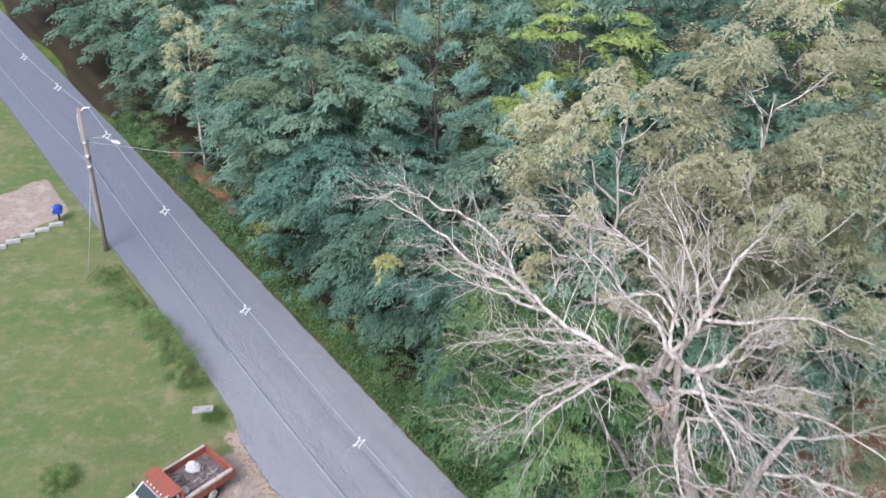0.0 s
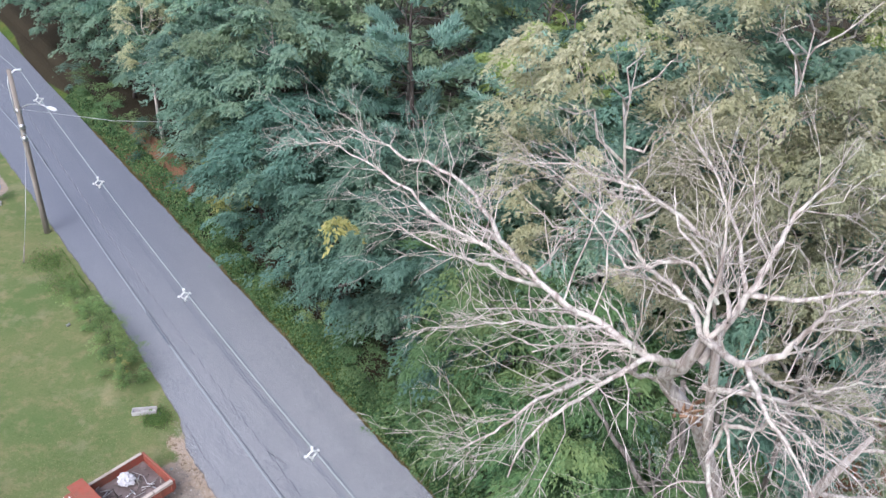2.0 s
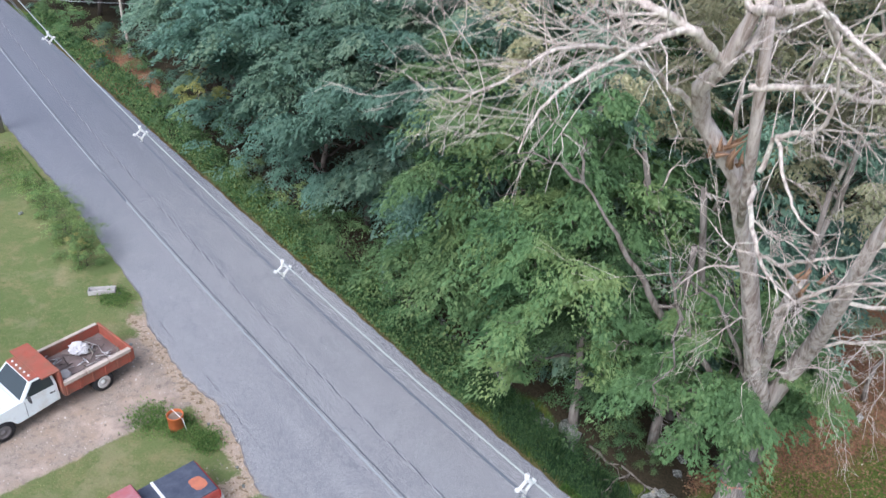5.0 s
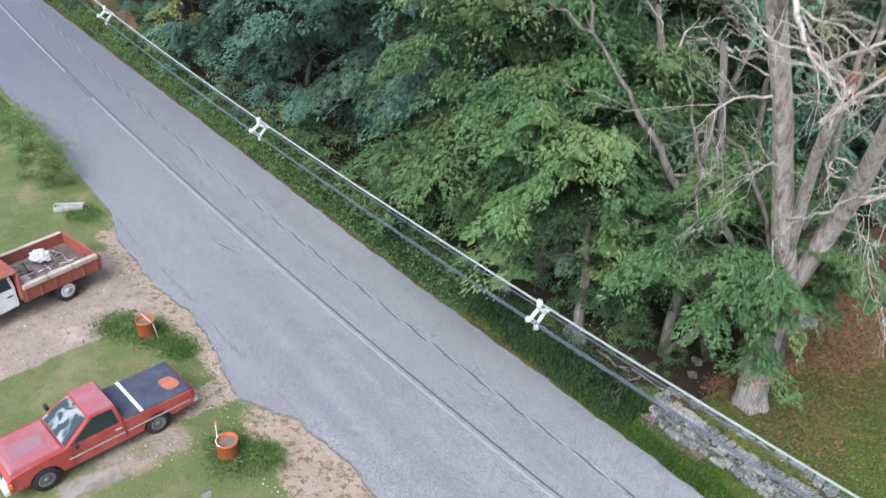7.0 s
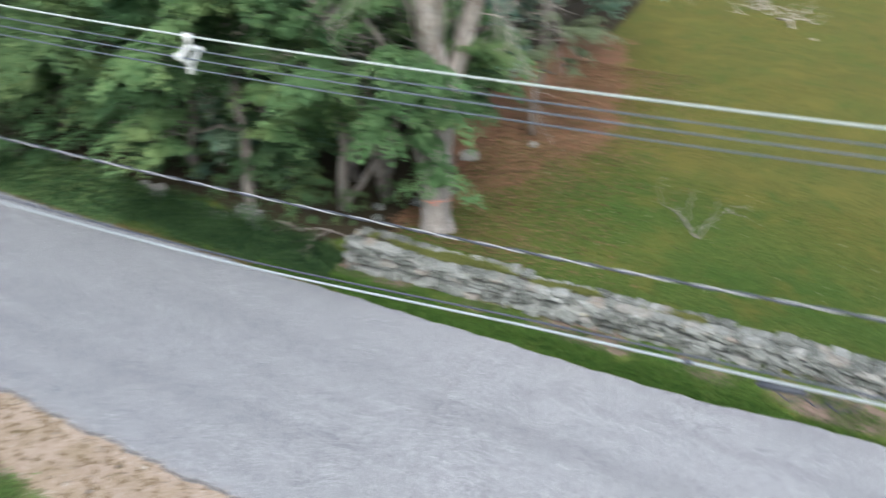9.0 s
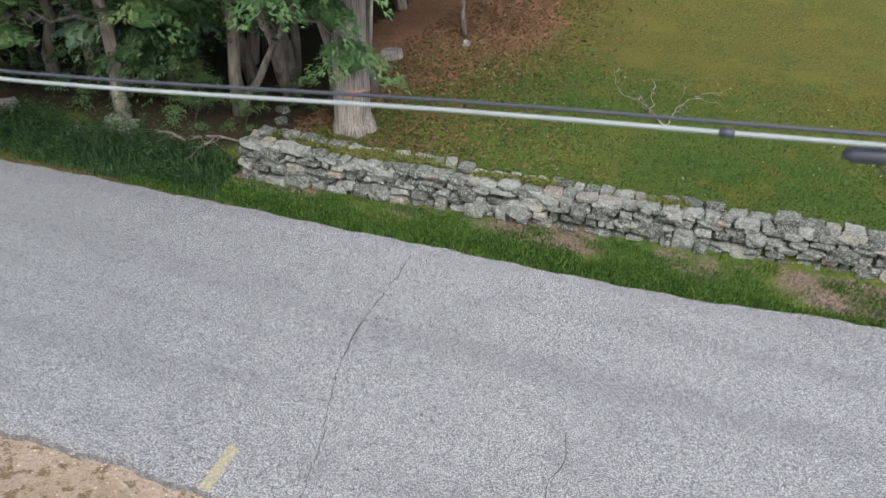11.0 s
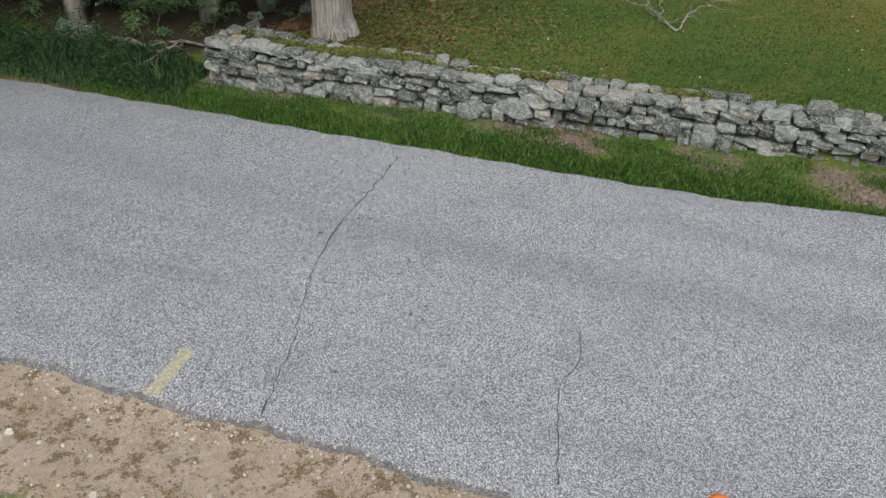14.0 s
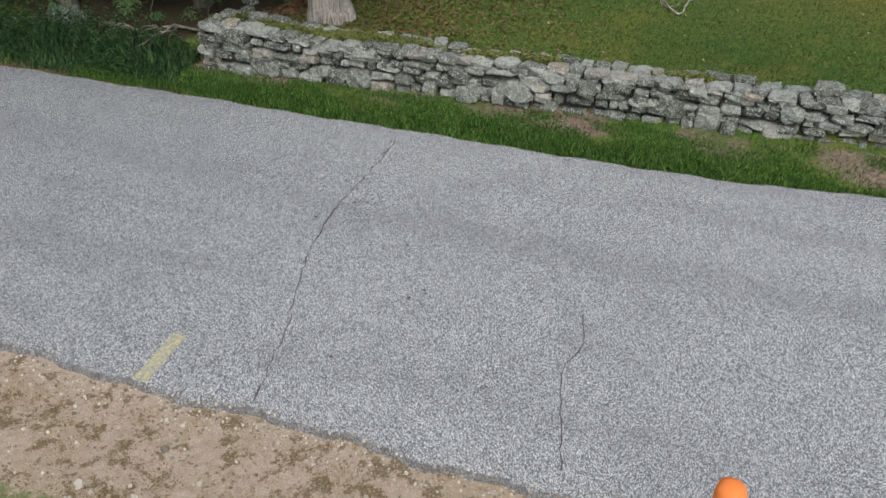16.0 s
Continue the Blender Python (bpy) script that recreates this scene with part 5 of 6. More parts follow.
def soften(bm, size=0.02, seg=2):
    bmesh.ops.bevel(bm, geom=bm.edges[:], offset=size, segments=seg, affect="EDGES", profile=0.6)
    return bm


def prism(profile, y0, y1, tuck=0.0):
    """A side view (x, z) drawn out across; tuck pulls the upper edge in."""
    bm = bmesh.new()
    zs = [p[1] for p in profile]
    lo, hi = min(zs), max(zs)
    sides = []
    for y in (y0, y1):
        sides.append([bm.verts.new((x, y * (1 - tuck * (z - lo) / (hi - lo)), z)) for x, z in profile])
    n = len(profile)
    bm.faces.new(sides[0])
    bm.faces.new(list(reversed(sides[1])))
    for i in range(n):
        j = (i + 1) % n
        bm.faces.new((sides[0][j], sides[0][i], sides[1][i], sides[1][j]))
    bmesh.ops.recalc_face_normals(bm, faces=bm.faces[:])
    return bm


def arch(x, r, z0, back=False):
    pts = [(x + r * math.cos(w), max(z0, 0.30 + r * math.sin(w))) for w in [math.pi * k / 8 for k in range(9)]]
    return pts


def pane(corners, shrink, off, thick=0.012):
    """A plate just proud of a four-cornered face."""
    c = [Vector(p) for p in corners]
    mid = sum(c, Vector()) / 4
    n = (c[1] - c[0]).cross(c[3] - c[0]).normalized()
    q = [mid + (p - mid) * shrink for p in c]
    bm = bmesh.new()
    lo = [bm.verts.new(p + n * (off - thick)) for p in q]
    hi = [bm.verts.new(p + n * off) for p in q]
    bm.faces.new(hi)
    bm.faces.new(list(reversed(lo)))
    for i in range(4):
        j = (i + 1) % 4
        bm.faces.new((lo[i], lo[j], hi[j], hi[i]))
    return bm


def wheel(parent, x, y, r, w, rim, out):
    hub = Tubes()
    hub.turned((x, y, r), (0, 1, 0), [(-w / 2, r * 0.6), (-w / 2, r * 0.93), (-w * 0.36, r), (w * 0.36, r), (w / 2, r * 0.93), (w / 2, r * 0.6)], 22)
    tyre = hub.make("wheel", M_rubber, parent, "black rubber tyre")
    e = y + out * w / 2
    t = Tubes()
    t.turned((x, e, r), (0, out, 0), [(-0.06, r * 0.62), (0.004, r * 0.62), (0.006, r * 0.5), (-0.03, r * 0.42), (-0.03, r * 0.22), (0.015, r * 0.2), (0.015, 0.001)], 16)
    t.make("rim", rim, tyre)
    return tyre


def at_world(ob, x, y, heading):
    ob.matrix_basis = pose(x, y, 0.0, 0, 0, heading)
    return ob


def pickup():
    car = thing("pickup_truck", "faded red compact pickup with a dark bed cover", "pickup truck")
    prof = [(-2.35, 0.46), (-2.37, 0.9), (-0.48, 0.93), (0.98, 0.93), (1.6, 0.92), (2.28, 0.84), (2.38, 0.74), (2.38, 0.44)]
    prof += [(1.56 + 0.41, 0.40)] + arch(1.56, 0.40, 0.36)[1:-1] + [(1.56 - 0.41, 0.34), (-1.32 + 0.41, 0.34)] + arch(-1.32, 0.40, 0.36)[1:-1] + [(-1.32 - 0.41, 0.40)]
    part("body", soften(prism(prof, -0.83, 0.83, 0.05), 0.02, 2), M_red, car, "faded red body")
    part("hood", soften(box((1.02, -0.70, 0.86), (2.28, 0.70, 0.975), (1.05, 2.2, -0.66, 0.66)), 0.03), M_pink, car, "pinkish sun-bleached hood")
    part("cowl_stain", pane(((1.2, -0.2, 0.976), (2.1, -0.3, 0.976), (2.15, 0.42, 0.976), (1.3, 0.3, 0.976)), 0.9, 0.006), M_worn, car, "grey worn patch")
    # cab
    b = ((-0.46, -0.79, 0.92), (1.04, -0.79, 0.92), (1.04, 0.79, 0.92), (-0.46, 0.79, 0.92))
    t = ((-0.38, -0.64, 1.45), (0.26, -0.64, 1.45), (0.26, 0.64, 1.45), (-0.38, 0.64, 1.45))
    part("cab", soften(box((-0.46, -0.79, 0.9), (1.04, 0.79, 1.45), (-0.38, 0.26, -0.64, 0.64)), 0.035, 3), M_red, car, "red cab")
    part("roof", soften(box((-0.36, -0.61, 1.435), (0.26, 0.61, 1.475)), 0.018), M_pink, car, "bleached pinkish roof")
    part("windshield", pane((b[1], b[2], t[2], t[1]), 0.86, 0.012), M_screen, car)
    part("rear_window", pane((b[3], b[0], t[0], t[3]), 0.8, 0.012), M_glass, car)
    for sgn in (1, -1):
        i, j = (2, 3) if sgn > 0 else (0, 1)
        part("side_window", pane((b[i], b[j], t[j], t[i]), 0.8, 0.012), M_glass, car)
        part("door_trim", soften(box((-0.44, sgn * 0.838 - 0.006, 0.60), (0.98, sgn * 0.838 + 0.006, 0.645)), 0.004, 1), M_board, car, "pale trim strip")
        part("bed_trim", soften(box((-2.25, sgn * 0.838 - 0.006, 0.60), (-0.52, sgn * 0.838 + 0.006, 0.645)), 0.004, 1), M_board, car, "pale trim strip")
        part("door_gap", box((-0.475, sgn * 0.836 - 0.004, 0.40), (-0.462, sgn * 0.836 + 0.004, 0.93)), M_trim, car)
        part("door_gap", box((0.86, sgn * 0.836 - 0.004, 0.40), (0.872, sgn * 0.836 + 0.004, 0.93)), M_trim, car)
        part("door_handle", soften(box((-0.38, sgn * 0.842 - 0.012, 0.80), (-0.22, sgn * 0.842 + 0.012, 0.84)), 0.006, 1), M_chrome, car)
        part("mirror", soften(box((0.74, sgn * 0.95 - 0.09, 0.98), (0.83, sgn * 0.95 + 0.09, 1.12)), 0.02), M_trim, car)
        part("headlight", soften(box((2.36, sgn * 0.60 - 0.15, 0.58), (2.40, sgn * 0.60 + 0.15, 0.74)), 0.01), M_sheet, car)
        part("marker_light", soften(box((2.30, sgn * 0.80 - 0.05, 0.58), (2.395, sgn * 0.80 + 0.045, 0.72)), 0.01), M_amber, car, "amber marker light")
        part("tail_light", soften(box((-2.40, sgn * 0.74 - 0.06, 0.58), (-2.36, sgn * 0.74 + 0.06, 0.82)), 0.01), M_redlens, car)
    part("grille", soften(box((2.37, -0.44, 0.56), (2.395, 0.44, 0.76)), 0.008), M_trim, car)
    part("front_bumper", soften(box((2.36, -0.80, 0.40), (2.50, 0.80, 0.53)), 0.03), M_chrome, car)
    part("rear_bumper", soften(box((-2.50, -0.78, 0.42), (-2.36, 0.78, 0.54)), 0.03), M_chrome, car)
    part("tailgate", soften(box((-2.395, -0.70, 0.50), (-2.36, 0.70, 0.885)), 0.012), M_red, car)
    cover = part("bed_cover", soften(box((-2.33, -0.76, 0.90), (-0.54, 0.76, 0.955)), 0.018), M_cover, car, "dark blue-grey bed cover")
    part("strap", soften(box((-1.02, -0.765, 0.95), (-0.93, 0.765, 0.972)), 0.005, 1), M_sheet, cover, "white strip across the cover")
    bm = bmesh.new()
    r = random.Random(8)
    vs = [bm.verts.new((-1.98 + math.cos(k * 0.63) * 0.3 * r.uniform(0.55, 1.1), 0.2 + math.sin(k * 0.63) * 0.42 * r.uniform(0.6, 1.1), 0.96)) for k in range(10)]
    bm.faces.new(vs)
    part("rust_patch", bm, M_patch, cover, "orange rusty patch")
    for x in (1.56, -1.32):
        for sgn in (1, -1):
            wheel(car, x, sgn * 0.72, 0.335, 0.21, M_rim, sgn)
    at_world(car, -8.50, 17.72, -132.6)
    car.matrix_basis = car.matrix_basis @ pose(-2.37, 0.83, 0) @ Matrix.Diagonal((0.97, 0.9, 0.96, 1)) @ pose(2.37, -0.83, 0)
    return car


def dump_truck():
    car = thing("dump_truck", "small old dump truck with a white hood and rusty red body", "dump truck")
    prof = [(-0.1, 0.52), (-0.1, 1.08), (0.95, 1.10), (1.1, 1.10), (2.5, 1.0), (2.62, 0.9), (2.62, 0.52), (2.2, 0.46)] + [(1.78 + 0.44, 0.44)] + arch(1.78, 0.43, 0.42)[1:-1] + [(1.78 - 0.44, 0.42), (1.2, 0.42)]
    part("cab_body", soften(prism(prof, -0.93, 0.93, 0.06), 0.025, 2), M_white, car, "aged white cab and fenders")
    part("hood", soften(box((1.1, -0.74, 1.02), (2.52, 0.74, 1.13), (1.14, 2.42, -0.66, 0.66)), 0.04), M_white, car, "pale blue-white hood")
    b = ((-0.12, -0.88, 1.08), (1.08, -0.88, 1.08), (1.08, 0.88, 1.08), (-0.12, 0.88, 1.08))
    t = ((-0.06, -0.74, 1.58), (0.62, -0.74, 1.58), (0.62, 0.74, 1.58), (-0.06, 0.74, 1.58))
    part("cab", soften(box((-0.12, -0.88, 1.06), (1.08, 0.88, 1.58), (-0.06, 0.62, -0.74, 0.74)), 0.04, 3), M_white, car)
    part("roof", soften(box((-0.05, -0.72, 1.565), (0.64, 0.72, 1.61)), 0.02), M_rust, car, "rusty red roof")
    part("windshield", pane((b[1], b[2], t[2], t[1]), 0.87, 0.014), M_glass, car)
    for sgn in (1, -1):
        i, j = (2, 3) if sgn > 0 else (0, 1)
        part("side_window", pane((b[i], b[j], t[j], t[i]), 0.78, 0.014), M_glass, car)
        part("door_gap", box((0.98, sgn * 0.936 - 0.004, 0.5), (0.993, sgn * 0.936 + 0.004, 1.08)), M_trim, car)
        part("door_handle", soften(box((0.02, sgn * 0.94 - 0.014, 0.92), (0.2, sgn * 0.94 + 0.014, 0.96)), 0.006, 1), M_trim, car)
        part("mirror", soften(box((0.86, sgn * 1.12 - 0.10, 1.15), (0.92, sgn * 1.12 + 0.10, 1.36)), 0.02), M_trim, car)
        part("headlight", soften(box((2.6, sgn * 0.68 - 0.14, 0.66), (2.645, sgn * 0.68 + 0.14, 0.86)), 0.015), M_sheet, car)
        part("marker_light", soften(box((2.46, sgn * 0.87 - 0.07, 0.72), (2.64, sgn * 0.87 + 0.07, 0.86)), 0.012), M_amber, car, "amber marker light")
        part("frame_rail", soften(box((-2.5, sgn * 0.40 - 0.05, 0.42), (1.2, sgn * 0.40 + 0.05, 0.58)), 0.008, 1), M_trim, car)
    for k in range(5):
        bm = bmesh.new()
        bmesh.ops.create_uvsphere(bm, u_segments=10, v_segments=6, radius=0.04)
        bmesh.ops.transform(bm, matrix=pose(0.52, -0.5 + 0.25 * k, 1.625), verts=bm.verts)
        part("clearance_light", bm, M_sheet, car, "", True)
    part("front_bumper", soften(box((2.6, -0.95, 0.44), (2.74, 0.95, 0.6)), 0.03), M_sheet, car, "white bumper")
    part("grille", soften(box((2.615, -0.5, 0.62), (2.64, 0.5, 0.88)), 0.008), M_trim, car)
    # dump body
    body = part("dump_body", soften(box((-2.65, -1.06, 0.62), (-0.2, 1.06, 0.72)), 0.02), M_rust, car, "rusty red dump body")
    for sgn in (1, -1):
        part("side", soften(box((-2.65, sgn * 1.03 - 0.035, 0.70), (-0.2, sgn * 1.03 + 0.035, 1.08)), 0.015), M_rust, body)
        for k in range(6):
            x = -2.55 + k * 0.45
            part("stake", soften(box((x - 0.035, sgn * 1.08 - 0.025, 0.64), (x + 0.035, sgn * 1.08 + 0.025, 1.08)), 0.008, 1), M_rust, body)
    for k in range(3):
        x = -2.6 + k * 0.8
        part("side_board", soften(box((x, 0.96, 1.06), (x + 0.77, 1.12, 1.20)), 0.012, 1), M_board, body, "pale weathered plank")
    part("side_board", soften(box((-2.6, -1.1, 1.08), (-0.3, -0.98, 1.13)), 0.008, 1), M_board, body, "pale weathered plank")
    part("tailgate", soften(box((-2.72, -1.06, 0.66), (-2.64, 1.06, 1.12)), 0.015), M_rust, body)
    part("headboard", soften(box((-0.24, -1.06, 0.7), (-0.16, 1.06, 1.62)), 0.015), M_rust, body)
    part("cab_shield", soften(box((-0.24, -1.0, 1.62), (0.36, 1.0, 1.67)), 0.015), M_rust, body, "rusty red cab shield")
    for x, w in ((1.78, 0.24), (-1.52, 0.42)):
        for sgn in (1, -1):
            wheel(car, x, sgn * (0.80 if w < 0.3 else 0.83), 0.37, w, M_rimwhite if w > 0.3 else M_rim, sgn)
    at_world(car, -13.34, 22.72, -125.5)
    m = car.matrix_basis
    # its load
    rng = np.random.default_rng(3)
    heap = thing("scrap_load", "heap of grey scrap, twigs and soil in the truck bed", "debris", m)
    bm = bmesh.new()
    bmesh.ops.create_grid(bm, x_segments=26, y_segments=22, size=0.5)
    for v in bm.verts:
        v.co = Vector((-1.45 + v.co.x * 2.3, v.co.y * 1.95, 0.73 + 0.17 * max(0, 1 - (2 * v.co.x) ** 4) * max(0, 1 - (2 * v.co.y) ** 4) * (0.6 + 0.5 * noise.noise(v.co * 7)) + 0.03 * noise.noise(v.co * 31)))
    part("soil", bm, paint("dark_load", (0.13, 0.10, 0.09), (0.20, 0.16, 0.15), 0.95, 0.5), heap, "dark soil and dust", True)
    for k in range(46):
        p = Vector((rng.uniform(-2.45, -0.6), rng.uniform(-0.85, 0.85), 0.93))
        d = Vector((rng.normal(), rng.normal(), rng.normal() * 0.12)).normalized() * rng.uniform(0.12, 0.5)
        Tubes().add([p - d * 0.5, p + d * 0.5], rng.uniform(0.01, 0.028), 4).make("stick", [M_bark, M_slab, M_darkbark, M_galv][k % 4], heap)
    sheet = thing("plastic_sheet", "crumpled pale plastic sheet on the scrap load", "sheet", m)
    bm = bmesh.new()
    bmesh.ops.create_icosphere(bm, subdivisions=4, radius=0.4)
    for v in bm.verts:
        v.co = Vector((v.co.x * 0.7, v.co.y * 0.85, v.co.z * 0.3)) * (1 + 0.45 * noise.noise(v.co * 6) + 0.2 * noise.noise(v.co * 17)) + Vector((-1.55, -0.42, 0.98))
    part("film", bm, paint("grey_plastic_film", (0.58, 0.57, 0.57), (0.40, 0.39, 0.39), 0.5), sheet)
    sack = thing("small_sack", "small pale sack in the truck bed", "sack", m)
    bm = bmesh.new()
    bmesh.ops.create_icosphere(bm, subdivisions=3, radius=0.2)
    for v in bm.verts:
        v.co = Vector((v.co.x, v.co.y * 1.2, v.co.z * 0.5)) * (1 + 0.3 * noise.noise(v.co * 8)) + Vector((-0.55, 0.45, 0.94))
    part("bag", bm, M_slab, sack)


pickup()
dump_truck()


# ---- tubs, marker post and yard clutter ----
def tub(s, u, r, h, label, stick=True, lean=0.0, chalk=True):
    o = thing("orange_tub", label, "planter tub", su_pose(s, u, gz(s, u) - 0.02, 20), "orange tubs by the drive")
    t = Tubes()
    t.turned((0, 0, 0), (0, 0, 1), [(0, r * 0.5), (0, r * 0.93), (0.012, r * 0.95), (h - 0.06, r * 0.99), (h - 0.055, r * 1.03), (h - 0.006, r * 1.04), (h, r * 1.02), (h, r * 0.95), (h - 0.012, r * 0.94), (h - 0.15, r * 0.92)], 24)
    t.make("shell", M_tub, o)
    bm = bmesh.new()
    bmesh.ops.create_circle(bm, cap_ends=True, segments=20, radius=r * 0.96)
    bmesh.ops.transform(bm, matrix=pose(0, 0, h - 0.11), verts=bm.verts)
    part("soil", bm, M_soil, o, "dry brown soil")
    if chalk:
        w = [math.radians(a0) for a0 in range(170, 290, 15)]
        Tubes().add([(math.cos(a0) * r * 1.0, math.sin(a0) * r * 1.0, h) for a0 in w], 0.012, 5).make("rim_stain", M_sheet, o, "white chalky rim")
    if stick == "over":
        Tubes().add([(-r * 0.5, 0, h + 0.16), (r * 1.12, 0.04, h - 0.1), (r * 1.5, 0.06, 0.06)], 0.012, 5).make("stake", M_sheet, o, "thin white stake")
    elif stick:
        Tubes().add([(-r * 1.3, 0, 0), (-r * 1.45, 0.05, h + 0.34)], 0.012, 5).make("stake", M_sheet, o, "thin white stake")
        Tubes().add([(-r * 1.45, 0.05, h + 0.27), (-r * 1.46, 0.05, h + 0.36)], 0.022, 6).make("stake_tip", M_orange, o, "orange stake tip")
    return o


tub(-21.95, 8.5, 0.255, 0.62, "orange plastic tub with soil and a stake beside the drive", "over", 0, False)
tub(-16.35, 8.22, 0.265, 0.58, "orange plastic tub with a chalky rim and soil", True, -0.1)
tub(-12.75, 8.15, 0.26, 0.36, "broken orange tub overgrown with leaves", False)
post = thing("marker_post", "orange plastic marker post at the road edge", "marker post", su_pose(-1.52, 9.83, gz(-1.52, 9.83) - 0.05))
Tubes().add([(0, 0, 0), (0, 0, 0.3), (0, 0, 1.09), (0, 0, 1.14), (0, 0, 1.165)], [0.125, 0.115, 0.112, 0.10, 0.05], 24).make("tube", M_orange, post)
Tubes().add([(0, 0, -0.02), (0, 0, 0.06)], [0.19, 0.18], 20).make("base", M_rubber, post, "black rubber base")

box_ob = thing("mail_box", "blue plastic mailbox on a dark post by the drive", "mailbox", su_pose(-53.3, 8.65, 0, 70))
bm = prism([(-0.28, 0.72)] + [(0.28 * math.cos(math.pi * k / 8) * -1, 0.95 + 0.17 * math.sin(math.pi * k / 8)) for k in range(9)] + [(0.28, 0.72)], -0.34, 0.34)
part("box", soften(bm, 0.01, 1), M_blue, box_ob, "bright blue box")
part("post", soften(box((-0.06, -0.06, -0.1), (0.06, 0.06, 0.73)), 0.01, 1), M_trim, box_ob)
part("flag", box((-0.30, -0.34, 0.95), (-0.285, -0.12, 1.02)), M_sheet, box_ob, "white flag")

kerb = thing("stone_edging", "pale stone edging along the drive", "edging")
r = random.Random(3)
for k in range(12):
    u0 = 8.75 - k * 0.95
    p = W(-52.85 + 0.26 * (8.75 - u0), u0 - 0.45, 0.04)
    ob = part("block", soften(box((-0.45, -0.17, -0.12), (0.45, 0.17, 0.12)), 0.03), M_slab, kerb)
    ob.matrix_basis = pose(p.x, p.y, p.z, r.uniform(-2, 2), r.uniform(-2, 2), HEAD + 90 - 14.5 + r.uniform(-3, 3))

trough = thing("scrap_trough", "weathered white trough lying on the grass edge", "scrap", su_pose(-30.6, 9.2, 0.0, 62))
part("base", soften(box((-0.5, -0.16, 0.0), (0.5, 0.16, 0.05)), 0.01, 1), M_slab, trough)
for y in (-0.15, 0.15):
    part("side", soften(box((-0.5, y - 0.02, 0.03), (0.5, y + 0.02, 0.2)), 0.008, 1), M_slab, trough)
for x in (-0.49, 0.49):
    part("end", soften(box((x - 0.02, -0.15, 0.03), (x + 0.02, 0.15, 0.2)), 0.008, 1), M_slab, trough)

slab = thing("concrete_slab", "flat grey concrete slab beside the pickup", "slab", su_pose(-17.5, 5.25, -0.025, 82))
part("top", soften(box((-0.7, -0.26, -0.05), (0.7, 0.26, 0.045)), 0.02), paint("dirty_concrete", (0.33, 0.30, 0.265), (0.20, 0.18, 0.15), 0.9, 0.5), slab)


def rock(s, u, size, label, flat=0.7, group="", mat=None):
    ob = new("fieldstone", random.choice(STONES))
    p = W(s, u, gz(s, u) + size * flat * 0.3)
    ob.matrix_basis = pose(p.x, p.y, p.z, random.uniform(-15, 15), random.uniform(-15, 15), random.uniform(0, 360)) @ Matrix.Diagonal((size, size * random.uniform(0.6, 0.95), size * flat, 1))
    if mat:
        ob.material_slots[0].link = "OBJECT"
        ob.material_slots[0].material = mat
    return tagged(ob, label, "stone", group)


random.seed(21)
for k in range(26):
    rock(-16.9 + random.gauss(0, 0.22), 4.1 + random.gauss(0, 0.5), random.uniform(0.08, 0.24), "pale rubble stone in the grass by the pickup", 0.6, "pale rubble", M_slab)
for s, u, z in ((-15.5, 7.25, 0.30), (-15.0, 7.35, 0.28), (-14.0, 7.15, 0.36)):
    rock(s, u, z, "flat dull stone sunk in the lawn", 0.12, "flat stones", M_flat)
for k in range(34):
    s = -11.6 - k * 0.33 + random.uniform(-0.2, 0.2)
    rock(s - 2.2, 18.2 + random.uniform(-0.2, 0.25), random.uniform(0.26, 0.52), "lichened stone of the fallen wall among the weeds", 0.7, "fallen wall stones")
for s, u, z in ((-10.15, 24.2, 0.55), (-10.3, 20.9, 0.35), (-11.2, 20.2, 0.3), (-10.9, 19.6, 0.28), (-9.9, 21.2, 0.25), (-8.8, 26.5, 0.3)):
    rock(s, u, z, "grey boulder on the leaf litter", 0.6, "boulders under the tree")
for s, u, z in ((-24.2, 10.6, 0.0), (-30.2, 9.7, 0.14), (-21.6, 9.4, 0.1), (-18.6, 9.1, 0.12), (-19.4, 9.3, 0.1), (-26.9, 8.9, 0.12), (-38.6, 8.4, 0.2)):
    if z:
        rock(s, u, z, "small pale stone by the drive", 0.6, "small stones by the drive")


def fallen(s, u, length, turn, seed, r0, label):
    rng = np.random.default_rng(seed)
    o = thing("fallen_branch", label, "branch")
    t = Tubes()
    a0 = np.array(W(s, u, gz(s, u) + 0.05))
    w = radians(HEAD + turn)
    b0 = a0 + np.array([math.cos(w) * length, math.sin(w) * length, 0.12])
    pts = wander(rng, a0, b0, 7, 0.035)
    t.add(pts, [r0 * (1 - 0.1 * k) for k in range(8)], 7)
    for k in range(9):
        i = rng.integers(1, 7)
        d = rng.normal(size=3) * np.array([1, 1, 0.25]) + (b0 - a0) / length
        e = pts[i] + d / np.linalg.norm(d) * length * rng.uniform(0.2, 0.5)
        e[2] = max(e[2], a0[2] + 0.02)
        tree_limbs(rng, t, [], pts[i], e, r0 * 0.5, 1, 0.0, kids=3, sag=-0.02)
    # the short branch lies in shade, put in here as darker bark
    t.make("wood", M_bark if length < 3 else M_dead, o)


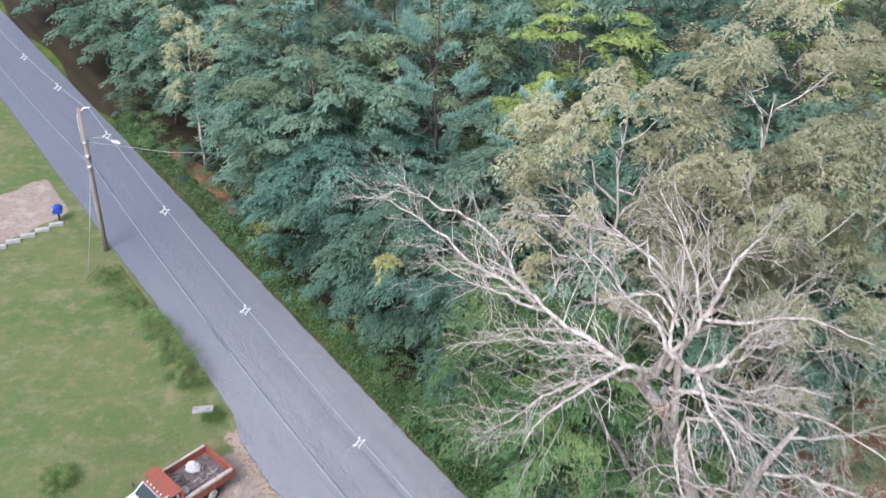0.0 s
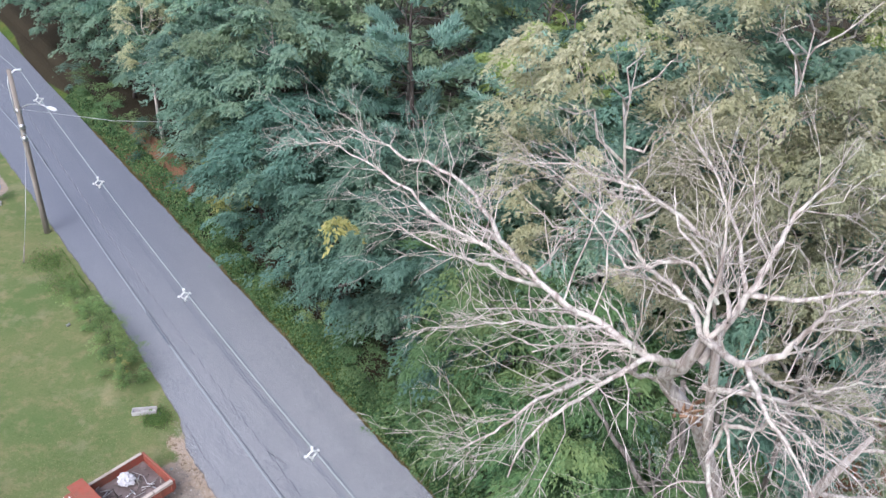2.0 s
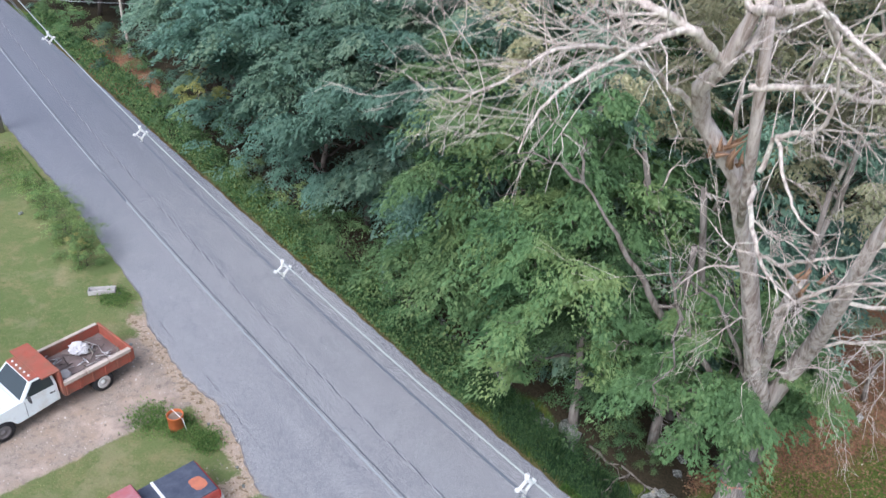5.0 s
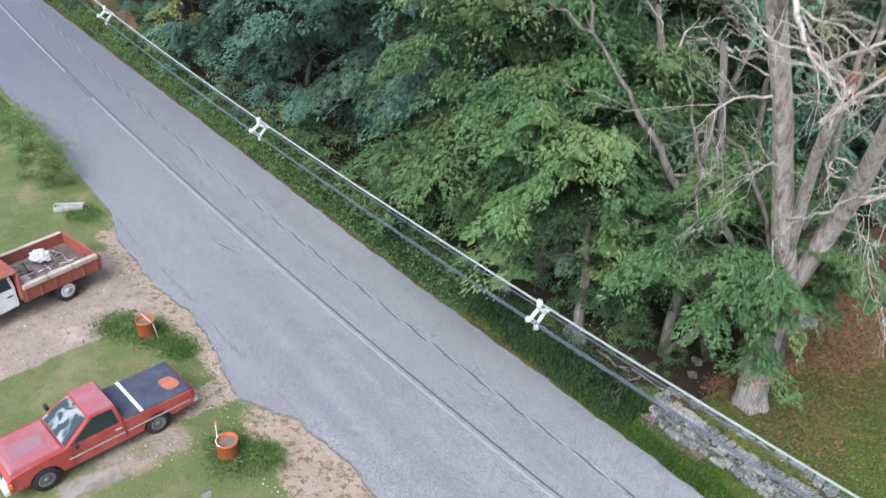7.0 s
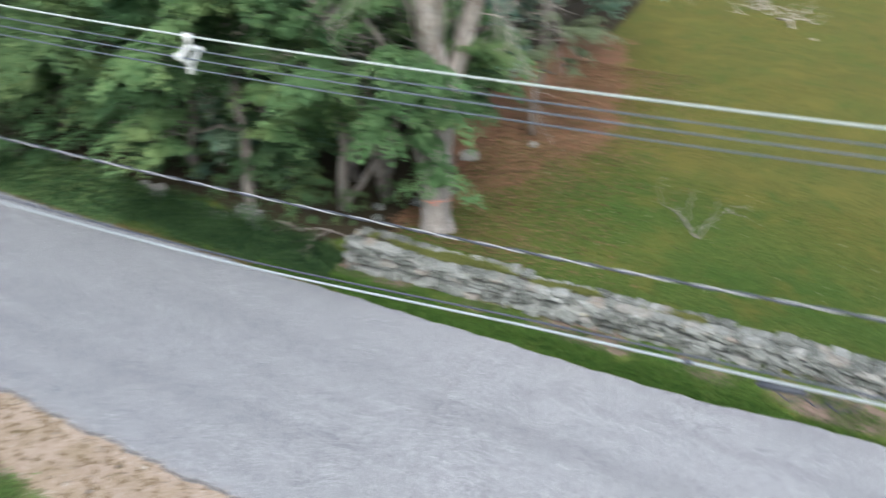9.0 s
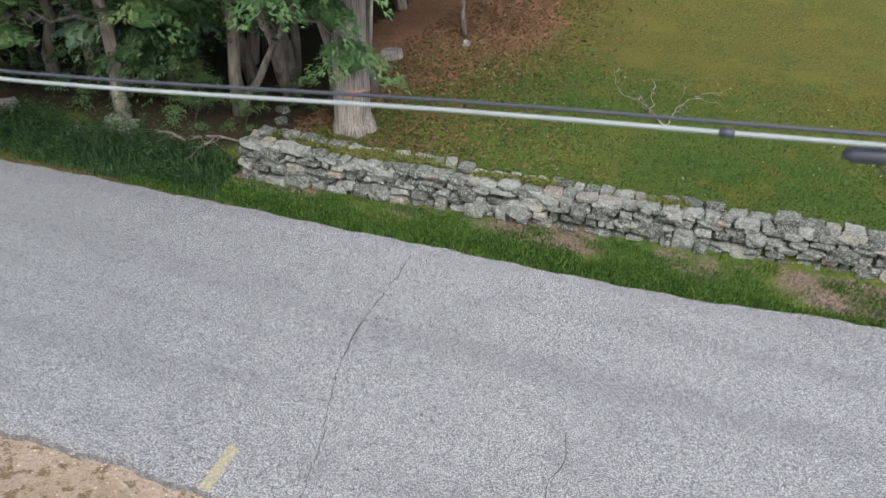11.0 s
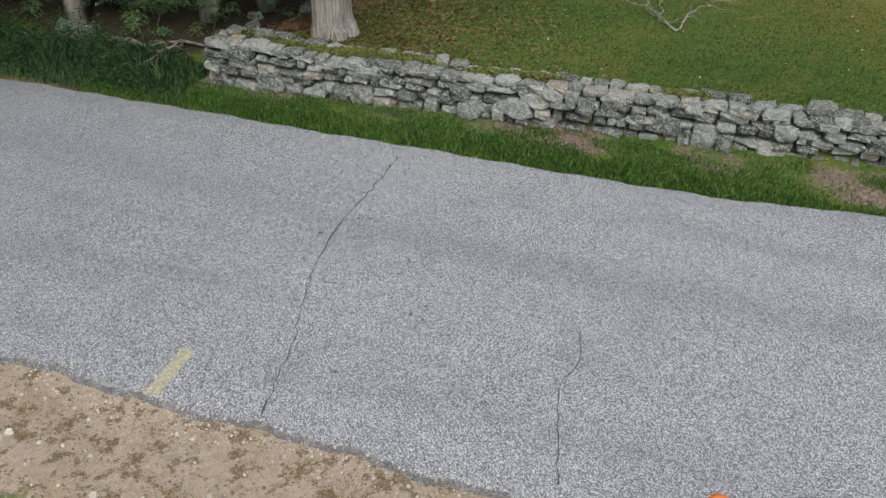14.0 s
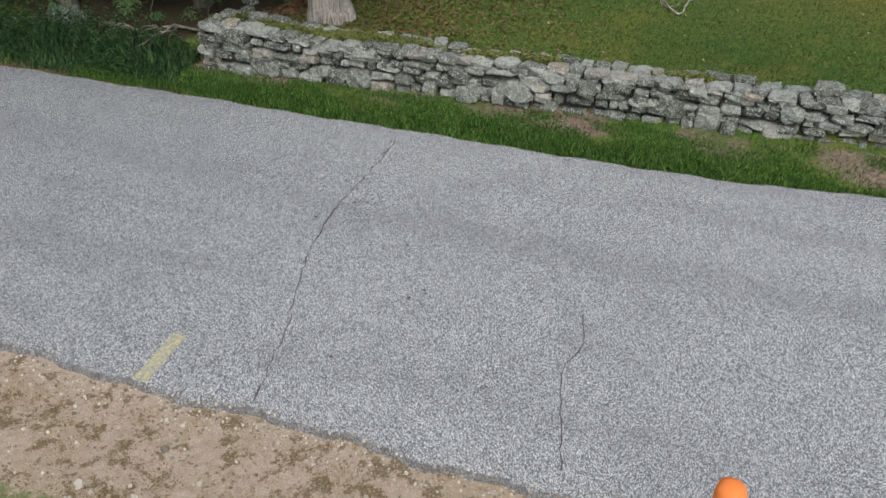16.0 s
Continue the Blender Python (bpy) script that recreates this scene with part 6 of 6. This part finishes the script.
def forked_branch():
    rng = np.random.default_rng(5)
    o = thing("fallen_branch", "bleached forked branch lying on the lawn", "branch")
    root = W(-2.89, 23.04, gz(-2.9, 23) + 0.05)
    for line in (((-3.5, 23.9), (-4.2, 24.5), (-4.53, 25.84)), ((-2.75, 24.1), (-2.24, 25.38)), ((-3.35, 23.7), (-3.41, 25.2))):
        pts = [np.array(root)]
        for s, u in line:
            pts += wander(rng, pts[-1], W(s, u, gz(s, u) + rng.uniform(0.05, 0.14)), 4, 0.04)[1:]
        t = Tubes()
        t.add(pts, [0.019 * (1 - 0.75 * k / (len(pts) - 1)) for k in range(len(pts))], 6)
        for k in range(6):
            i = rng.integers(2, len(pts))
            d = rng.normal(size=3) * np.array([1, 1, 0.3]) + np.array(UX) * 0.8
            e = pts[i] + d / np.linalg.norm(d) * rng.uniform(0.25, 0.6)
            e[2] = max(e[2], root.z)
            tree_limbs(rng, t, [], pts[i], e, 0.012, 1, 0.0, kids=3, sag=-0.02)
        t.make("limb", bark_mat("greyed_branch", (0.16, 0.14, 0.12), (0.42, 0.39, 0.35)), o)


forked_branch()
fallen(-1.0, 46.6, 7.0, 126, 6, 0.08, "large bleached branch lying far out on the lawn")
fallen(-3.5, 50.0, 5.0, 105, 9, 0.06, "large bleached branch lying far out on the lawn")
fallen(-13.4, 18.45, 2.9, 4, 7, 0.05, "dead branch lying against the wall end, greyed for its shade")

# ---- road cracks, spots and paint ----
def crack(points, width, seed):
    r = random.Random(seed)
    v, f = [], []
    line = []
    for a0, b0 in zip(points, points[1:]):
        a0, b0 = Vector((*a0, 0)), Vector((*b0, 0))
        n = max(3, int((b0 - a0).length / 0.12))
        for i in range(n):
            line.append(a0 + (b0 - a0) * i / n + Vector((r.uniform(-1, 1), r.uniform(-1, 1), 0)) * 0.022)
    for i, p in enumerate(line):
        s, u = p.dot(AX), p.dot(UX)
        d = (line[min(i + 1, len(line) - 1)] - line[max(i - 1, 0)]).normalized()
        n = Vector((-d.y, d.x, 0)) * width * r.uniform(0.3, 1.0) * 0.5
        for q in (p - n, p + n):
            v.append((q.x, q.y, road_z(s, u) + 0.004))
    for i in range(len(line) - 1):
        f.append((2 * i, 2 * i + 1, 2 * i + 3, 2 * i + 2))
    ob = mesh_object("crack", v, f, M_crack, road, "thin jagged crack")
    return ob


crack([(7.55, 15.95), (6.9, 15.3), (5.83, 14.36), (5.2, 13.6), (4.6, 12.61), (4.45, 12.3), (4.15, 11.9), (3.63, 11.2)], 0.022, 1)
crack([(7.4, 10.95), (7.1, 10.55), (6.6, 10.27), (6.2, 9.7), (5.75, 9.1)], 0.015, 2)
crack([(-8.5, 27.5), (-7.9, 27.0), (-7.2, 26.6)], 0.03, 3)
for k in range(4):
    crack([tuple(W(s, 10.3 + 0.05 * math.sin(s))[:2]) for s in np.arange(-29.0 + 3.4 * k, -26.2 + 3.4 * k, 0.7)], 0.02, 20 + k)
r = random.Random(12)
for k in range(16):
    p = Vector((r.uniform(4.6, 8.2), r.uniform(10.5, 14.5), 0))
    bm = bmesh.new()
    bmesh.ops.create_circle(bm, cap_ends=True, segments=7, radius=r.uniform(0.012, 0.03))
    for v in bm.verts:
        v.co = v.co * r.uniform(0.6, 1.2) + Vector((p.x, p.y, road_z(p.dot(AX), p.dot(UX)) + 0.005))
    part("tar_spot", bm, M_crack, road)
p0, p1 = Vector((3.36, 12.64, 0)), Vector((2.82, 12.10, 0))
d = (p1 - p0).normalized()
n = Vector((-d.y, d.x, 0)) * 0.08
mesh_object("paint_mark", [tuple(q + Vector((0, 0, road_z(q.dot(AX), q.dot(UX)) + 0.005))) for q in (p0 - n, p0 + n, p1 + n, p1 - n)], [(0, 3, 2, 1)], M_roadpaint, road, "faded yellow paint stripe")


# ---- grass, weeds and leaf litter ----
def spread(rng, n, s0, s1, u0, u1):
    s, u = rng.uniform(s0, s1, n), rng.uniform(u0, u1, n)
    return s, u


def to_world(s, u, z):
    return np.outer(s, AX) + np.outer(u, UX) + np.outer(z, (0, 0, 1))


def blades(name, label, rng, s, u, h, w, mat, lean=0.35):
    n = len(s)
    tip = np.concatenate([rng.normal(size=(n, 2)) * lean, np.ones((n, 1))], axis=1)
    z = ground_z(s, u) + h * 0.45
    ob = leaf_object(name, to_world(s, u, z), tip, rng.normal(size=(n, 3)), h, w, mat, fold=0.05)
    return tagged(ob, label, "grass", kind="stuff")


M_grass = leaf_mat("fresh_grass_blade", (0.052, 0.125, 0.024), (0.122, 0.230, 0.045), (0.215, 0.320, 0.080), 0.42, 0.5, vary=0)
M_verge = leaf_mat("verge_grass_blade", (0.026, 0.080, 0.015), (0.088, 0.195, 0.034), (0.205, 0.340, 0.075), 0.4, 0.25, vary=0)
M_lush = leaf_mat("lush_grass_blade", (0.090, 0.180, 0.050), (0.165, 0.280, 0.080), (0.270, 0.370, 0.120), 0.45, 0.4, vary=0)
M_lawn = leaf_mat("mown_grass_blade", (0.034, 0.075, 0.012), (0.084, 0.150, 0.026), (0.165, 0.215, 0.050), 0.35, 0.3, vary=0)
M_dry = leaf_mat("dry_grass_blade", (0.120, 0.100, 0.042), (0.22, 0.175, 0.080), (0.32, 0.25, 0.13), 0.3, 0.5, vary=0)
M_weed = leaf_mat("roadside_weed", (0.045, 0.105, 0.042), (0.110, 0.210, 0.078), (0.240, 0.320, 0.120), 0.4, 0.35, vary=0)
M_brown = leaf_mat("dead_leaf", (0.10, 0.055, 0.03), (0.20, 0.115, 0.065), (0.32, 0.20, 0.12), 0.15)
rng = np.random.default_rng(31)

s, u = spread(rng, 80000, -13, 5, 16.74, 18.2)
edge_u = np.array([face_u(x) for x in s])
patchy = np.sin(s * 2.3 + u * 4) * np.sin(s * 0.9 - u * 2.6) + 0.6 * np.sin(s * 6.1 + 1) * np.sin(u * 9 + s)
keep = (u > right_edge(s) + 0.015) & (u < edge_u - 0.04) & (rng.random(len(s)) < np.clip(1.4 - (u - 16.85) * 1.1 + 0.6 * patchy, 0.05, 1))
s, u = s[keep], u[keep]
blades("verge_grass", "uneven green grass between the road and the wall", rng, s, u, rng.uniform(0.04, 0.15, len(s)) * (1.25 - 0.6 * smooth(16.9, 17.5, u)), rng.uniform(0.008, 0.015, len(s)), M_verge, 0.6)
s = -11.0 - 16 * rng.random(16000) ** 1.3
u = 16.82 + 1.1 * rng.random(16000) ** 0.9
h = rng.uniform(0.15, 0.42, len(s)) * (0.55 + 0.75 * smooth(16.85, 17.5, u)) * (0.8 + 0.35 * np.sin(s * 2.2) * np.sin(s * 0.9 + u * 3))
M_tall = leaf_mat("tall_grass_blade", (0.014, 0.046, 0.020), (0.050, 0.115, 0.042), (0.135, 0.225, 0.080), 0.3, 0.3, vary=0)
blades("tall_grass", "tall dark green grass along the road edge by the woods", rng, s, u, h, rng.uniform(0.010, 0.020, len(s)), M_tall, 0.4)
# leafy stems that hide the fallen stones
k, per = 1500, 22
s0 = -11.3 - 11.5 * rng.random(k) ** 1.1
u0 = 17.0 + 1.15 * rng.random(k)
h0 = rng.uniform(0.3, 0.78, k) * (0.45 + 0.7 * smooth(16.95, 17.6, u0)) * (0.75 + 0.4 * np.sin(s0 * 1.7) * np.sin(u0 * 4 + s0)) * (0.5 + 0.5 * smooth(-11.2, -12.4, s0))
f = np.tile(np.linspace(0.12, 1.0, per), k)
s, u, h = np.repeat(s0, per), np.repeat(u0, per), np.repeat(h0, per) * f
s, u = s + rng.normal(size=len(s)) * 0.03, u + rng.normal(size=len(s)) * 0.03
w = rng.uniform(0, 6.28, len(s))
tip = np.stack([np.cos(w), np.sin(w), rng.uniform(-0.2, 0.7, len(s))], axis=1)
ln = rng.uniform(0.05, 0.11, len(s)) * (1.2 - 0.5 * f)
ob = leaf_object("leafy_weeds", to_world(s, u, ground_z(s, u) + h) + tip * ln[:, None] * 0.5, tip, np.array([0, 0, 1.0]) + rng.normal(size=(len(s), 3)) * 0.3, ln, ln * 0.32, M_tall)
tagged(ob, "tall leafy dark green weeds before the woods", "weeds", kind="stuff")
s, u = spread(rng, 56000, -10, 7.5, 18.45, 27)
keep = rng.random(len(s)) < np.clip(1.3 - (u - 18.4) * 0.1, 0.3, 1)
s, u = s[keep], u[keep]
blades("lawn_grass", "mown lawn grass behind the stone wall", rng, s, u, rng.uniform(0.03, 0.07, len(s)), rng.uniform(0.014, 0.028, len(s)), M_lawn, 0.6)

# weeds along the woods
n = 26000
s = -17.5 - 50 * rng.random(n) ** 1.5
u = 16.68 + rng.random(n) * 1.52
crest = (0.12 + 0.63 * smooth(16.75, 17.6, u)) * (0.75 + 0.4 * np.sin(s * 1.9) * np.sin(s * 0.7 + 2))
h = rng.random(n) ** 0.7 * crest
c = to_world(s, u, ground_z(s, u) + h)
ln = rng.uniform(0.06, 0.15, n) * np.interp(s, [-60, -20, -11], [1.7, 1.1, 0.9])
ob = leaf_object("roadside_weeds", c, rng.normal(size=(n, 3)) + np.array([0, 0, 0.7]), rng.normal(size=(n, 3)) * 0.4 + np.array([0, 0, 1.0]) - np.array(UX) * 0.35, ln, ln * 0.55, M_weed)
tagged(ob, "tangled green weeds along the road edge by the woods", "weeds", kind="stuff")

# dry grass and grit where the asphalt ends
n = 15000
s = -10.5 - 50 * rng.random(n) ** 1.4
u = right_edge(s) + 0.02 + np.abs(rng.normal(size=n)) * 0.09
blades("dry_fringe", "dry straw-coloured grass along the edge of the asphalt", rng, s, u, rng.uniform(0.04, 0.11, n) * np.interp(s, [-60, -15], [1.8, 1.0]), rng.uniform(0.012, 0.024, n) * np.interp(s, [-60, -15], [2.0, 1.0]), M_dry, 0.9)

n = 5200
s = rng.uniform(-29.5, 3, n)
u = left_edge(s) - 0.03 + rng.normal(size=n) * 0.11 - 0.05
margin = (s, u, rng.uniform(0.006, 0.022, n))

# tufts on the sand, round the tubs and on the house lawn
cs, cu, ch = [], [], []
for k in range(620):
    a0, b0 = rng.uniform(-14.5, 4), rng.uniform(7.0, 10.05)
    m = rng.integers(12, 50)
    cs += list(a0 + rng.normal(size=m) * 0.10)
    cu += list(b0 + rng.normal(size=m) * 0.08)
    ch += list(rng.uniform(0.015, 0.035, m))
blades("shoulder_tufts", "sparse dry grass tufts on the sandy shoulder", rng, np.array(cs), np.array(cu), np.array(ch), np.full(len(cs), 0.016), M_dry, 1.0)
cs, cu, ch = [], [], []
for a0, b0, sp, hh in ((-21.9, 8.6, 0.4, 0.2), (-20.9, 9.0, 0.35, 0.25), (-16.3, 8.3, 0.5, 0.28), (-15.8, 8.9, 0.35, 0.25), (-12.6, 8.2, 0.4, 0.35), (-30.0, 9.5, 0.4, 0.2), (-44.8, 9.3, 0.8, 0.3), (-42, 9.5, 0.9, 0.25), (-22.8, 8.0, 0.5, 0.15), (-29.9, 2.2, 0.6, 0.3)):
    m = 1500
    w, k = rng.uniform(0, 6.28, m), np.sqrt(rng.random(m)) * (1 + 0.3 * rng.normal(size=m))
    cs += list(a0 + np.cos(w) * k * sp * 1.6)
    cu += list(np.minimum(b0 + np.sin(w) * k * sp * 1.3, 10.15))
    ch += list(rng.uniform(0.1, 1.0, m) * hh)
cs, cu, ch = np.array(cs), np.array(cu), np.array(ch)
m = len(cs)
ln = rng.uniform(0.05, 0.13, m)
ob = leaf_object("tall_tufts", to_world(cs, cu, ground_z(cs, cu) + ch * 0.7), rng.normal(size=(m, 3)) + np.array([0, 0, 0.5]), rng.normal(size=(m, 3)) * 0.4 + np.array([0, 0, 1]), ln, ln * 0.3, M_lush)
tagged(ob, "lush green grass tufts round the tubs and the road edge", "grass", kind="stuff")

flowers = thing("flowering_plant", "leafy green plant with orange blossoms in the broken tub", "plant")
m = 700
way = unit(rng.normal(size=(m, 3)))
p = np.array(W(-12.95, 8.1, gz(-12.95, 8.1) + 0.42))
leaf_object("foliage", p + way * rng.uniform(0.1, 1, (m, 1)) * np.array([0.42, 0.42, 0.26]), way + np.array([0, 0, 0.3]), way + np.array([0, 0, 0.7]), rng.uniform(0.07, 0.13, m), rng.uniform(0.04, 0.06, m), M_grass, flowers)
Tubes().add([p - np.array([0, 0, 0.3]), p + np.array([0, 0, 0.1])], [0.02, 0.008], 5).make("stem", M_grass, flowers)
m = 40
way = unit(rng.normal(size=(m, 3)) + np.array([0, 0, 0.9]))
leaf_object("blossom", p + np.repeat(way[::5], 5, axis=0)[:m] * np.array([0.42, 0.42, 0.30]) + rng.normal(size=(m, 3)) * 0.015, rng.normal(size=(m, 3)), rng.normal(size=(m, 3)), np.full(m, 0.07), np.full(m, 0.06), M_amber, flowers, "orange blossoms")
s, u = spread(rng, 26000, -32, -8, 1.5, 9.4)
dry = rng.random(len(s)) < 0.55 + 0.4 * np.sin(s * 0.9) * np.sin(u * 0.8)
bare = (np.abs(s + 24.9) > 2.4) & ~((np.abs(s + 18.3) < 1.3) & (u > 3.5)) & ~((u > 8.5) & (s > -17))
blades("house_grass", "short rough grass of the house lawn", rng, s[bare & dry], u[bare & dry], rng.uniform(0.03, 0.06, (bare & dry).sum()), np.full((bare & dry).sum(), 0.022), leaf_mat("house_grass_blade", (0.13, 0.185, 0.062), (0.20, 0.25, 0.095), (0.29, 0.29, 0.13), 0.4, 0.5, vary=0), 0.8)

s = -8.6 + rng.normal(size=13000) * 1.7
u = 19.2 + rng.random(13000) * 18
s, u = s[s > -10.5], u[s > -10.5]
m = len(s)
ln = rng.uniform(0.06, 0.14, m)
ob = leaf_object("leaf_litter", to_world(s, u, ground_z(s, u) + 0.015), rng.normal(size=(m, 3)) * np.array([1, 1, 0.15]), rng.normal(size=(m, 3)) * 0.25 + np.array([0, 0, 1]), ln, ln * 0.6, M_brown)
tagged(ob, "brown fallen leaves under the dead tree", "leaves", kind="stuff")
s, u = spread(rng, 130, -11.5, 4, 17.0, 27)
m = len(s)
ln = rng.uniform(0.04, 0.08, m)
ob = leaf_object("scattered_leaves", to_world(s, u, ground_z(s, u) + 0.05), rng.normal(size=(m, 3)) * np.array([1, 1, 0.2]), rng.normal(size=(m, 3)) * 0.3 + np.array([0, 0, 1]), ln, ln * 0.6, leaf_mat("pale_dead_leaf", (0.22, 0.18, 0.11), (0.38, 0.33, 0.22), (0.5, 0.46, 0.36), 0.1))
tagged(ob, "pale fallen leaves scattered on the lawn", "leaves", kind="stuff")

# pebbles on the drive and the shoulder
def pebbles(name, label, s, u, size, mat, road_level=False):
    v, f = [], []
    for a0, b0, k in zip(s, u, size):
        p = W(a0, b0, road_z(a0, b0) if road_level and b0 > float(left_edge(a0)) else gz(a0, b0))
        o = len(v)
        w0 = random.uniform(0, 6.28)
        for q in range(5):
            w = w0 + q * 1.2566
            v.append((p.x + math.cos(w) * k * random.uniform(0.7, 1.1), p.y + math.sin(w) * k * random.uniform(0.7, 1.1), p.z - 0.01))
        for q in range(5):
            w = w0 + q * 1.2566 + 0.3
            v.append((p.x + math.cos(w) * k * 0.6, p.y + math.sin(w) * k * 0.6, p.z + k * random.uniform(0.4, 0.8)))
        f += [(o + q, o + (q + 1) % 5, o + 5 + (q + 1) % 5, o + 5 + q) for q in range(5)] + [tuple(o + 5 + q for q in range(5))]
    tagged(mesh_object(name, v, f, mat), label, "pebbles", kind="stuff")


a = Mat("mixed_pebble", 0.9)
M_pebble = a.colour(a.ramp(a.island(), (0.0, (0.13, 0.115, 0.10)), (0.5, (0.34, 0.29, 0.24)), (1.0, (0.62, 0.57, 0.50)))).m
n = 1500
s = np.concatenate([rng.uniform(-27.2, -22.6, n), rng.uniform(-20, -17, 500), rng.uniform(-16, 3, 900)])
u = np.concatenate([rng.uniform(2, 9.6, n), rng.uniform(5, 9.4, 500), rng.uniform(8.4, 10.15, 900)])
pebbles("crumbled_margin", "crumbled grit along the broken edge of the asphalt", *margin, M_pebble, road_level=True)
pebbles("pebbles", "loose pebbles on the drive and the sandy shoulder", s, u, rng.uniform(0.008, 0.03, len(s)) * (1 + 1.2 * (rng.random(len(s)) < 0.06)), M_pebble)

# shrubs on the house side, and the plant in the broken tub
for s, u, k in ((-39.4, 9.2, 0.5), (-38.3, 9.35, 0.6), (-37.2, 9.5, 0.65), (-36.0, 9.5, 0.7), (-34.9, 9.4, 0.65), (-33.8, 9.45, 0.75), (-32.8, 9.4, 0.6), (-41.0, 9.3, 0.4), (-29.6, 2.2, 0.45)):
    stand("shrub_c", s, u, k * 0.9)
stand("sapling", -33.2, 9.2, 0.22)

stone_wall()
moss(np.random.default_rng(4))
